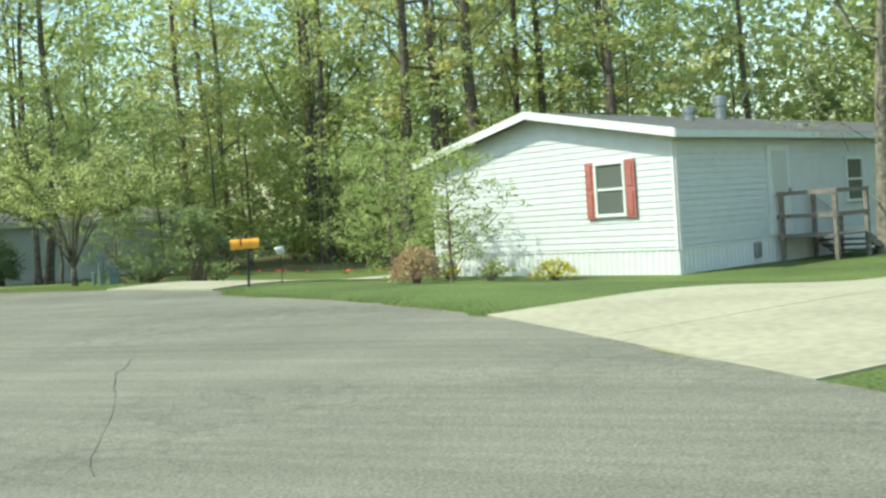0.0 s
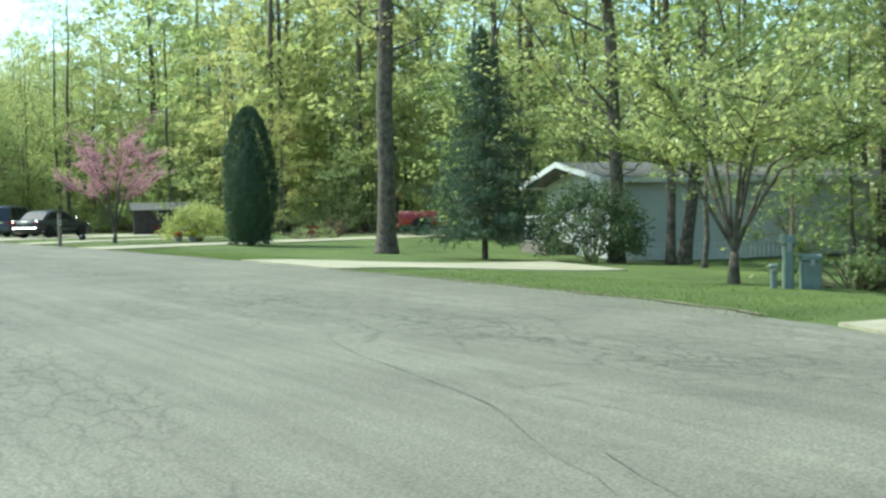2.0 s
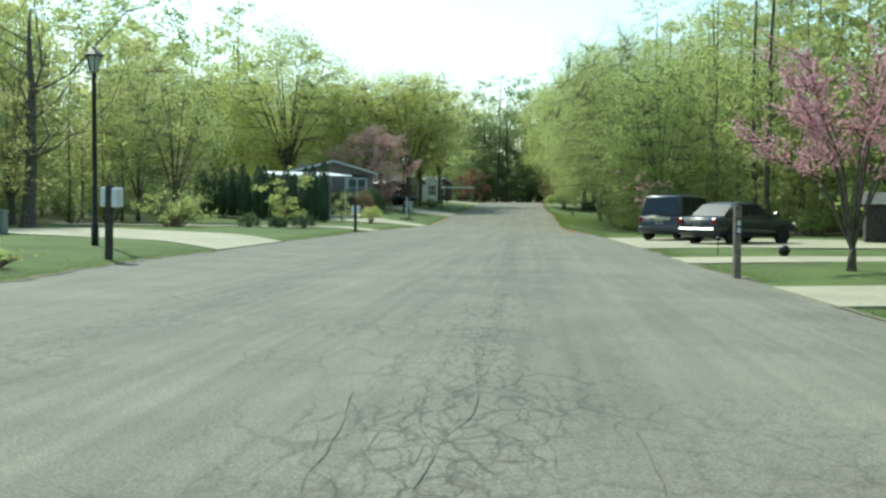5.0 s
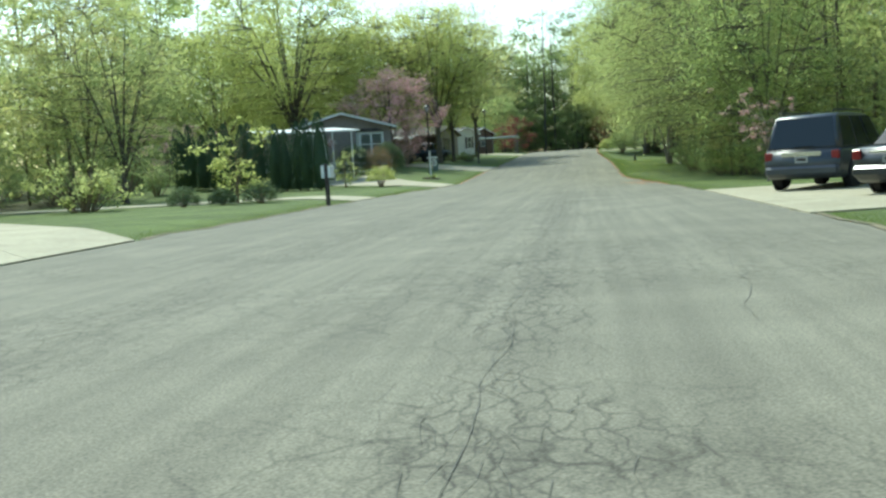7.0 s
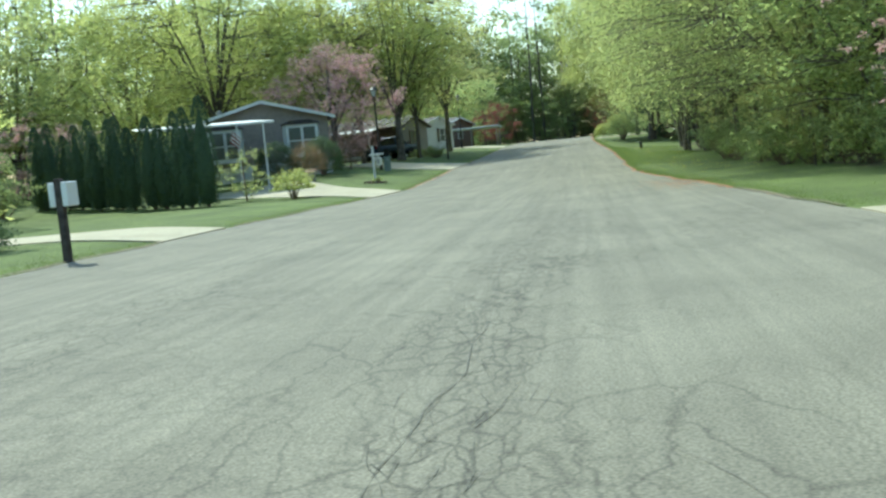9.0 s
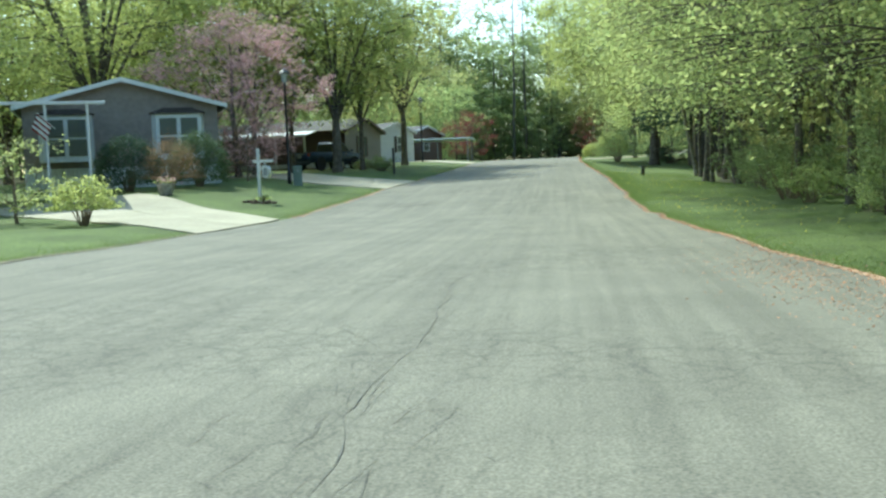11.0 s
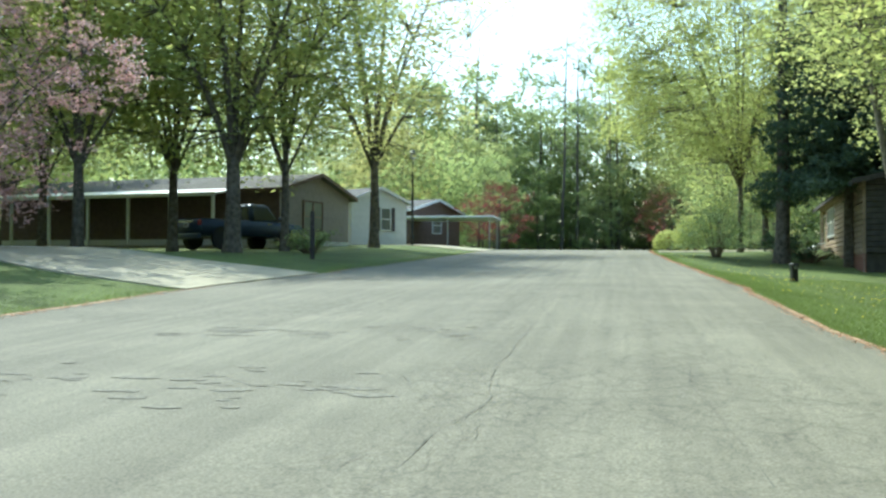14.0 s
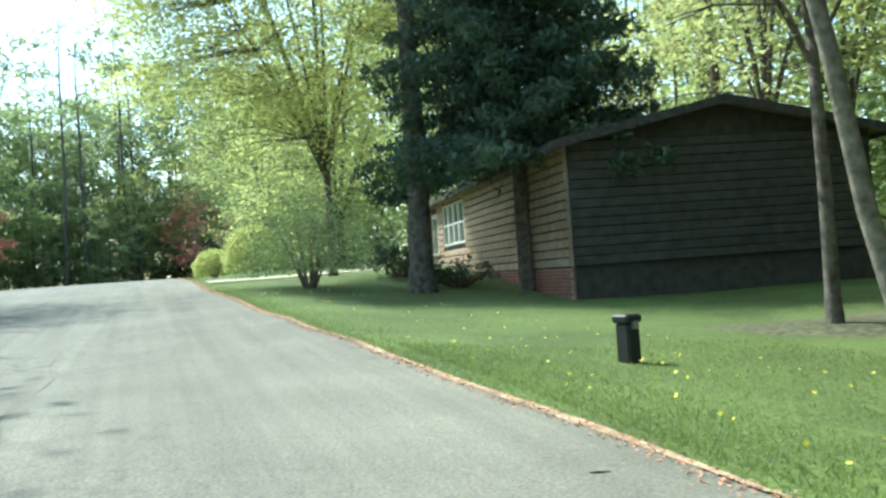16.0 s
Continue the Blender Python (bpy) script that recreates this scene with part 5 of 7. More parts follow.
spruce("dark green garden spruce with low sweeping branches", 115, 6.4, 2.4, on(25.8, 32.3), n=15000, base=0.1, size=0.14, droop=0.1, per=16)
mound("dark rounded evergreen shrub before the porch", 116, LEAF_SHADE, 2.0, 1.35, 11000, 0.085, on(27.0, 29.3), thin=0.03, rough=0.14)
shrub("white-flecked flowering shrub beside the driveway", 117, LEAF_UNDER, 2.3, 0.85, 2200, 0.11, 0.18, m=on(23.6, 17.4), stems=30)
shrub("loose bed of low garden plants", 118, LEAF_UNDER, 0.6, 1.3, 1200, 0.1, 0.15, m=on(23.4, 19.2), stems=40)
shrub("low garden plants in the lawn bed", 119, LEAF_GREEN, 0.5, 1.0, 900, 0.1, 0.15, m=on(25.4, 18.0), stems=30)
mound("rust-coloured rounded shrub on the lawn", 120, LEAF_ORANGE, 0.66, 0.44, 2400, 0.055, on(16.6, 7.5), thin=0.05)
mound("bright yellow-leaved low shrub by the skirting", 121, LEAF_GOLD, 0.42, 0.45, 800, 0.06, on(19.9, 5.9), thin=0.08)
shrub("bright yellow-leaved low shrub by the skirting", 122, LEAF_GOLD, 0.5, 0.35, 450, 0.08, 0.1, m=on(21.0, 8.6), stems=16)
shrub("low green tuft of garden leaves", 123, LEAF_GREEN, 0.4, 0.4, 350, 0.09, 0.1, m=on(20.6, 7.6), stems=14)
column("tall dense dark green columnar evergreen", 124, 4.95, 0.88, 26000, 0.09, on(23.9, 44.2), point=2.2)
mound("bright lime-green rounded shrub beside the evergreen", 125, LEAF_LIME, 1.6, 1.5, 8000, 0.085, on(24.95, 52.7), thin=0.06, rough=0.15)
def vase_tree(m, seed, H, R, leaf, n, size, name, label, category, crown, bark):
    """Several stems from a short trunk, wide upswept limbs lined with blossom or leaves."""
    rg = np.random.default_rng(seed)
    s, pts = Shape(), []
    s.tube([(0, 0, -0.2), (0, 0, 0.2), (0.02, 0, 0.5)], [0.12, 0.09, 0.065], 8)
    for k in range(11):
        az = k * 2.399 + rg.uniform(-0.3, 0.3)
        r = R * (0.25 + 0.75 * ((k + 1) / 11) ** 0.6)
        top = Vector((r * math.cos(az), r * math.sin(az), H * (1.02 - 0.42 * (r / R) ** 2) * rg.uniform(0.88, 1.04)))
        a = Vector((0, 0, rg.uniform(0.35, 0.6)))
        b = a.lerp(top, 0.4) + Vector((0, 0, 0.08 * H)) - Vector((top.x, top.y, 0)) * 0.12
        c = a.lerp(top, 0.72) + Vector((0, 0, 0.03 * H))
        s.tube([a, b, c, top], [0.034, 0.026, 0.016, 0.005], 6, False)
        for j in range(15):
            u = rg.uniform(0.3, 1.0)
            e = b.lerp(c, (u - 0.3) / 0.4) if u < 0.7 else c.lerp(top, (u - 0.7) / 0.3)
            out = Vector((math.cos(az + rg.normal(0, 1.1)), math.sin(az + rg.normal(0, 1.1)), rg.uniform(0.0, 0.9)))
            f = e + out.normalized() * rg.uniform(0.4, 1.15)
            s.tube([e, e.lerp(f, 0.5) + Vector((0, 0, -0.04)), f], [0.016, 0.011, 0.004], 3, False)
            for w in np.linspace(0.1, 1, 9):
                pts.append(tuple(e.lerp(f, w)))
        for w in np.linspace(0, 1, 12):
            pts.append(tuple(b.lerp(c, w)))
            pts.append(tuple(c.lerp(top, w)))
    t = thing(name, label, category, m)
    part("trunk", s, bark, t, smooth=True)
    p = np.array(pts)
    c = p[rg.integers(0, len(p), n)] + rg.normal(0, size * 0.85, (n, 3))
    part("crown", Shape().leaves(c, size, rg, 0.8, 0.0, 4, 0.3), leaf, t, crown)
    return t


vase_tree(on(21.3, 52.5), 126, 5.1, 2.35, BLOSSOM, 11000, 0.065, "redbud_tree", "magenta flowering redbud with several stems", "flowering tree", "magenta-pink blossom", BARK)
vase_tree(on(22.4, 20.7), 112, 4.4, 2.6, LEAF_SPRING, 8500, 0.085, "tree", "multi-stemmed spreading garden tree in young leaf", "tree", "", BARK)
tree("small pale pink flowering tree", 127, BLOSSOM_PALE, BARK_PALE, 2.9, 0.05, 0.42, 1.6, 18, 1700, 0.06, 0.1, m=on(21.0, 83.2), profile="vase", up=0.5, subs=6, name="flowering_tree", category="flowering tree", corners=4)
tree("small bare young tree with reddish twigs", 128, LEAF_RED, TWIG, 2.0, 0.03, 0.35, 0.8, 12, 250, 0.06, 0.1, m=on(30.2, 44.8), subs=3)
tree("thin leafy tree behind the parked car", 129, LEAF_GREEN, BARK, 4.4, 0.05, 0.25, 2.0, 16, 1700, 0.11, 0.3, m=on(26.6, 60.5), subs=4)
shrub("brown leafless rounded bush", 130, LEAF_RUST, 0.9, 0.9, 500, 0.05, 0.12, m=on(31.0, 51.6), stems=60)
shrub("low garden plants along the wood", 131, LEAF_UNDER, 0.5, 1.4, 900, 0.09, 0.15, m=on(29.0, 50.5), stems=40)

# roadside trees on the climb, leaning over the verge
for k, (x, y, H, R, base, leaf) in enumerate([(22.2, 89.5, 10, 3.4, 0.06, LEAF_GREEN), (22.0, 95.5, 12, 4.3, 0.12, LEAF_SPRING), (22.6, 101, 14, 4.9, 0.13, LEAF_GREEN), (22.0, 107, 13, 4.8, 0.14, LEAF_SPRING),
                                              (22.2, 113.5, 14, 5.0, 0.16, LEAF_GREEN), (22.4, 120, 14, 4.8, 0.17, LEAF_LIME), (22.8, 127, 15, 4.8, 0.22, LEAF_SPRING)]):
    broad("roadside maple with bright young leaves over the verge", 140 + k, leaf, BARK, H, 0.14, base, R, 46000 if k > 0 else 26000, 0.085 if k > 0 else 0.12, m=on(x, y), group="roadside maples", off=(-2.3 if k > 0 else -0.3, 0), clumps=380, limbs=11)
# trunks standing in the edge of the wood
slim = [tree("slim dark trunk at the wood's edge", 270 + k, (LEAF_SPRING, LEAF_LIME, LEAF_GREEN)[k % 3], BARK, 13 + k % 3, 0.1, 0.3, 2.9, 13, 2900, 0.13, 0.7, m=on(x, y), group="slim edge trees", profile="high", subs=3, flat=0.25, wander=0.02, lean=(lx, 0.0), share=40)
        for k, (x, y, lx) in enumerate([(23.8, 116.0, 0.02), (25.2, 117.4, -0.02), (26.6, 113.8, 0.0), (28.4, 118.6, 0.03), (29.4, 114.8, -0.01)])]
for k, (x, y, r, lx, ly) in enumerate([(21.6, 131.3, 0.09, 0.02, 0), (22.6, 131.7, 0.1, -0.03, 0.02), (22.4, 129.4, 0.12, 0.0, 0.01), (21.2, 126.7, 0.13, -0.02, 0), (21.3, 125.4, 0.08, 0.04, 0.0), (22.9, 126.1, 0.1, 0.0, 0.02), (21.9, 122.6, 0.12, -0.02, 0.0),
                                          (23.3, 129.9, 0.07, 0.03, 0), (24.6, 127.4, 0.08, 0, 0), (25.4, 124.2, 0.1, 0.02, 0), (24.2, 121.0, 0.09, -0.02, 0), (26.4, 129.2, 0.1, 0, 0.02), (27.4, 125.8, 0.08, 0, 0), (23.6, 117.6, 0.1, 0.02, 0), (25.8, 119.0, 0.08, 0, 0),
                                          (28.2, 121.6, 0.1, 0, 0), (29.4, 127.6, 0.09, 0.01, 0), (24.8, 114.2, 0.09, 0, 0), (27.2, 115.6, 0.1, 0, 0), (25.6, 132.4, 0.08, 0.02, 0), (27.8, 133.4, 0.1, -0.02, 0), (23.6, 134.0, 0.06, -0.05, 0), (30.4, 131.6, 0.1, 0, 0)]):
    copy_thing(slim[k % 5], on(x, y, k * 97.0) @ Matrix.Diagonal((10 * r, 10 * r, 0.92 + 0.05 * (k % 5), 1)))
broad("low-hanging maple before the dark gable", 280, LEAF_SPRING, BARK, 10.5, 0.1, 0.34, 3.6, 15000, 0.1, m=on(23.2, 136.0), limbs=7)
for k, (x, y, H) in enumerate([(25.6, 132.6, 15), (28.0, 136.6, 17), (30.0, 128.0, 17), (32.0, 139.0, 17)]):
    broad("tall maple at the wood's edge with low hanging leaves", 164 + k, (LEAF_SPRING, LEAF_LIME, LEAF_GREEN)[k % 3], BARK, H, 0.13, 0.24, 4.6, 16000, 0.14, m=on(x, y), group="wood edge maples")
tree("leaning pale-barked tree at the wood's edge", 150, LEAF_LIME, BARK_PALE, 15, 0.11, 0.35, 4.2, 18, 7920, 0.105, 0.4, m=on(21.6, 132.8), lean=(-0.16, 0.03), up=0.5)
tree("slim leaning tree at the wood's edge", 151, LEAF_SPRING, BARK, 13, 0.1, 0.4, 3.2, 16, 5280, 0.105, 0.4, m=on(22.6, 132.0), lean=(-0.1, 0.05))
tree("stout grey trunk at the wood's edge", 152, LEAF_LIME, BARK_PALE, 17, 0.17, 0.3, 4.6, 20, 8360, 0.105, 0.45, m=on(24.0, 131.4), lean=(-0.04, 0.0))
tree("large straight roadside tree with few low leaves", 153, LEAF_LIME, BARK, 19, 0.27, 0.3, 3.0, 10, 3000, 0.13, 0.6, m=on(20.75, 147.0), profile="high", up=0.7, subs=4, flat=0.28, wander=0.004)
broad("bright spreading maple whose crown hangs over the road", 163, LEAF_LIME, BARK, 15, 0.13, 0.2, 5.4, 76000, 0.12, m=on(20.1, 154.5), clumps=560, off=(-1.3, -3.0), limbs=13)
for k, (x, y, H) in enumerate([(31.5, 149.0, 17), (35.0, 143.0, 18), (28.5, 163.0, 16), (36.5, 152.0, 18)]):
    broad("tall leafy tree behind the log house", 290 + k, (LEAF_SPRING, LEAF_LIME)[k % 2], BARK, H, 0.18, 0.2, 5.6, 15000, 0.19, m=on(x, y), group="trees behind the log house", name="tree")
spruce("large dark spruce beside the log house", 154, 16.5, 4.3, on(23.0, 146.2), n=120000, base=0.2, size=0.19, droop=0.34, per=17)
mound("airy willow-leaved shrub on the verge", 155, LEAF_WILLOW, 2.3, 1.5, 5200, 0.085, on(18.6, 149.6), rough=0.2, thin=0.24, foot=0.14)
shrub("low evergreen shrubs before the log house", 156, LEAF_DARK, 0.9, 1.2, 1600, 0.1, 0.14, m=on(21.4, 151.6), stems=40)
shrub("low evergreen shrubs before the log house", 157, LEAF_DARK, 0.7, 1.0, 1200, 0.1, 0.14, m=on(21.9, 148.0), stems=40)
mound("clipped rounded green hedge mound", 158, LEAF_LIME, 1.2, 0.85, 6500, 0.065, on(17.5, 166.9), name="hedge", category="hedge", rough=0.03)
mound("clipped rounded green hedge mound", 159, LEAF_LIME, 2.0, 1.25, 9500, 0.075, on(18.9, 164.8), name="hedge", category="hedge", rough=0.04)
tree("pale reddish tree at the end of the road", 160, LEAF_RED, BARK, 6, 0.1, 0.2, 2.4, 18, 3960, 0.099, 0.35, m=on(18.6, 200))
broad("broad roadside tree beyond the hedges", 161, LEAF_LIME, BARK, 14, 0.2, 0.12, 5.0, 18000, 0.18, m=on(23.0, 168))
broad("broad roadside tree beyond the hedges", 162, LEAF_SPRING, BARK, 13, 0.2, 0.12, 4.6, 16000, 0.18, m=on(22.0, 186))

for k, (x, y, H, R) in enumerate([(-5.0, 196.0, 12, 4.6), (-1.0, 206.0, 13, 4.8), (3.0, 214.5, 12, 4.2), (-9.0, 210.0, 14, 5.2), (14.6, 218.5, 11, 4.2), (24.0, 207.0, 13, 4.8), (21.5, 216.5, 12, 4.4)]):
    broad("leafy tree closing the end of the road", 310 + k, (LEAF_YELLOW, LEAF_SPRING, LEAF_GREEN)[k % 3], BARK, H, 0.15, 0.1, R, 9000, 0.24, m=on(x, y), group="trees at the road's end", name="tree", clumps=120)

# ---- garden trees and shrubs, left-hand side ----
tree("tall dark spreading oak with few leaves", 170, LEAF_YELLOW, BARK, 15, 0.34, 0.3, 8.5, 13, 3800, 0.11, 0.5, m=on(-9.2, 78.5), profile="vase", up=0.8, subs=8, sides=6)
tree("yellow-green leafy tree beside the driveway", 171, LEAF_YELLOW, BARK, 6.5, 0.12, 0.14, 3.4, 22, 9240, 0.099, 0.4, m=on(-9.0, 71.5), up=0.4)
for k, (x, y, H, R, leaf) in enumerate([(-8.8, 97.5, 12, 4.2, LEAF_SPRING), (-13.5, 103.0, 14, 4.8, LEAF_YELLOW), (-13.0, 84.0, 12, 4.2, LEAF_SPRING), (-18.0, 93.0, 13, 4.6, LEAF_YELLOW)]):
    broad("leafy yellow-green tree at the lawn's edge", 172 + k, leaf, BARK, H, 0.15, 0.1, R, 16000, 0.14, m=on(x, y), group="lawn edge trees", name="tree", airy=0.3)
shrub("loose yellow-green shrub beyond the driveway", 175, LEAF_SPRING, 2.0, 1.9, 2600, 0.13, 0.25, m=on(-3.6, 83.0), stems=40)
broad("broad round-crowned maple behind the taupe house", 176, LEAF_LIME, BARK, 18.5, 0.36, 0.2, 8.0, 32000, 0.23, m=on(-10.2, 134.4), clumps=300, limbs=12)
for k, (x, y, H, R) in enumerate([(-20.0, 142.0, 15, 6.5), (-22.0, 128.0, 14, 6.0), (-17.0, 156.0, 16, 6.5)]):
    broad("broad round-crowned maple behind the houses", 240 + k, (LEAF_LIME, LEAF_SPRING, LEAF_LIME)[k], BARK, H, 0.3, 0.14, R, 20000, 0.24, m=on(x, y), group="maples behind the houses")
for k, (x, y, H, r, R, b) in enumerate([(1.6, 140.8, 15.5, 0.3, 6.2, 0.19), (2.6, 143.4, 15, 0.17, 5.2, 0.2), (-1.9, 143.6, 15, 0.2, 5.4, 0.19), (-2.6, 138.0, 14.5, 0.2, 5.6, 0.19), (-6.8, 142.8, 15, 0.18, 5.6, 0.16), (4.0, 151.5, 16, 0.23, 6.0, 0.22), (-13.0, 149.0, 16, 0.2, 5.8, 0.2)]):
    broad("tall maple shading the brown home", 180 + k, (LEAF_LIME, LEAF_LIME, LEAF_YELLOW)[k % 3], BARK, H, r, b, R, 20000 if k in (0, 3) else 17000, 0.2, m=on(x, y), group="maples by the brown home", clumps=240, airy=0.35, off=(-0.8, 0.4))
tree("pink flowering crab-apple beside the taupe house", 190, BLOSSOM_PALE, BARK, 7.4, 0.16, 0.1, 3.9, 36, 34000, 0.09, 0.42, m=on(-0.1, 127.2), up=0.9, subs=6, share=70, crown="pale pink blossom", name="flowering_tree", category="flowering tree")
tree("pale pink flowering tree behind the evergreens", 191, BLOSSOM_PALE, BARK, 4.4, 0.1, 0.14, 3.0, 22, 3600, 0.12, 0.26, m=on(-15.0, 118.5), up=0.6, name="flowering_tree", category="flowering tree")
tree("reddish-leaved small tree beside the carport", 192, LEAF_RED, BARK, 4.4, 0.1, 0.14, 2.4, 22, 3000, 0.13, 0.25, m=on(6.4, 178.5), up=0.6)
tree("reddish-leaved small tree beside the carport", 193, LEAF_RED, BARK, 4.0, 0.1, 0.14, 2.0, 20, 2400, 0.13, 0.25, m=on(4.6, 181.0), up=0.6)
tree("thin brown-twigged small tree by the lamp", 194, LEAF_RUST, TWIG, 2.6, 0.05, 0.15, 1.3, 22, 700, 0.07, 0.15, m=on(1.6, 123.2), profile="vase", subs=6)
tree("open young magnolia with large pale yellow leaves", 195, LEAF_LIME, TWIG, 3.1, 0.05, 0.12, 1.5, 20, 900, 0.16, 0.18, m=on(2.2, 83.4), profile="vase", up=0.8, subs=4)
for k, (x, y, H, r) in enumerate([(0.6, 82.2, 0.8, 0.7), (3.4, 82.4, 0.8, 0.8), (2.2, 81.8, 0.6, 0.6)]):
    mound("low grey-green garden shrub under the magnolia", 200 + k, LEAF_SHADE, H * 0.9, r * 0.8, 1800, 0.07, on(x, y), thin=0.1)
for k in range(15):
    u = k / 14
    rg_ = np.random.default_rng(300 + k)
    column("narrow dark evergreen in a close row", 300 + k, rg_.uniform(3.3, 4.5), rg_.uniform(0.42, 0.56), 3000, 0.11, on(-12.2 + 12.2 * u + rg_.normal(0, 0.15), 113.0 - 9.4 * u + rg_.normal(0, 0.15)), group="evergreen row", point=1.5)
mound("rounded bright yellow-green shrub on the lawn", 210, LEAF_LIME, 1.15, 0.85, 3400, 0.075, on(3.3, 104.6), thin=0.07, foot=0.3)
tree("small loose garden tree before the patio cover", 211, LEAF_SPRING, TWIG, 2.2, 0.05, 0.2, 1.3, 16, 1100, 0.1, 0.2, m=on(1.0, 105.6), up=0.5)
mound("dark evergreen shrub under the bay window", 212, LEAF_DARK, 2.1, 1.3, 11000, 0.075, on(-1.1, 117.3), rough=0.06)
mound("rounded brown twiggy shrub under the bay window", 213, LEAF_RUST, 1.95, 1.0, 5200, 0.05, on(0.65, 117.0), thin=0.1, rough=0.1, foot=0.2)
mound("golden-edged evergreen shrub by the house corner", 214, LEAF_SHADE, 2.1, 1.15, 9500, 0.075, on(1.0, 119.0), thin=0.03, rough=0.06)
shrub("low shrub under the maples", 215, LEAF_UNDER, 0.8, 1.2, 1300, 0.1, 0.15, m=on(4.2, 141.5), stems=40)
shrub("low shrub under the maples", 216, LEAF_UNDER, 0.7, 1.4, 1300, 0.1, 0.15, m=on(2.4, 146.0), stems=40)
shrub("yellow-flowering garden clump at the kerb", 217, LEAF_LIME, 0.3, 0.6, 500, 0.07, 0.08, m=on(5.6, 48.4), stems=40)


# ---- posts, boxes, lamps ----
def lamp_post(m, H=4.95):
    t = thing("street_lamp", "black lantern lamp on a tall slim post", "lamp", m, "lantern lamps")
    part("pole", Shape().lathe([(0.09, -0.2), (0.09, 0.5), (0.06, 0.56), (0.05, H - 0.75), (0.075, H - 0.73), (0.05, H - 0.66), (0.03, H - 0.6)], 12), BLACK_METAL, t, smooth=True)
    lan = part("lantern", Shape().lathe([(0.09, H - 0.62), (0.17, H - 0.24), (0.155, H - 0.24), (0.08, H - 0.6)], 6), LAMP_GLASS, t, "pale glass lantern")
    for k in range(6):
        a = k * math.pi / 3
        part("rib", Shape().tube([(0.095 * math.cos(a), 0.095 * math.sin(a), H - 0.63), (0.178 * math.cos(a), 0.178 * math.sin(a), H - 0.22)], 0.012, 5), BLACK_METAL, lan)
    part("cap", Shape().lathe([(0.25, H - 0.23), (0.25, H - 0.21), (0.09, H - 0.08), (0.05, H - 0.06), (0.04, H - 0.01), (0.015, H)], 12), BLACK_METAL, t)
    part("cross_arm", Shape().tube([(-0.16, 0, H - 0.8), (0.16, 0, H - 0.8)], 0.014, 6), BLACK_METAL, t)
    return t


lamp_a = lamp_post(on(4.0, 56.3))
copy_thing(lamp_a, on(3.3, 123.6, 30))
copy_thing(lamp_a, on(4.3, 158.5, 10))


def number_post(m, H, mat_, label, w=0.1, plate=True, lean=0.0, box=False):
    t = thing("marker_post", label, "post", m @ pose(0, 0, 0, lean, lean, 0))
    part("post", Shape().box(-w / 2, -w / 2, -0.2, w / 2, w / 2, H, c=0.012), mat_, t)
    if plate:
        p = part("plate", Shape().box(-0.055, -w / 2 - 0.012, H * 0.6, 0.055, -w / 2, H * 0.6 + 0.3), DARK_POST, t, "small dark plate with pale bars")
        for k in range(2):
            part("bar", Shape().box(-0.035, -w / 2 - 0.016, H * 0.6 + 0.04 + k * 0.13, 0.035, -w / 2 - 0.012, H * 0.6 + 0.13 + k * 0.13), WHITE_TRIM, p)
    if box:
        for x in (-w / 2 - 0.115, w / 2):
            part("paper_box", Shape().box(x, -0.06, H - 0.46, x + 0.115, 0.26, H - 0.06, c=0.015), WHITE_ROOF, t, "pale paper box")
    return t


number_post(on(6.2, 52.0, -5), 1.55, DARK_POST, "dark leaning wooden post with two pale paper boxes", 0.13, False, 2.5, True)
number_post(on(6.45, 80.1, -5), 1.37, DARK_POST, "dark wooden post with two pale boxes", 0.12, False, 0, True)
number_post(on(18.6, 50.2, 10), 1.32, GREY_WOOD, "weathered grey wooden post with a small plate", 0.12, True)
number_post(on(5.6, 137.2, 0), 1.45, DARK_POST, "dark wooden post at the driveway", 0.12, False, 0, False)


def mailbox(m):
    t = thing("mailbox", "orange mailbox on a thin dark leaning post", "mailbox", m)
    part("post", Shape().tube([(0, 0, -0.2), (0.03, 0, 0.4), (0.06, 0, 0.8)], 0.025, 8), BLACK_METAL, t)
    prof = [(-0.09, 0.0), (0.09, 0.0), (0.09, 0.1)] + [(0.09 * math.cos(a), 0.1 + 0.09 * math.sin(a)) for a in (0.5, 1.0, 1.57, 2.14, 2.64)] + [(-0.09, 0.1)]
    b = part("box", Shape().prism([(u, v + 0.8) for u, v in prof], -0.27, 0.27, 0), ORANGE, t, "orange painted box")
    part("door", Shape().prism([(u * 1.05, v * 1.04 + 0.795) for u, v in prof], -0.285, -0.27, 0), ORANGE, b)
    part("flag", Shape().box(-0.1, -0.105, 0.86, -0.07, -0.095, 1.02), TAIL_RED, b)
    return t


mailbox(on(16.8, 11.2, -55, -0.06))
t = thing("garden_ornament", "small white cone-shaped ornament on a stake", "ornament", on(17.9, 11.1, 0, -0.02))
part("stake", Shape().tube([(0, 0, -0.15), (0, 0, 0.68)], 0.008, 5), BLACK_METAL, t)
part("cone", Shape().tube([(-0.14, 0.02, 0.74), (0.02, 0, 0.69), (0.12, 0, 0.62)], [0.03, 0.1, 0.035], 10), WHITE_TRIM, t, "white cone", smooth=True)

t = thing("garden_ornament", "small white moulded lawn ornament", "ornament", on(24.2, 10.4))
part("body", Shape().lathe([(0.08, -0.02), (0.16, 0.06), (0.17, 0.16), (0.1, 0.27), (0.05, 0.36), (0.04, 0.46), (0.055, 0.5), (0.01, 0.55)], 14), WHITE_TRIM, t, smooth=True)


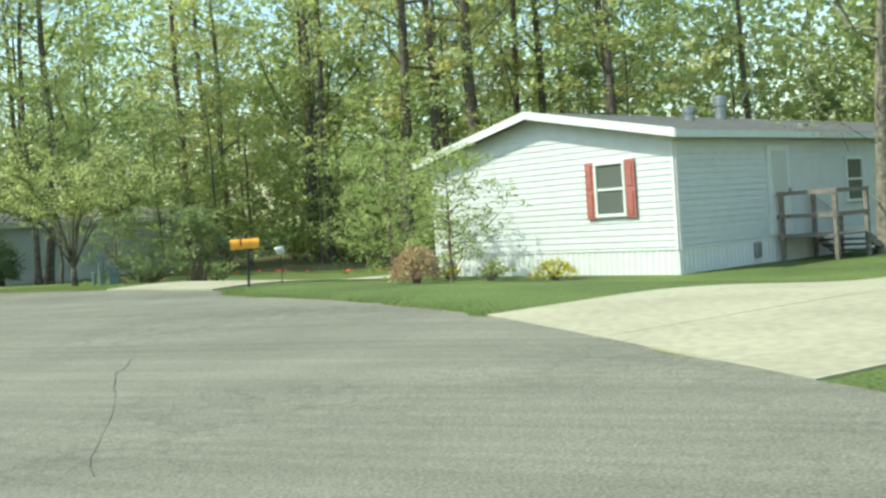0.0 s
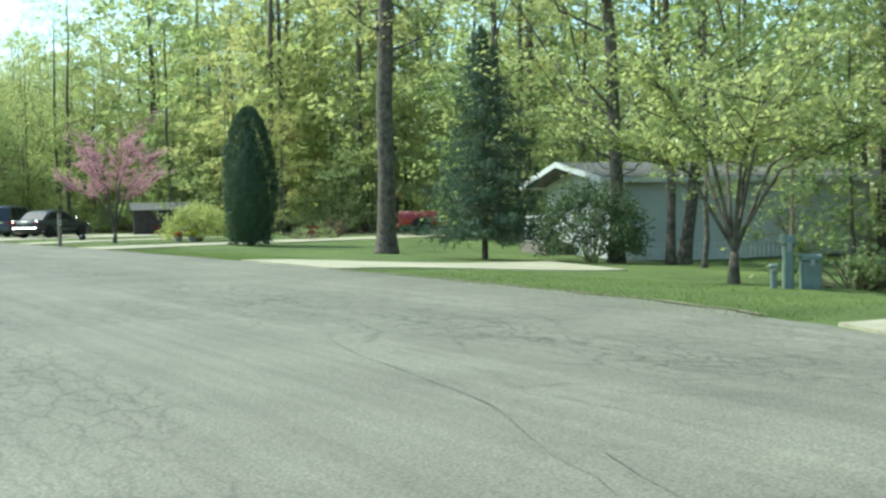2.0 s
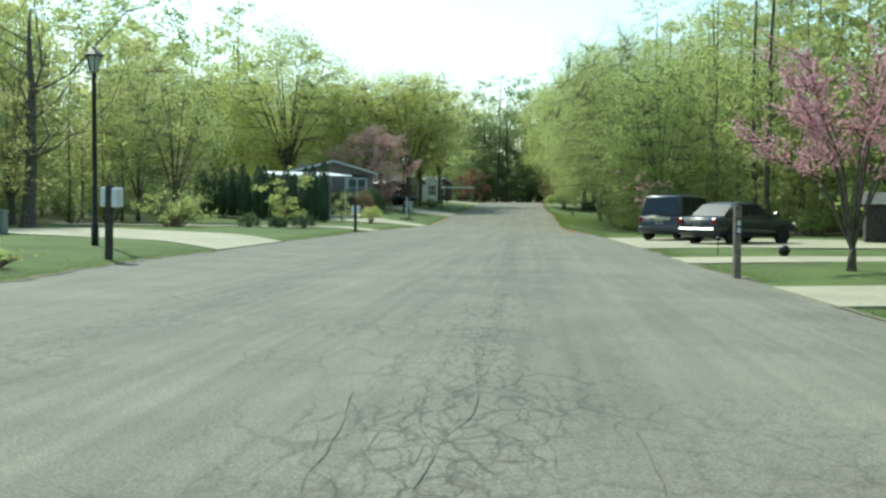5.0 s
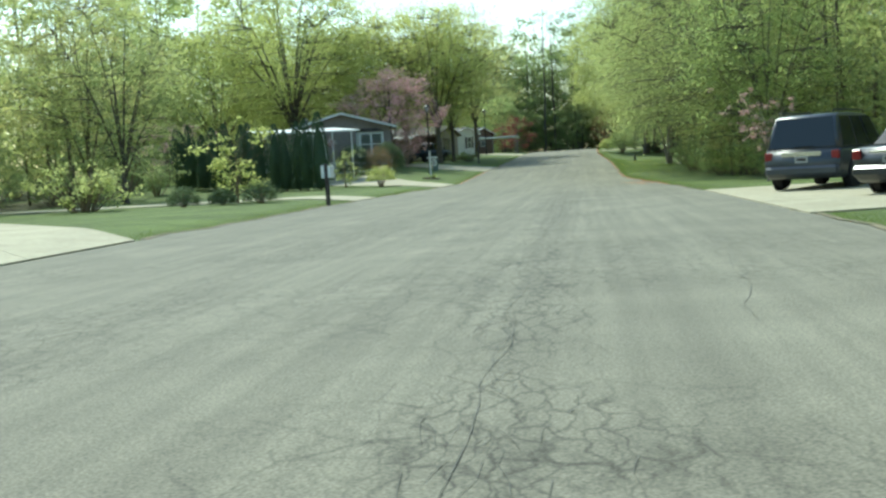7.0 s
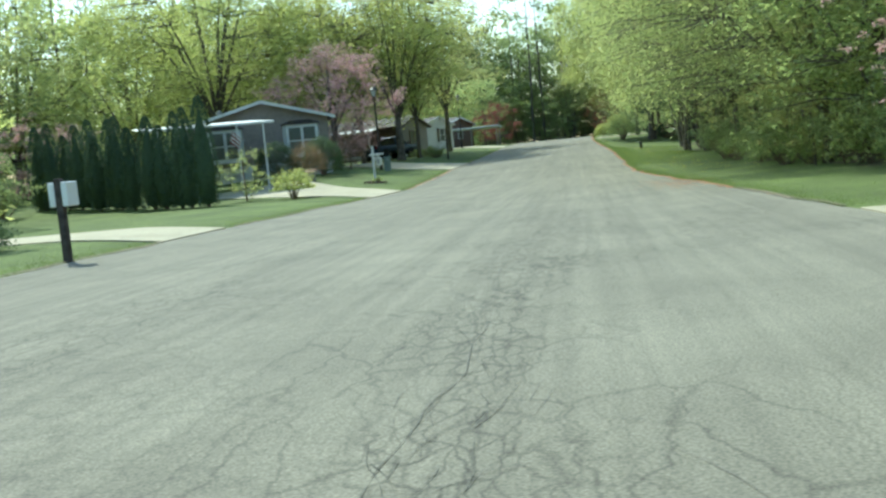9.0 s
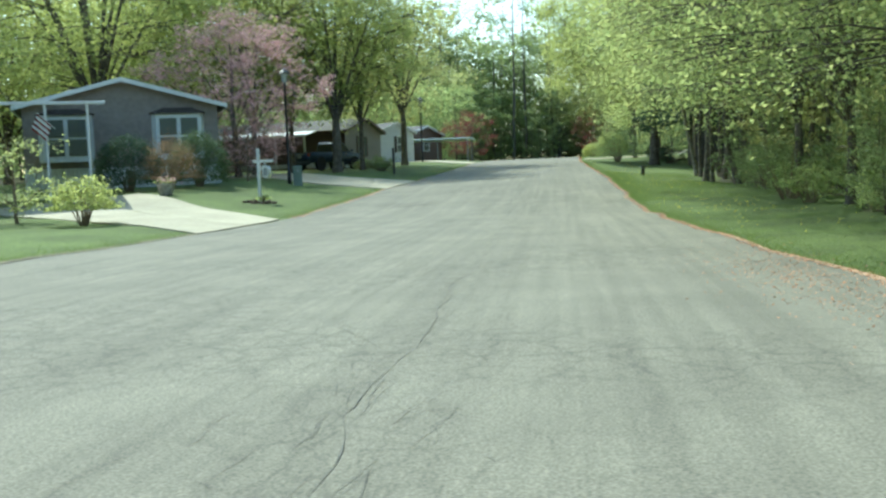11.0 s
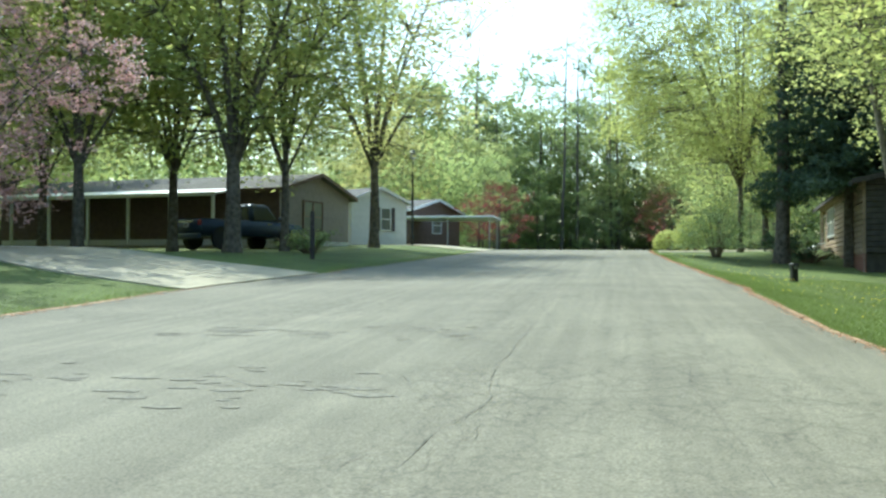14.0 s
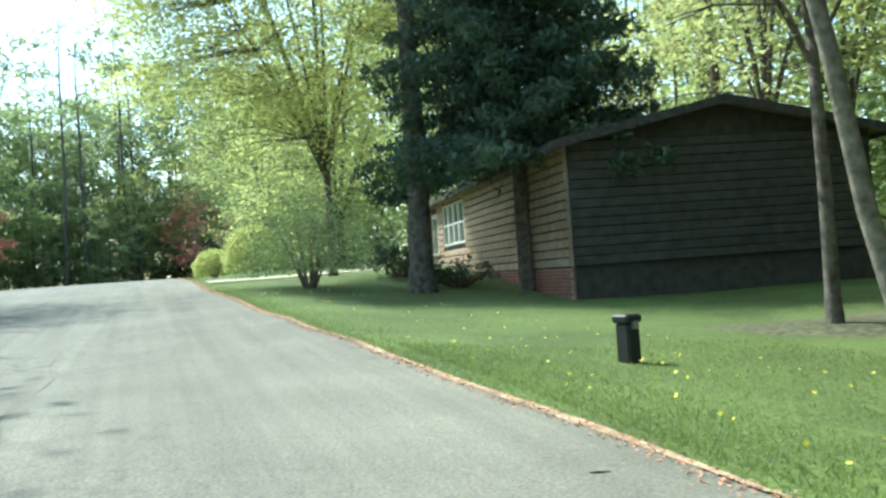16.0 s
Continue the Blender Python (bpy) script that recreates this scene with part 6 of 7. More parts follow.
def pedestal(m, w, d, H, name="utility_box", label="grey-green metal utility pedestal", mat_=None):
    t = thing(name, label, "utility box", m)
    part("body", Shape().box(-w / 2, -d / 2, -0.1, w / 2, d / 2, H * 0.82, c=0.02), mat_ or TEAL_BOX, t)
    part("lid", Shape().box(-w / 2 - 0.02, -d / 2 - 0.02, H * 0.82, w / 2 + 0.02, d / 2 + 0.02, H, c=0.02), mat_ or TEAL_BOX, t)
    part("hasp", Shape().box(-0.03, -d / 2 - 0.035, H * 0.7, 0.03, -d / 2, H * 0.86), GREY_METAL, t)
    return t


pedestal(on(21.75, 19.15, -40), 0.15, 0.15, 0.78)
pedestal(on(22.05, 19.0, -40), 0.27, 0.24, 0.52)
pedestal(on(21.5, 19.2, -40), 0.09, 0.09, 0.36, label="small pale utility stub")
pedestal(on(-3.9, 66.0, 10), 0.6, 0.6, 0.85, label="dark green utility cabinet on the grass")
pedestal(on(3.75, 123.3, 20), 0.36, 0.32, 0.85)
pedestal(on(19.0, 133.5, 10), 0.15, 0.2, 0.46, label="short black utility stub in the grass", mat_=BLACK_METAL)


def cross_post(m):
    t = thing("mailbox_post", "white cross-shaped mailbox post with a pale hanging box", "mailbox", m)
    part("post", Shape().box(-0.05, -0.05, -0.2, 0.05, 0.05, 1.84, c=0.012), WHITE_TRIM, t)
    part("arm", Shape().box(-0.2, -0.045, 1.36, 0.55, 0.045, 1.45, c=0.01), WHITE_TRIM, t)
    part("brace", Shape().tube([(0.05, 0, 1.12), (0.3, 0, 1.36)], 0.02, 5), WHITE_TRIM, t)
    oct_ = [(0.3 + 0.15 * math.cos(a + 0.3927) * 0.85, 1.04 + 0.22 * math.sin(a + 0.3927)) for a in [k * math.pi / 4 for k in range(8)]]
    b = part("box", Shape().prism(oct_, -0.12, 0.12, 1), WHITE_TRIM, t, "pale bluish octagonal mailbox")
    part("door_panel", Shape().prism([(0.3 + (u - 0.3) * 0.7, 1.02 + (v - 1.02) * 0.7) for u, v in oct_], -0.135, -0.12, 1), GREY_METAL, b)
    for x in (0.22, 0.38):
        part("hanger", Shape().tube([(x, 0, 1.22), (x, 0, 1.37)], 0.008, 5), GREY_METAL, t)
    return t


cross_post(on(4.65, 114.8, -8))
ring_ = thing("stone_ring", "low ring of dark stones and soil round the post", "stones", on(4.65, 114.8))
one = Shape().box(-0.09, -0.07, -0.06, 0.09, 0.07, 0.06, c=0.02).mesh("stone", MULCH)
for k in range(16):
    a, r = k * 2.4, 0.16 + 0.42 * (k / 16) ** 0.5
    part("stone", one, MULCH, ring_, at=pose(r * math.cos(a), r * math.sin(a), gz(4.65 + r * math.cos(a), 114.8 + r * math.sin(a)) - gz(4.65, 114.8), 0, 0, k * 50))
shrub("small tuft of garden leaves at the post", 220, LEAF_GREEN, 0.3, 0.3, 260, 0.07, 0.06, m=on(4.75, 114.7), stems=12)


def planter(m, flower, label, r=0.26, h=0.36, seed=1):
    t = thing("planter", label, "planter", m)
    part("pot", Shape().lathe([(r * 0.7, 0), (r, h * 0.85), (r * 1.08, h * 0.86), (r * 1.08, h), (r * 0.92, h), (r * 0.88, h * 0.8)], 16), STONE, t)
    rg = np.random.default_rng(seed)
    c = rg.normal(0, 1, (260, 3)) * (r * 0.6, r * 0.6, 0.06) + (0, 0, h + 0.08)
    part("plant", Shape().leaves(c[:140], 0.08, rg), LEAF_GREEN, t)["kind"] = "stuff"
    part("flowers", Shape().leaves(c[140:] + (0, 0, 0.05), 0.07, rg, 0.9), flower, t)["kind"] = "stuff"
    return t


planter(on(1.44, 114.5), BLOSSOM_PALE, "grey planter with pale flowers beside the driveway", 0.3, 0.4, 5)
planter(on(23.8, 51.9), RED_FLOWER, "pot of red flowers before the lime shrub", 0.16, 0.22, 6)
planter(on(24.3, 51.6), YELLOW_FLOWER, "pot of yellow flowers before the lime shrub", 0.16, 0.22, 7)


def whirligig(m, mat_, label, lean):
    t = thing("garden_ornament", label, "ornament", m)
    part("stake", Shape().tube([(0, 0, -0.1), (lean * 0.5, 0, 0.5)], 0.008, 5), BLACK_METAL, t)
    for k in range(5):
        a = k * 1.257
        part("vane", Shape().add([(lean * 0.5, 0, 0.5), (lean * 0.5 + 0.3 * math.cos(a), 0.04, 0.5 + 0.3 * math.sin(a)), (lean * 0.5 + 0.24 * math.cos(a + 0.5), -0.03, 0.5 + 0.24 * math.sin(a + 0.5))], [(0, 1, 2)]), mat_, t)
    return t


whirligig(on(24.4, 56.2), TAIL_RED, "red pinwheel ornament in the lawn", -0.3)
whirligig(on(25.2, 56.0), WHITE_TRIM, "white pinwheel ornament in the lawn", 0.2)
whirligig(on(28.6, 49.0), TAIL_RED, "small red garden ornament", 0.1)
for k, (x, y) in enumerate([(20.1, 60.4), (24.6, 49.4)]):
    t = thing("path_light", "small black path light on a stake", "lamp", on(x, y))
    part("stake", Shape().tube([(0, 0, -0.1), (0, 0, 0.42)], 0.012, 6), BLACK_METAL, t)
    part("head", Shape().lathe([(0.03, 0.4), (0.07, 0.42), (0.07, 0.47), (0.02, 0.52)], 10), BLACK_METAL, t)
solo("lawn_ball", Shape().lathe([(0.08, -0.02), (0.14, 0.05), (0.16, 0.13), (0.14, 0.21), (0.08, 0.27), (0.02, 0.28)], 16), BLACK_METAL, "dark round gazing ball on the lawn", "ornament", smooth=True, m=on(21.8, 60.0))
s = Shape()
t = thing("garden_shed", "low dark grey-green garden shed under the redbud", "shed", on(29.8, 73.0, -15))
part("wall", Shape().box(-1.7, -1.1, -0.1, 1.7, 1.1, 1.55), DARK_POST, t)
part("roof", Shape().prism([(-1.35, 1.52), (1.35, 1.52), (0, 2.0)], -1.9, 1.9, 0), SHINGLE, t)
part("door", Shape().box(-0.5, -1.13, 0, 0.5, -1.1, 1.4), DARK_POST, t)

# small flag on the patio cover
t = thing("flag", "small striped flag on a short stick", "flag", pose(-0.75, 111.3, 3.1, 0, 0, 20))
part("stick", Shape().tube([(0, 0, 0), (-0.5, -0.1, 0.5)], 0.012, 5), WHITE_TRIM, t)
for k in range(7):
    part("stripe", Shape().add([(-0.1 - 0.03 * k, -0.02, 0.08 - 0.07 * k + 0.04), (-0.5 - 0.03 * k, -0.1, 0.45 - 0.07 * k + 0.04), (-0.5 - 0.03 * k, -0.1, 0.38 - 0.07 * k + 0.04), (-0.1 - 0.03 * k, -0.02, 0.01 - 0.07 * k + 0.04)], [(0, 1, 2, 3)]), TAIL_RED if k % 2 == 0 else WHITE_TRIM, t)


# ---- vehicles ----
def vehicle(name, label, m, L, W, H, paint, kind):
    """Local +x is forward, wheels on z = 0."""
    t = thing(name, label, "car", m)
    hw = W / 2
    if kind == "suv":
        low = [(-0.47, 0.26), (-0.5, 0.36), (-0.505, 0.62), (-0.495, 0.98), (0.24, 0.98), (0.27, 0.95), (0.4, 0.9), (0.475, 0.82), (0.5, 0.62), (0.495, 0.34), (0.46, 0.26)]
        cab = [(-0.488, 0.97), (-0.47, 1.3), (-0.44, H - 0.1), (-0.4, H - 0.02), (-0.2, H), (0.02, H - 0.02), (0.11, H - 0.1), (0.27, 0.97)]
        wheels, wr = (-0.3, 0.31), 0.36
    elif kind == "sedan":
        low = [(-0.46, 0.22), (-0.495, 0.32), (-0.505, 0.6), (-0.49, 0.9), (-0.45, 0.96), (-0.34, 0.98), (0.2, 0.92), (0.38, 0.84), (0.46, 0.73), (0.5, 0.56), (0.495, 0.32), (0.46, 0.22)]
        cab = [(-0.39, 0.95), (-0.27, H - 0.12), (-0.2, H - 0.03), (-0.1, H), (0.0, H - 0.02), (0.07, H - 0.1), (0.24, 0.9)]
        wheels, wr = (-0.3, 0.31), 0.32
    else:
        low = [(-0.5, 0.5), (-0.5, 1.12), (-0.02, 1.14), (0.22, 1.14), (0.26, 1.12), (0.48, 1.02), (0.5, 0.8), (0.5, 0.5)]
        cab = [(-0.04, 1.12), (-0.025, H - 0.05), (0.0, H), (0.13, H), (0.16, H - 0.05), (0.26, 1.12)]
        wheels, wr = (-0.31, 0.31), 0.4

    def loft(profile, widths):
        """The side outline swept across, its flanks drawn in towards the top."""
        bm = bmesh.new()
        rows = []
        for f in (-1, -0.92, 0.92, 1):
            inset = 0.04 if abs(f) == 1 else 0.0
            row = []
            for (u, z) in profile:
                cx = sum(p[0] for p in profile) / len(profile)
                row.append(bm.verts.new(((u + (cx - u) * inset) * L, f * widths(z), z - (0.03 if abs(f) == 1 and z > 0.9 else 0))))
            rows.append(row)
        n = len(profile)
        for a, b in zip(rows[:-1], rows[1:]):
            for i in range(n):
                bm.faces.new((a[i], a[(i + 1) % n], b[(i + 1) % n], b[i]))
        bm.faces.new(rows[0][::-1])
        bm.faces.new(rows[-1])
        bmesh.ops.recalc_face_normals(bm, faces=bm.faces)
        bmesh.ops.bevel(bm, geom=[e for e in bm.edges if e.calc_face_angle(0) > 0.35], offset=0.06, segments=3, affect="EDGES", clamp_overlap=True)
        me = bpy.data.meshes.new("body")
        bm.to_mesh(me)
        bm.free()
        me.materials.append(paint)
        me.polygons.foreach_set("use_smooth", [True] * len(me.polygons))
        return me

    zc = cab[0][1]
    body = part("body", loft(low, lambda z: hw * (1.0 if z > 0.5 else 0.96)), paint, t)
    roof = part("cabin", loft(cab, lambda z: hw * (0.95 - 0.17 * (z - zc) / (H - zc))), paint, t)

    def side_w(z):
        return hw * (0.95 - 0.17 * (z - zc) / (H - zc)) + 0.008

    z0, z1 = zc + 0.05, H - 0.1
    back, front = cab[0], cab[-1]
    def xb(z):
        return (cab[0][0] + (cab[1][0] - cab[0][0]) * (z - cab[0][1]) / (cab[1][1] - cab[0][1])) * L
    def xf(z):
        return (cab[-1][0] + (cab[-2][0] - cab[-1][0]) * (z - cab[-1][1]) / (cab[-2][1] - cab[-1][1])) * L
    for sgn in (-1, 1):
        cuts = (0.06, 0.36, 0.64, 0.93) if kind == "suv" else (0.1, 0.5, 0.92)
        if kind == "pickup":
            cuts = (0.12, 0.9)
        for a, b in zip(cuts[:-1], cuts[1:]):
            q = []
            for u, z in ((a + 0.015, z0), (b - 0.015, z0), (b - 0.015, z1), (a + 0.015, z1)):
                q.append((xb(z) + (xf(z) - xb(z)) * u, sgn * side_w(z), z))
            q += [(x, y - sgn * 0.012, z) for x, y, z in q]
            part("side_window", Shape().add(q, [(0, 1, 2, 3), (7, 6, 5, 4), (0, 4, 5, 1), (1, 5, 6, 2), (2, 6, 7, 3), (3, 7, 4, 0)]), CAR_GLASS, t)
        part("mirror", Shape().box(xf(z0) - 0.12, sgn * hw - 0.02 if sgn > 0 else sgn * hw - 0.16, zc + 0.04, xf(z0) + 0.02, sgn * hw + 0.16 if sgn > 0 else sgn * hw + 0.02, zc + 0.2, c=0.03), paint, t)
        part("door_handle", Shape().box(xb(z0) + L * 0.16, sgn * (hw + 0.012) - 0.012, zc - 0.12, xb(z0) + L * 0.2, sgn * (hw + 0.012) + 0.012, zc - 0.08), CHROME, t)
        zt = zc - 0.12
        part("tail_lamp", Shape().box(-L / 2 - 0.012, sgn * hw * 0.85 - 0.1, zt - 0.13, -L / 2 + 0.06, sgn * hw * 0.85 + 0.1, zt + 0.08, c=0.02), TAIL_RED, t, "red tail lamp")
        part("headlight", Shape().box(L / 2 - 0.1, sgn * hw * 0.74 - 0.16, 0.6, L / 2 + 0.006, sgn * hw * 0.74 + 0.16, 0.74, c=0.02), LAMP_GLASS, t)
        for u in wheels:
            c = (u * L, sgn * (hw - 0.11), wr)
            ty = Shape()
            prof = [(wr * 0.66, -0.11), (wr * 0.95, -0.11), (wr, -0.08), (wr, 0.08), (wr * 0.95, 0.11), (wr * 0.66, 0.11)]
            ty.lathe(prof, 22)
            turn = Matrix.Translation(c) @ pose(0, 0, 0, 90, 0, 0)
            wheel = part("wheel", ty, RUBBER, t, at=turn, smooth=False)
            part("rim", Shape().lathe([(wr * 0.67, -0.095), (wr * 0.6, -0.1), (wr * 0.5, -0.06), (wr * 0.14, -0.075), (wr * 0.14, 0.075), (wr * 0.5, 0.06), (wr * 0.6, 0.1), (wr * 0.67, 0.095)], 18), GREY_METAL, wheel)
            part("wheel_arch", Shape().lathe([(wr * 1.14, -0.03), (wr * 1.14, 0.03), (wr * 1.0, 0.03)], 20), RUBBER, t, at=Matrix.Translation((u * L, sgn * (hw - 0.015), wr)) @ pose(0, 0, 0, 90, 0, 0))
    # rear and front glass lie on the cabin ends
    for xs, nm in ((xb, "rear_window"), (xf, "windscreen")):
        out = -0.012 if nm == "rear_window" else 0.012
        q = [(xs(z) + out, s_ * (side_w(z) - 0.1), z) for z, s_ in ((z0, -1), (z0, 1), (z1, 1), (z1, -1))]
        q += [(x - out, y, z) for x, y, z in q]
        part(nm, Shape().add(q, [(0, 1, 2, 3), (7, 6, 5, 4), (0, 4, 5, 1), (1, 5, 6, 2), (2, 6, 7, 3), (3, 7, 4, 0)]), CAR_GLASS, t)
    part("bumper", Shape().box(-L / 2 - 0.09, -hw * 0.94, 0.34, -L / 2 + 0.1, hw * 0.94, 0.58, c=0.06), paint, t)
    part("bumper", Shape().box(L / 2 - 0.1, -hw * 0.94, 0.34, L / 2 + 0.07, hw * 0.94, 0.56, c=0.04), paint, t)
    pl = part("number_plate", Shape().box(-L / 2 - 0.022, -0.16, zc - 0.32, -L / 2, 0.16, zc - 0.16), GREY_METAL, t)
    part("bar", Shape().box(-L / 2 - 0.026, -0.11, zc - 0.27, -L / 2 - 0.022, 0.11, zc - 0.21), DARK_POST, pl)
    part("chrome_strip", Shape().box(-L / 2 - 0.025, -hw * 0.5, zc - (0.16 if kind == "suv" else 0.12), -L / 2, hw * 0.5, zc - (0.05 if kind == "suv" else 0.08)), CHROME, t)
    if kind == "suv":
        for sgn in (-1, 1):
            part("roof_rail", Shape().tube([(-0.42 * L, sgn * hw * 0.68, H + 0.01), (-0.4 * L, sgn * hw * 0.68, H + 0.06), (0.04 * L, sgn * hw * 0.68, H + 0.06), (0.06 * L, sgn * hw * 0.68, H)], 0.018, 6), BLACK_METAL, t)
        part("wiper", Shape().box(-0.49 * L - 0.04, -0.3, zc + 0.06, -0.49 * L, 0.2, zc + 0.08), BLACK_METAL, t)
    if kind == "pickup":
        part("bed_floor", Shape().box(-0.48 * L, -hw * 0.85, 1.12, -0.05 * L, hw * 0.85, 1.155), BLACK_METAL, t)
    return t


vehicle("suv", "dark slate sport utility vehicle parked on the pad", on(21.3, 75.2, 58, 0.036), 4.7, 1.92, 1.84, PAINT_GREY, "suv")
vehicle("sedan", "dark four-door sedan parked on the pad", on(22.6, 70.2, 40, 0.036), 4.6, 1.82, 1.52, PAINT_DARK, "sedan")
vehicle("pickup_truck", "red pickup truck parked beyond the spruce", on(36.8, 50.2, -30, 0.036), 5.4, 1.9, 1.8, PAINT_RED, "pickup")
vehicle("pickup_truck", "dark blue pickup truck under the maples", on(-0.3, 146.4, 60), 5.2, 1.9, 1.8, PAINT_BLUE, "pickup")

# ---- road wear ----
s = Shape()
seams = [[(14.75, 24), (14.6, 34), (14.4, 48), (14.1, 66), (13.95, 86), (13.8, 104), (13.85, 116), (13.8, 135), (13.6, 160)],
         [(11.8, 27.5), (11.0, 38), (10.7, 55), (10.5, 72), (10.4, 84)], [(13.5, 17.3), (12.8, 14), (12.3, 12.6), (11.6, 11.4), (11.2, 10.7)], [(12.6, 12.9), (12.2, 11.7), (11.6, 10.6)],
         [(9.4, 9.1), (8.2, 7.1), (7.0, 5.9), (5.1, 4.4), (3.4, 3.1)], [(10.3, 15.8), (9.95, 13.9), (9.3, 12.3)], [(12.9, 32), (12.75, 28.8)], [(12.5, 55.5), (12.4, 58.5)],
         [(10.0, 118.0), (12.0, 117.6), (13.8, 118.6)], [(9.4, 115.4), (11.0, 115.3), (12.4, 114.2)], [(13.2, 27.0), (14.2, 33), (13.9, 38)], [(15.3, 33), (15.5, 37)], [(15.4, 94.5), (15.2, 97.2)],
         [(15.9, 54), (16.4, 60), (16.2, 66)], [(15.6, 108), (15.3, 116)]]
for k, pts in enumerate(seams):
    r = ribbon(pts, 0.0085, wander=0.03)
    s.add(r.v, r.f)
rg = np.random.default_rng(77)
def seam_x(y):
    return float(np.interp(y, [24, 34, 48, 66, 86, 104, 135, 160], [14.75, 14.6, 14.4, 14.1, 13.95, 13.8, 13.8, 13.6]))


for k in range(1700):
    y = rg.uniform(24, 124)
    kind = rg.uniform()
    x = seam_x(y) + rg.normal(0, 0.26) if kind < 0.9 else (rg.normal(9.6, 0.8) + 0.03 * (y - 40) if kind < 0.96 else rg.normal(15.2, 1.1))
    along = rg.uniform() < 0.68
    a = 1.57 + rg.normal(0, 0.12) if along else rg.normal(0, 0.3)
    pts = [(x, y)]
    for _ in range(int(rg.integers(2, 5))):
        a += rg.normal(0, 0.22 if along else 0.4) * (-1 if len(pts) % 2 else 1)
        q = 0.2 if along else 0.09
        pts.append((pts[-1][0] + q * math.cos(a), pts[-1][1] + q * math.sin(a)))
    r = ribbon(pts, 0.0045, wander=0.004)
    s.add(r.v, r.f)
solo("road_cracks", s, CRACK, "dark branching cracks in the worn asphalt", "cracks", "stuff")
s = Shape()
for k in range(150):
    x0, y0, x1, y1 = ((9.4, 113.4, 13.2, 115.4), (10.0, 117.0, 13.4, 118.6), (16.4, 126.4, 17.0, 129.0))[k % 3]
    x, y = rg.uniform(x0, x1), rg.normal((y0 + y1) / 2, (y1 - y0) / 5)
    n, r = int(rg.integers(5, 9)), rg.uniform(0.03, 0.13) * (0.35 if k % 3 == 2 else 1)
    ring = []
    for q in range(n):
        w = 2 * math.pi * q / n
        px, py = x + 1.7 * r * rg.uniform(0.5, 1.1) * math.cos(w), y + 0.7 * r * rg.uniform(0.5, 1.1) * math.sin(w)
        ring.append((px, py, road_z(px, py) + 0.004 + 0.00001 * k))
    s.add(ring, [tuple(range(n))])
solo("asphalt_patch", s, PATCH, "darker rough asphalt where the surface has broken up", "patch", "stuff")

# ---- verge: litter, soil, grass, dandelions ----
soil, dirt, flakes, blades, flowers = Shape(), Shape(), [], [], []
for side, out, E in ((0, -1, LEFT), (1, 1, RIGHT)):
    for i in range(len(E) - 1):
        (x0, y0), (x1, y1) = E[i], E[i + 1]
        d = np.array([x1 - x0, y1 - y0])
        L = np.linalg.norm(d)
        if L < 1e-6 or y0 > 205 or x0 < -10:
            continue
        nrm = np.array([-d[1], d[0]]) / L * (1 if side == 0 else -1)
        drive = any(a < y0 < b for a, b in ((((57.2, 65.4), (83.4, 87.4), (102.2, 109), (123.8, 131.2), (156.5, 163.5)) if side == 0 else ((27, 32.8), (44.4, 48.2), (55, 58.4), (64.6, 78.4))))) or (side == 1 and (-2.8 < y0 < 3.6 or 11.2 < y0 < 15.4))
        orange = (side == 1 and y0 > 86) or (side == 0 and 103 < y0 < 132)
        w0, w1 = (rng.uniform(-0.04, 0.06) for _ in range(2))
        if drive:
            continue
        n = int(L * (190 if orange else 10))
        u = rng.uniform(0, 1, n)
        off = np.abs(rng.normal(0, 0.045, n)) * rng.choice([1, -1.3], n) - 0.02
        if orange and side == 0:
            off *= 2.2
        px = x0 + d[0] * u + nrm[0] * off
        py = y0 + d[1] * u + nrm[1] * off
        flakes.append(np.stack([px, py, land(px, py) + 0.02], 1))
        if not orange:
            w0, w1 = 0.0, 0.0
        q = [(x0 - nrm[0] * w0, y0 - nrm[1] * w0), (x1 - nrm[0] * w1, y1 - nrm[1] * w1), (x1 + nrm[0] * 0.05, y1 + nrm[1] * 0.05), (x0 + nrm[0] * 0.05, y0 + nrm[1] * 0.05)]
        if not orange and not (side == 1 and y0 < 16):
            v0, v1 = rng.uniform(-0.05, 0.07, 2)
            e = [(x0 - nrm[0] * v0, y0 - nrm[1] * v0), (x1 - nrm[0] * v1, y1 - nrm[1] * v1), (x1 + nrm[0] * 0.09, y1 + nrm[1] * 0.09), (x0 + nrm[0] * 0.09, y0 + nrm[1] * 0.09)]
            dirt.add([(a, b, gz(a, b) + 0.026) for a, b in e], [(0, 1, 2, 3) if side else (3, 2, 1, 0)])
        if orange:
            soil.add([(a, b, gz(a, b) + 0.0175) for a, b in q], [(0, 1, 2, 3) if side else (3, 2, 1, 0)])
        n = int(L * (420 if -5 < y0 < 150 else 100))
        u, off = rng.uniform(0, 1, n), 0.02 + rng.exponential(0.28, n)
        px = x0 + d[0] * u + nrm[0] * off
        py = y0 + d[1] * u + nrm[1] * off
        blades.append(np.stack([px, py, land(px, py)], 1))
        if side == 1 and (y0 > 96 or y0 < 12):
            n = int(L * (14 if 104 < y0 < 134 else 5 if y0 > 96 else 2))
            u, off = rng.uniform(0, 1, n), rng.uniform(0.3, 3.2, n)
            px = x0 + d[0] * u + nrm[0] * off
            py = y0 + d[1] * u + nrm[1] * off
            flowers.append(np.stack([px, py, land(px, py) + 0.1], 1))
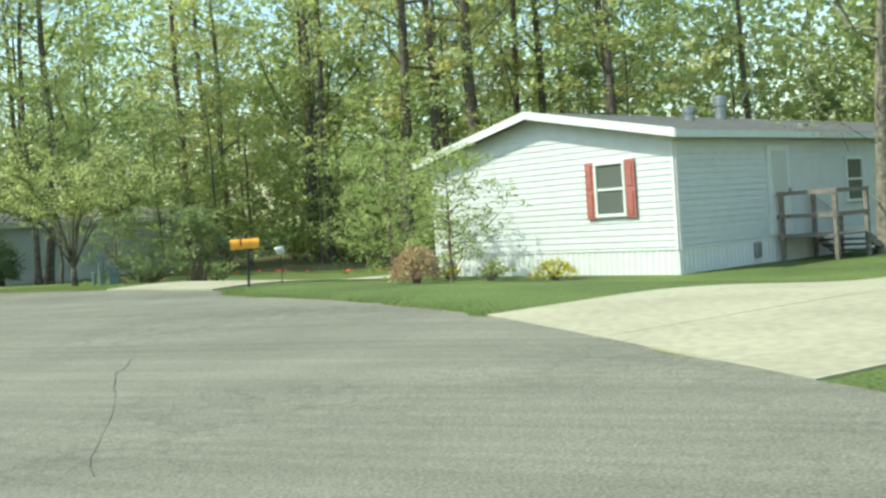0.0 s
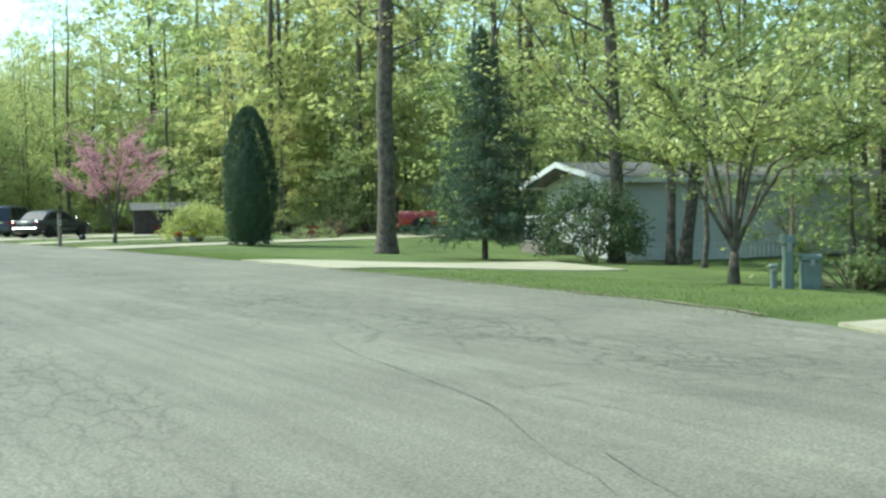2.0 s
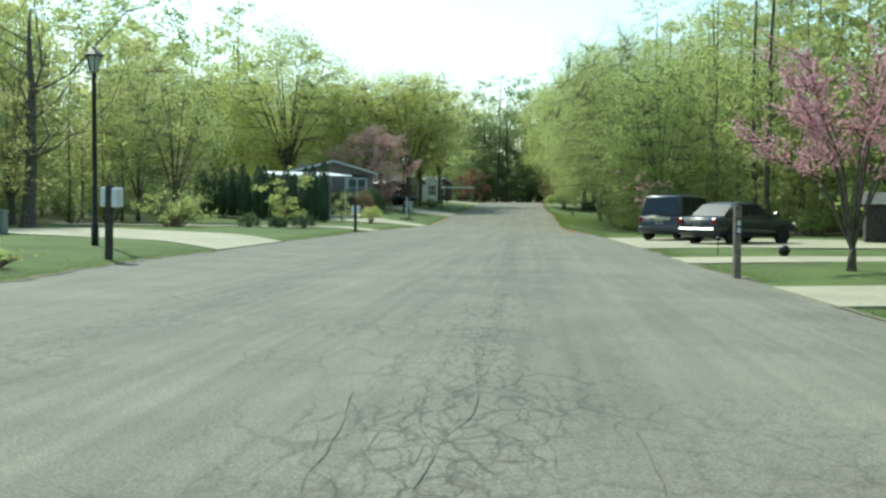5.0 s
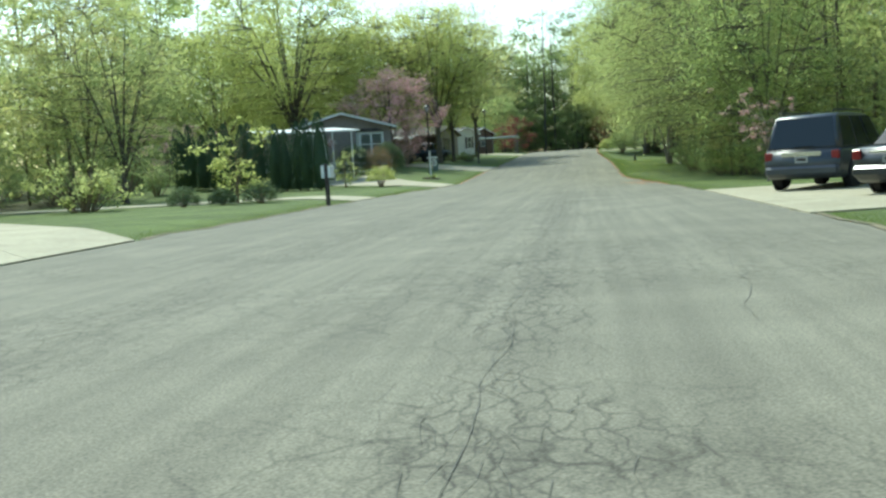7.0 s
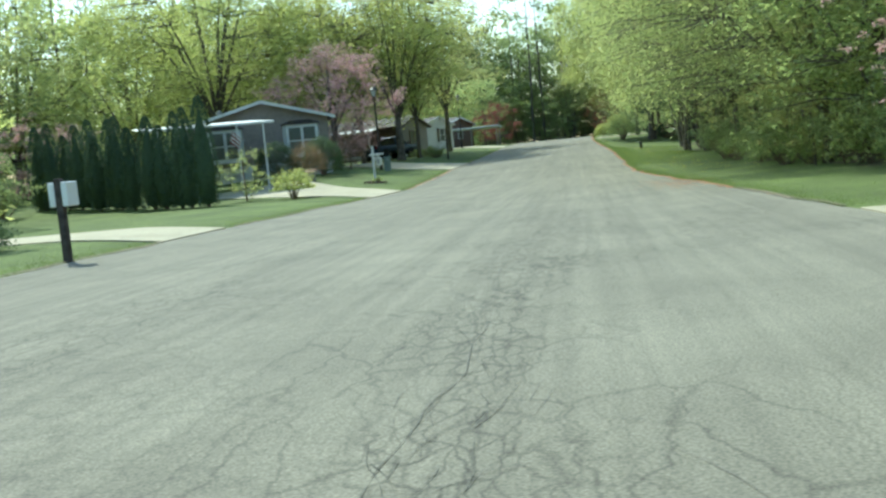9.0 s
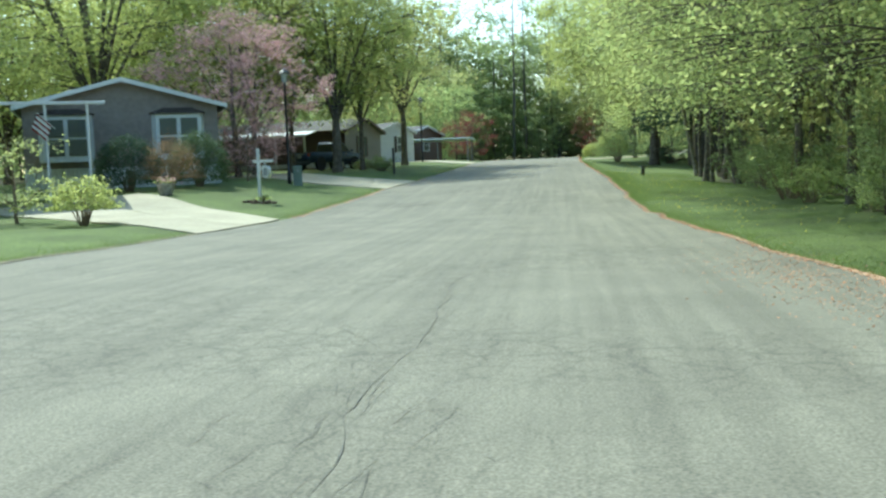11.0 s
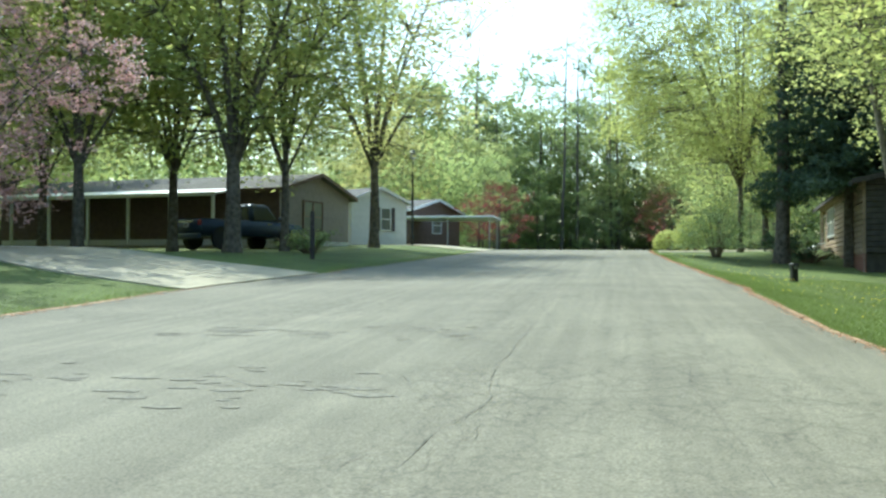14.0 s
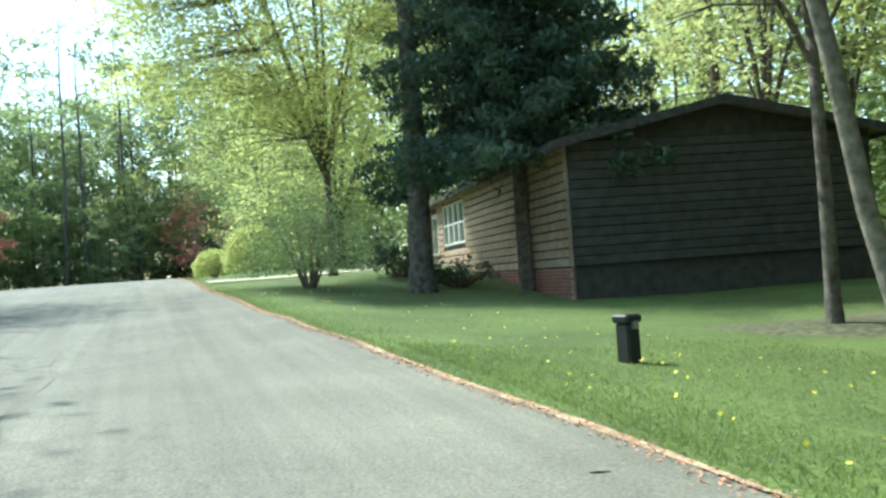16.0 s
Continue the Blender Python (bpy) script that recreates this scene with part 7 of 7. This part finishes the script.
solo("edge_dirt", dirt, EDGE_DIRT, "ragged brown dirt and thatch along the asphalt edge", "soil", "stuff")
solo("edge_soil", soil, SOIL, "strip of bare soil along the asphalt edge", "soil", "stuff")
fl = np.concatenate(flakes + [np.stack([rng.normal(17.2, 0.4, 1800), rng.normal(91.0, 1.8, 1800), np.full(1800, 0.038)], 1)])
solo("dry_litter", Shape().leaves(fl, 0.022, rng, 0.7, 0.0, 3, 2.5), LITTER, "orange-brown dry blossom and leaf litter along the road edge", "litter", "stuff")
for x0, x1, y0, y1, k in ((17.15, 21.5, 113, 135, 60000), (17.3, 21.5, 16, 27, 16000), (18.9, 21.5, 33, 44, 14000)):
    px, py = x0 + (x1 - x0) * rng.uniform(0, 1, k) ** 1.5, rng.uniform(y0, y1, k)
    blades.append(np.stack([px, py, land(px, py)], 1))
bl = np.concatenate(blades)
n = len(bl)
a, h, ln = rng.uniform(0, 6.28, n), rng.uniform(0.015, 0.045, n), rng.normal(0, 0.02, (n, 2))
w_ = 0.0045
tri = np.stack([bl + np.stack([np.cos(a) * w_, np.sin(a) * w_, np.zeros(n)], 1), bl - np.stack([np.cos(a) * w_, np.sin(a) * w_, np.zeros(n)], 1), bl + np.stack([ln[:, 0], ln[:, 1], h], 1)], 1).reshape(-1, 3)
s = Shape()
s.v, s.f = tri.tolist(), [(3 * i, 3 * i + 1, 3 * i + 2) for i in range(n)]
solo("verge_grass", s, BLADE, "short uneven grass blades along the verge", "grass", "stuff")
fw = np.concatenate(flowers + [np.stack([rng.normal(5.4, 0.5, 60), rng.normal(48.3, 0.7, 60), np.full(60, 0.4)], 1)])
solo("dandelions", Shape().leaves(fw, 0.032, rng, 1.0, 1.5), YELLOW_FLOWER, "scattered yellow dandelions in the grass", "flowers", "stuff")
tul = np.stack([rng.uniform(16.4, 26, 40), rng.uniform(8.5, 13.0, 40), np.zeros(40)], 1)
tul[:, 2] = land(tul[:, 0], tul[:, 1]) + 0.25
solo("tulips", Shape().leaves(tul, 0.07, rng, 0.8, 1.0), RED_FLOWER, "few red tulips in the lawn beds", "flowers", "stuff")
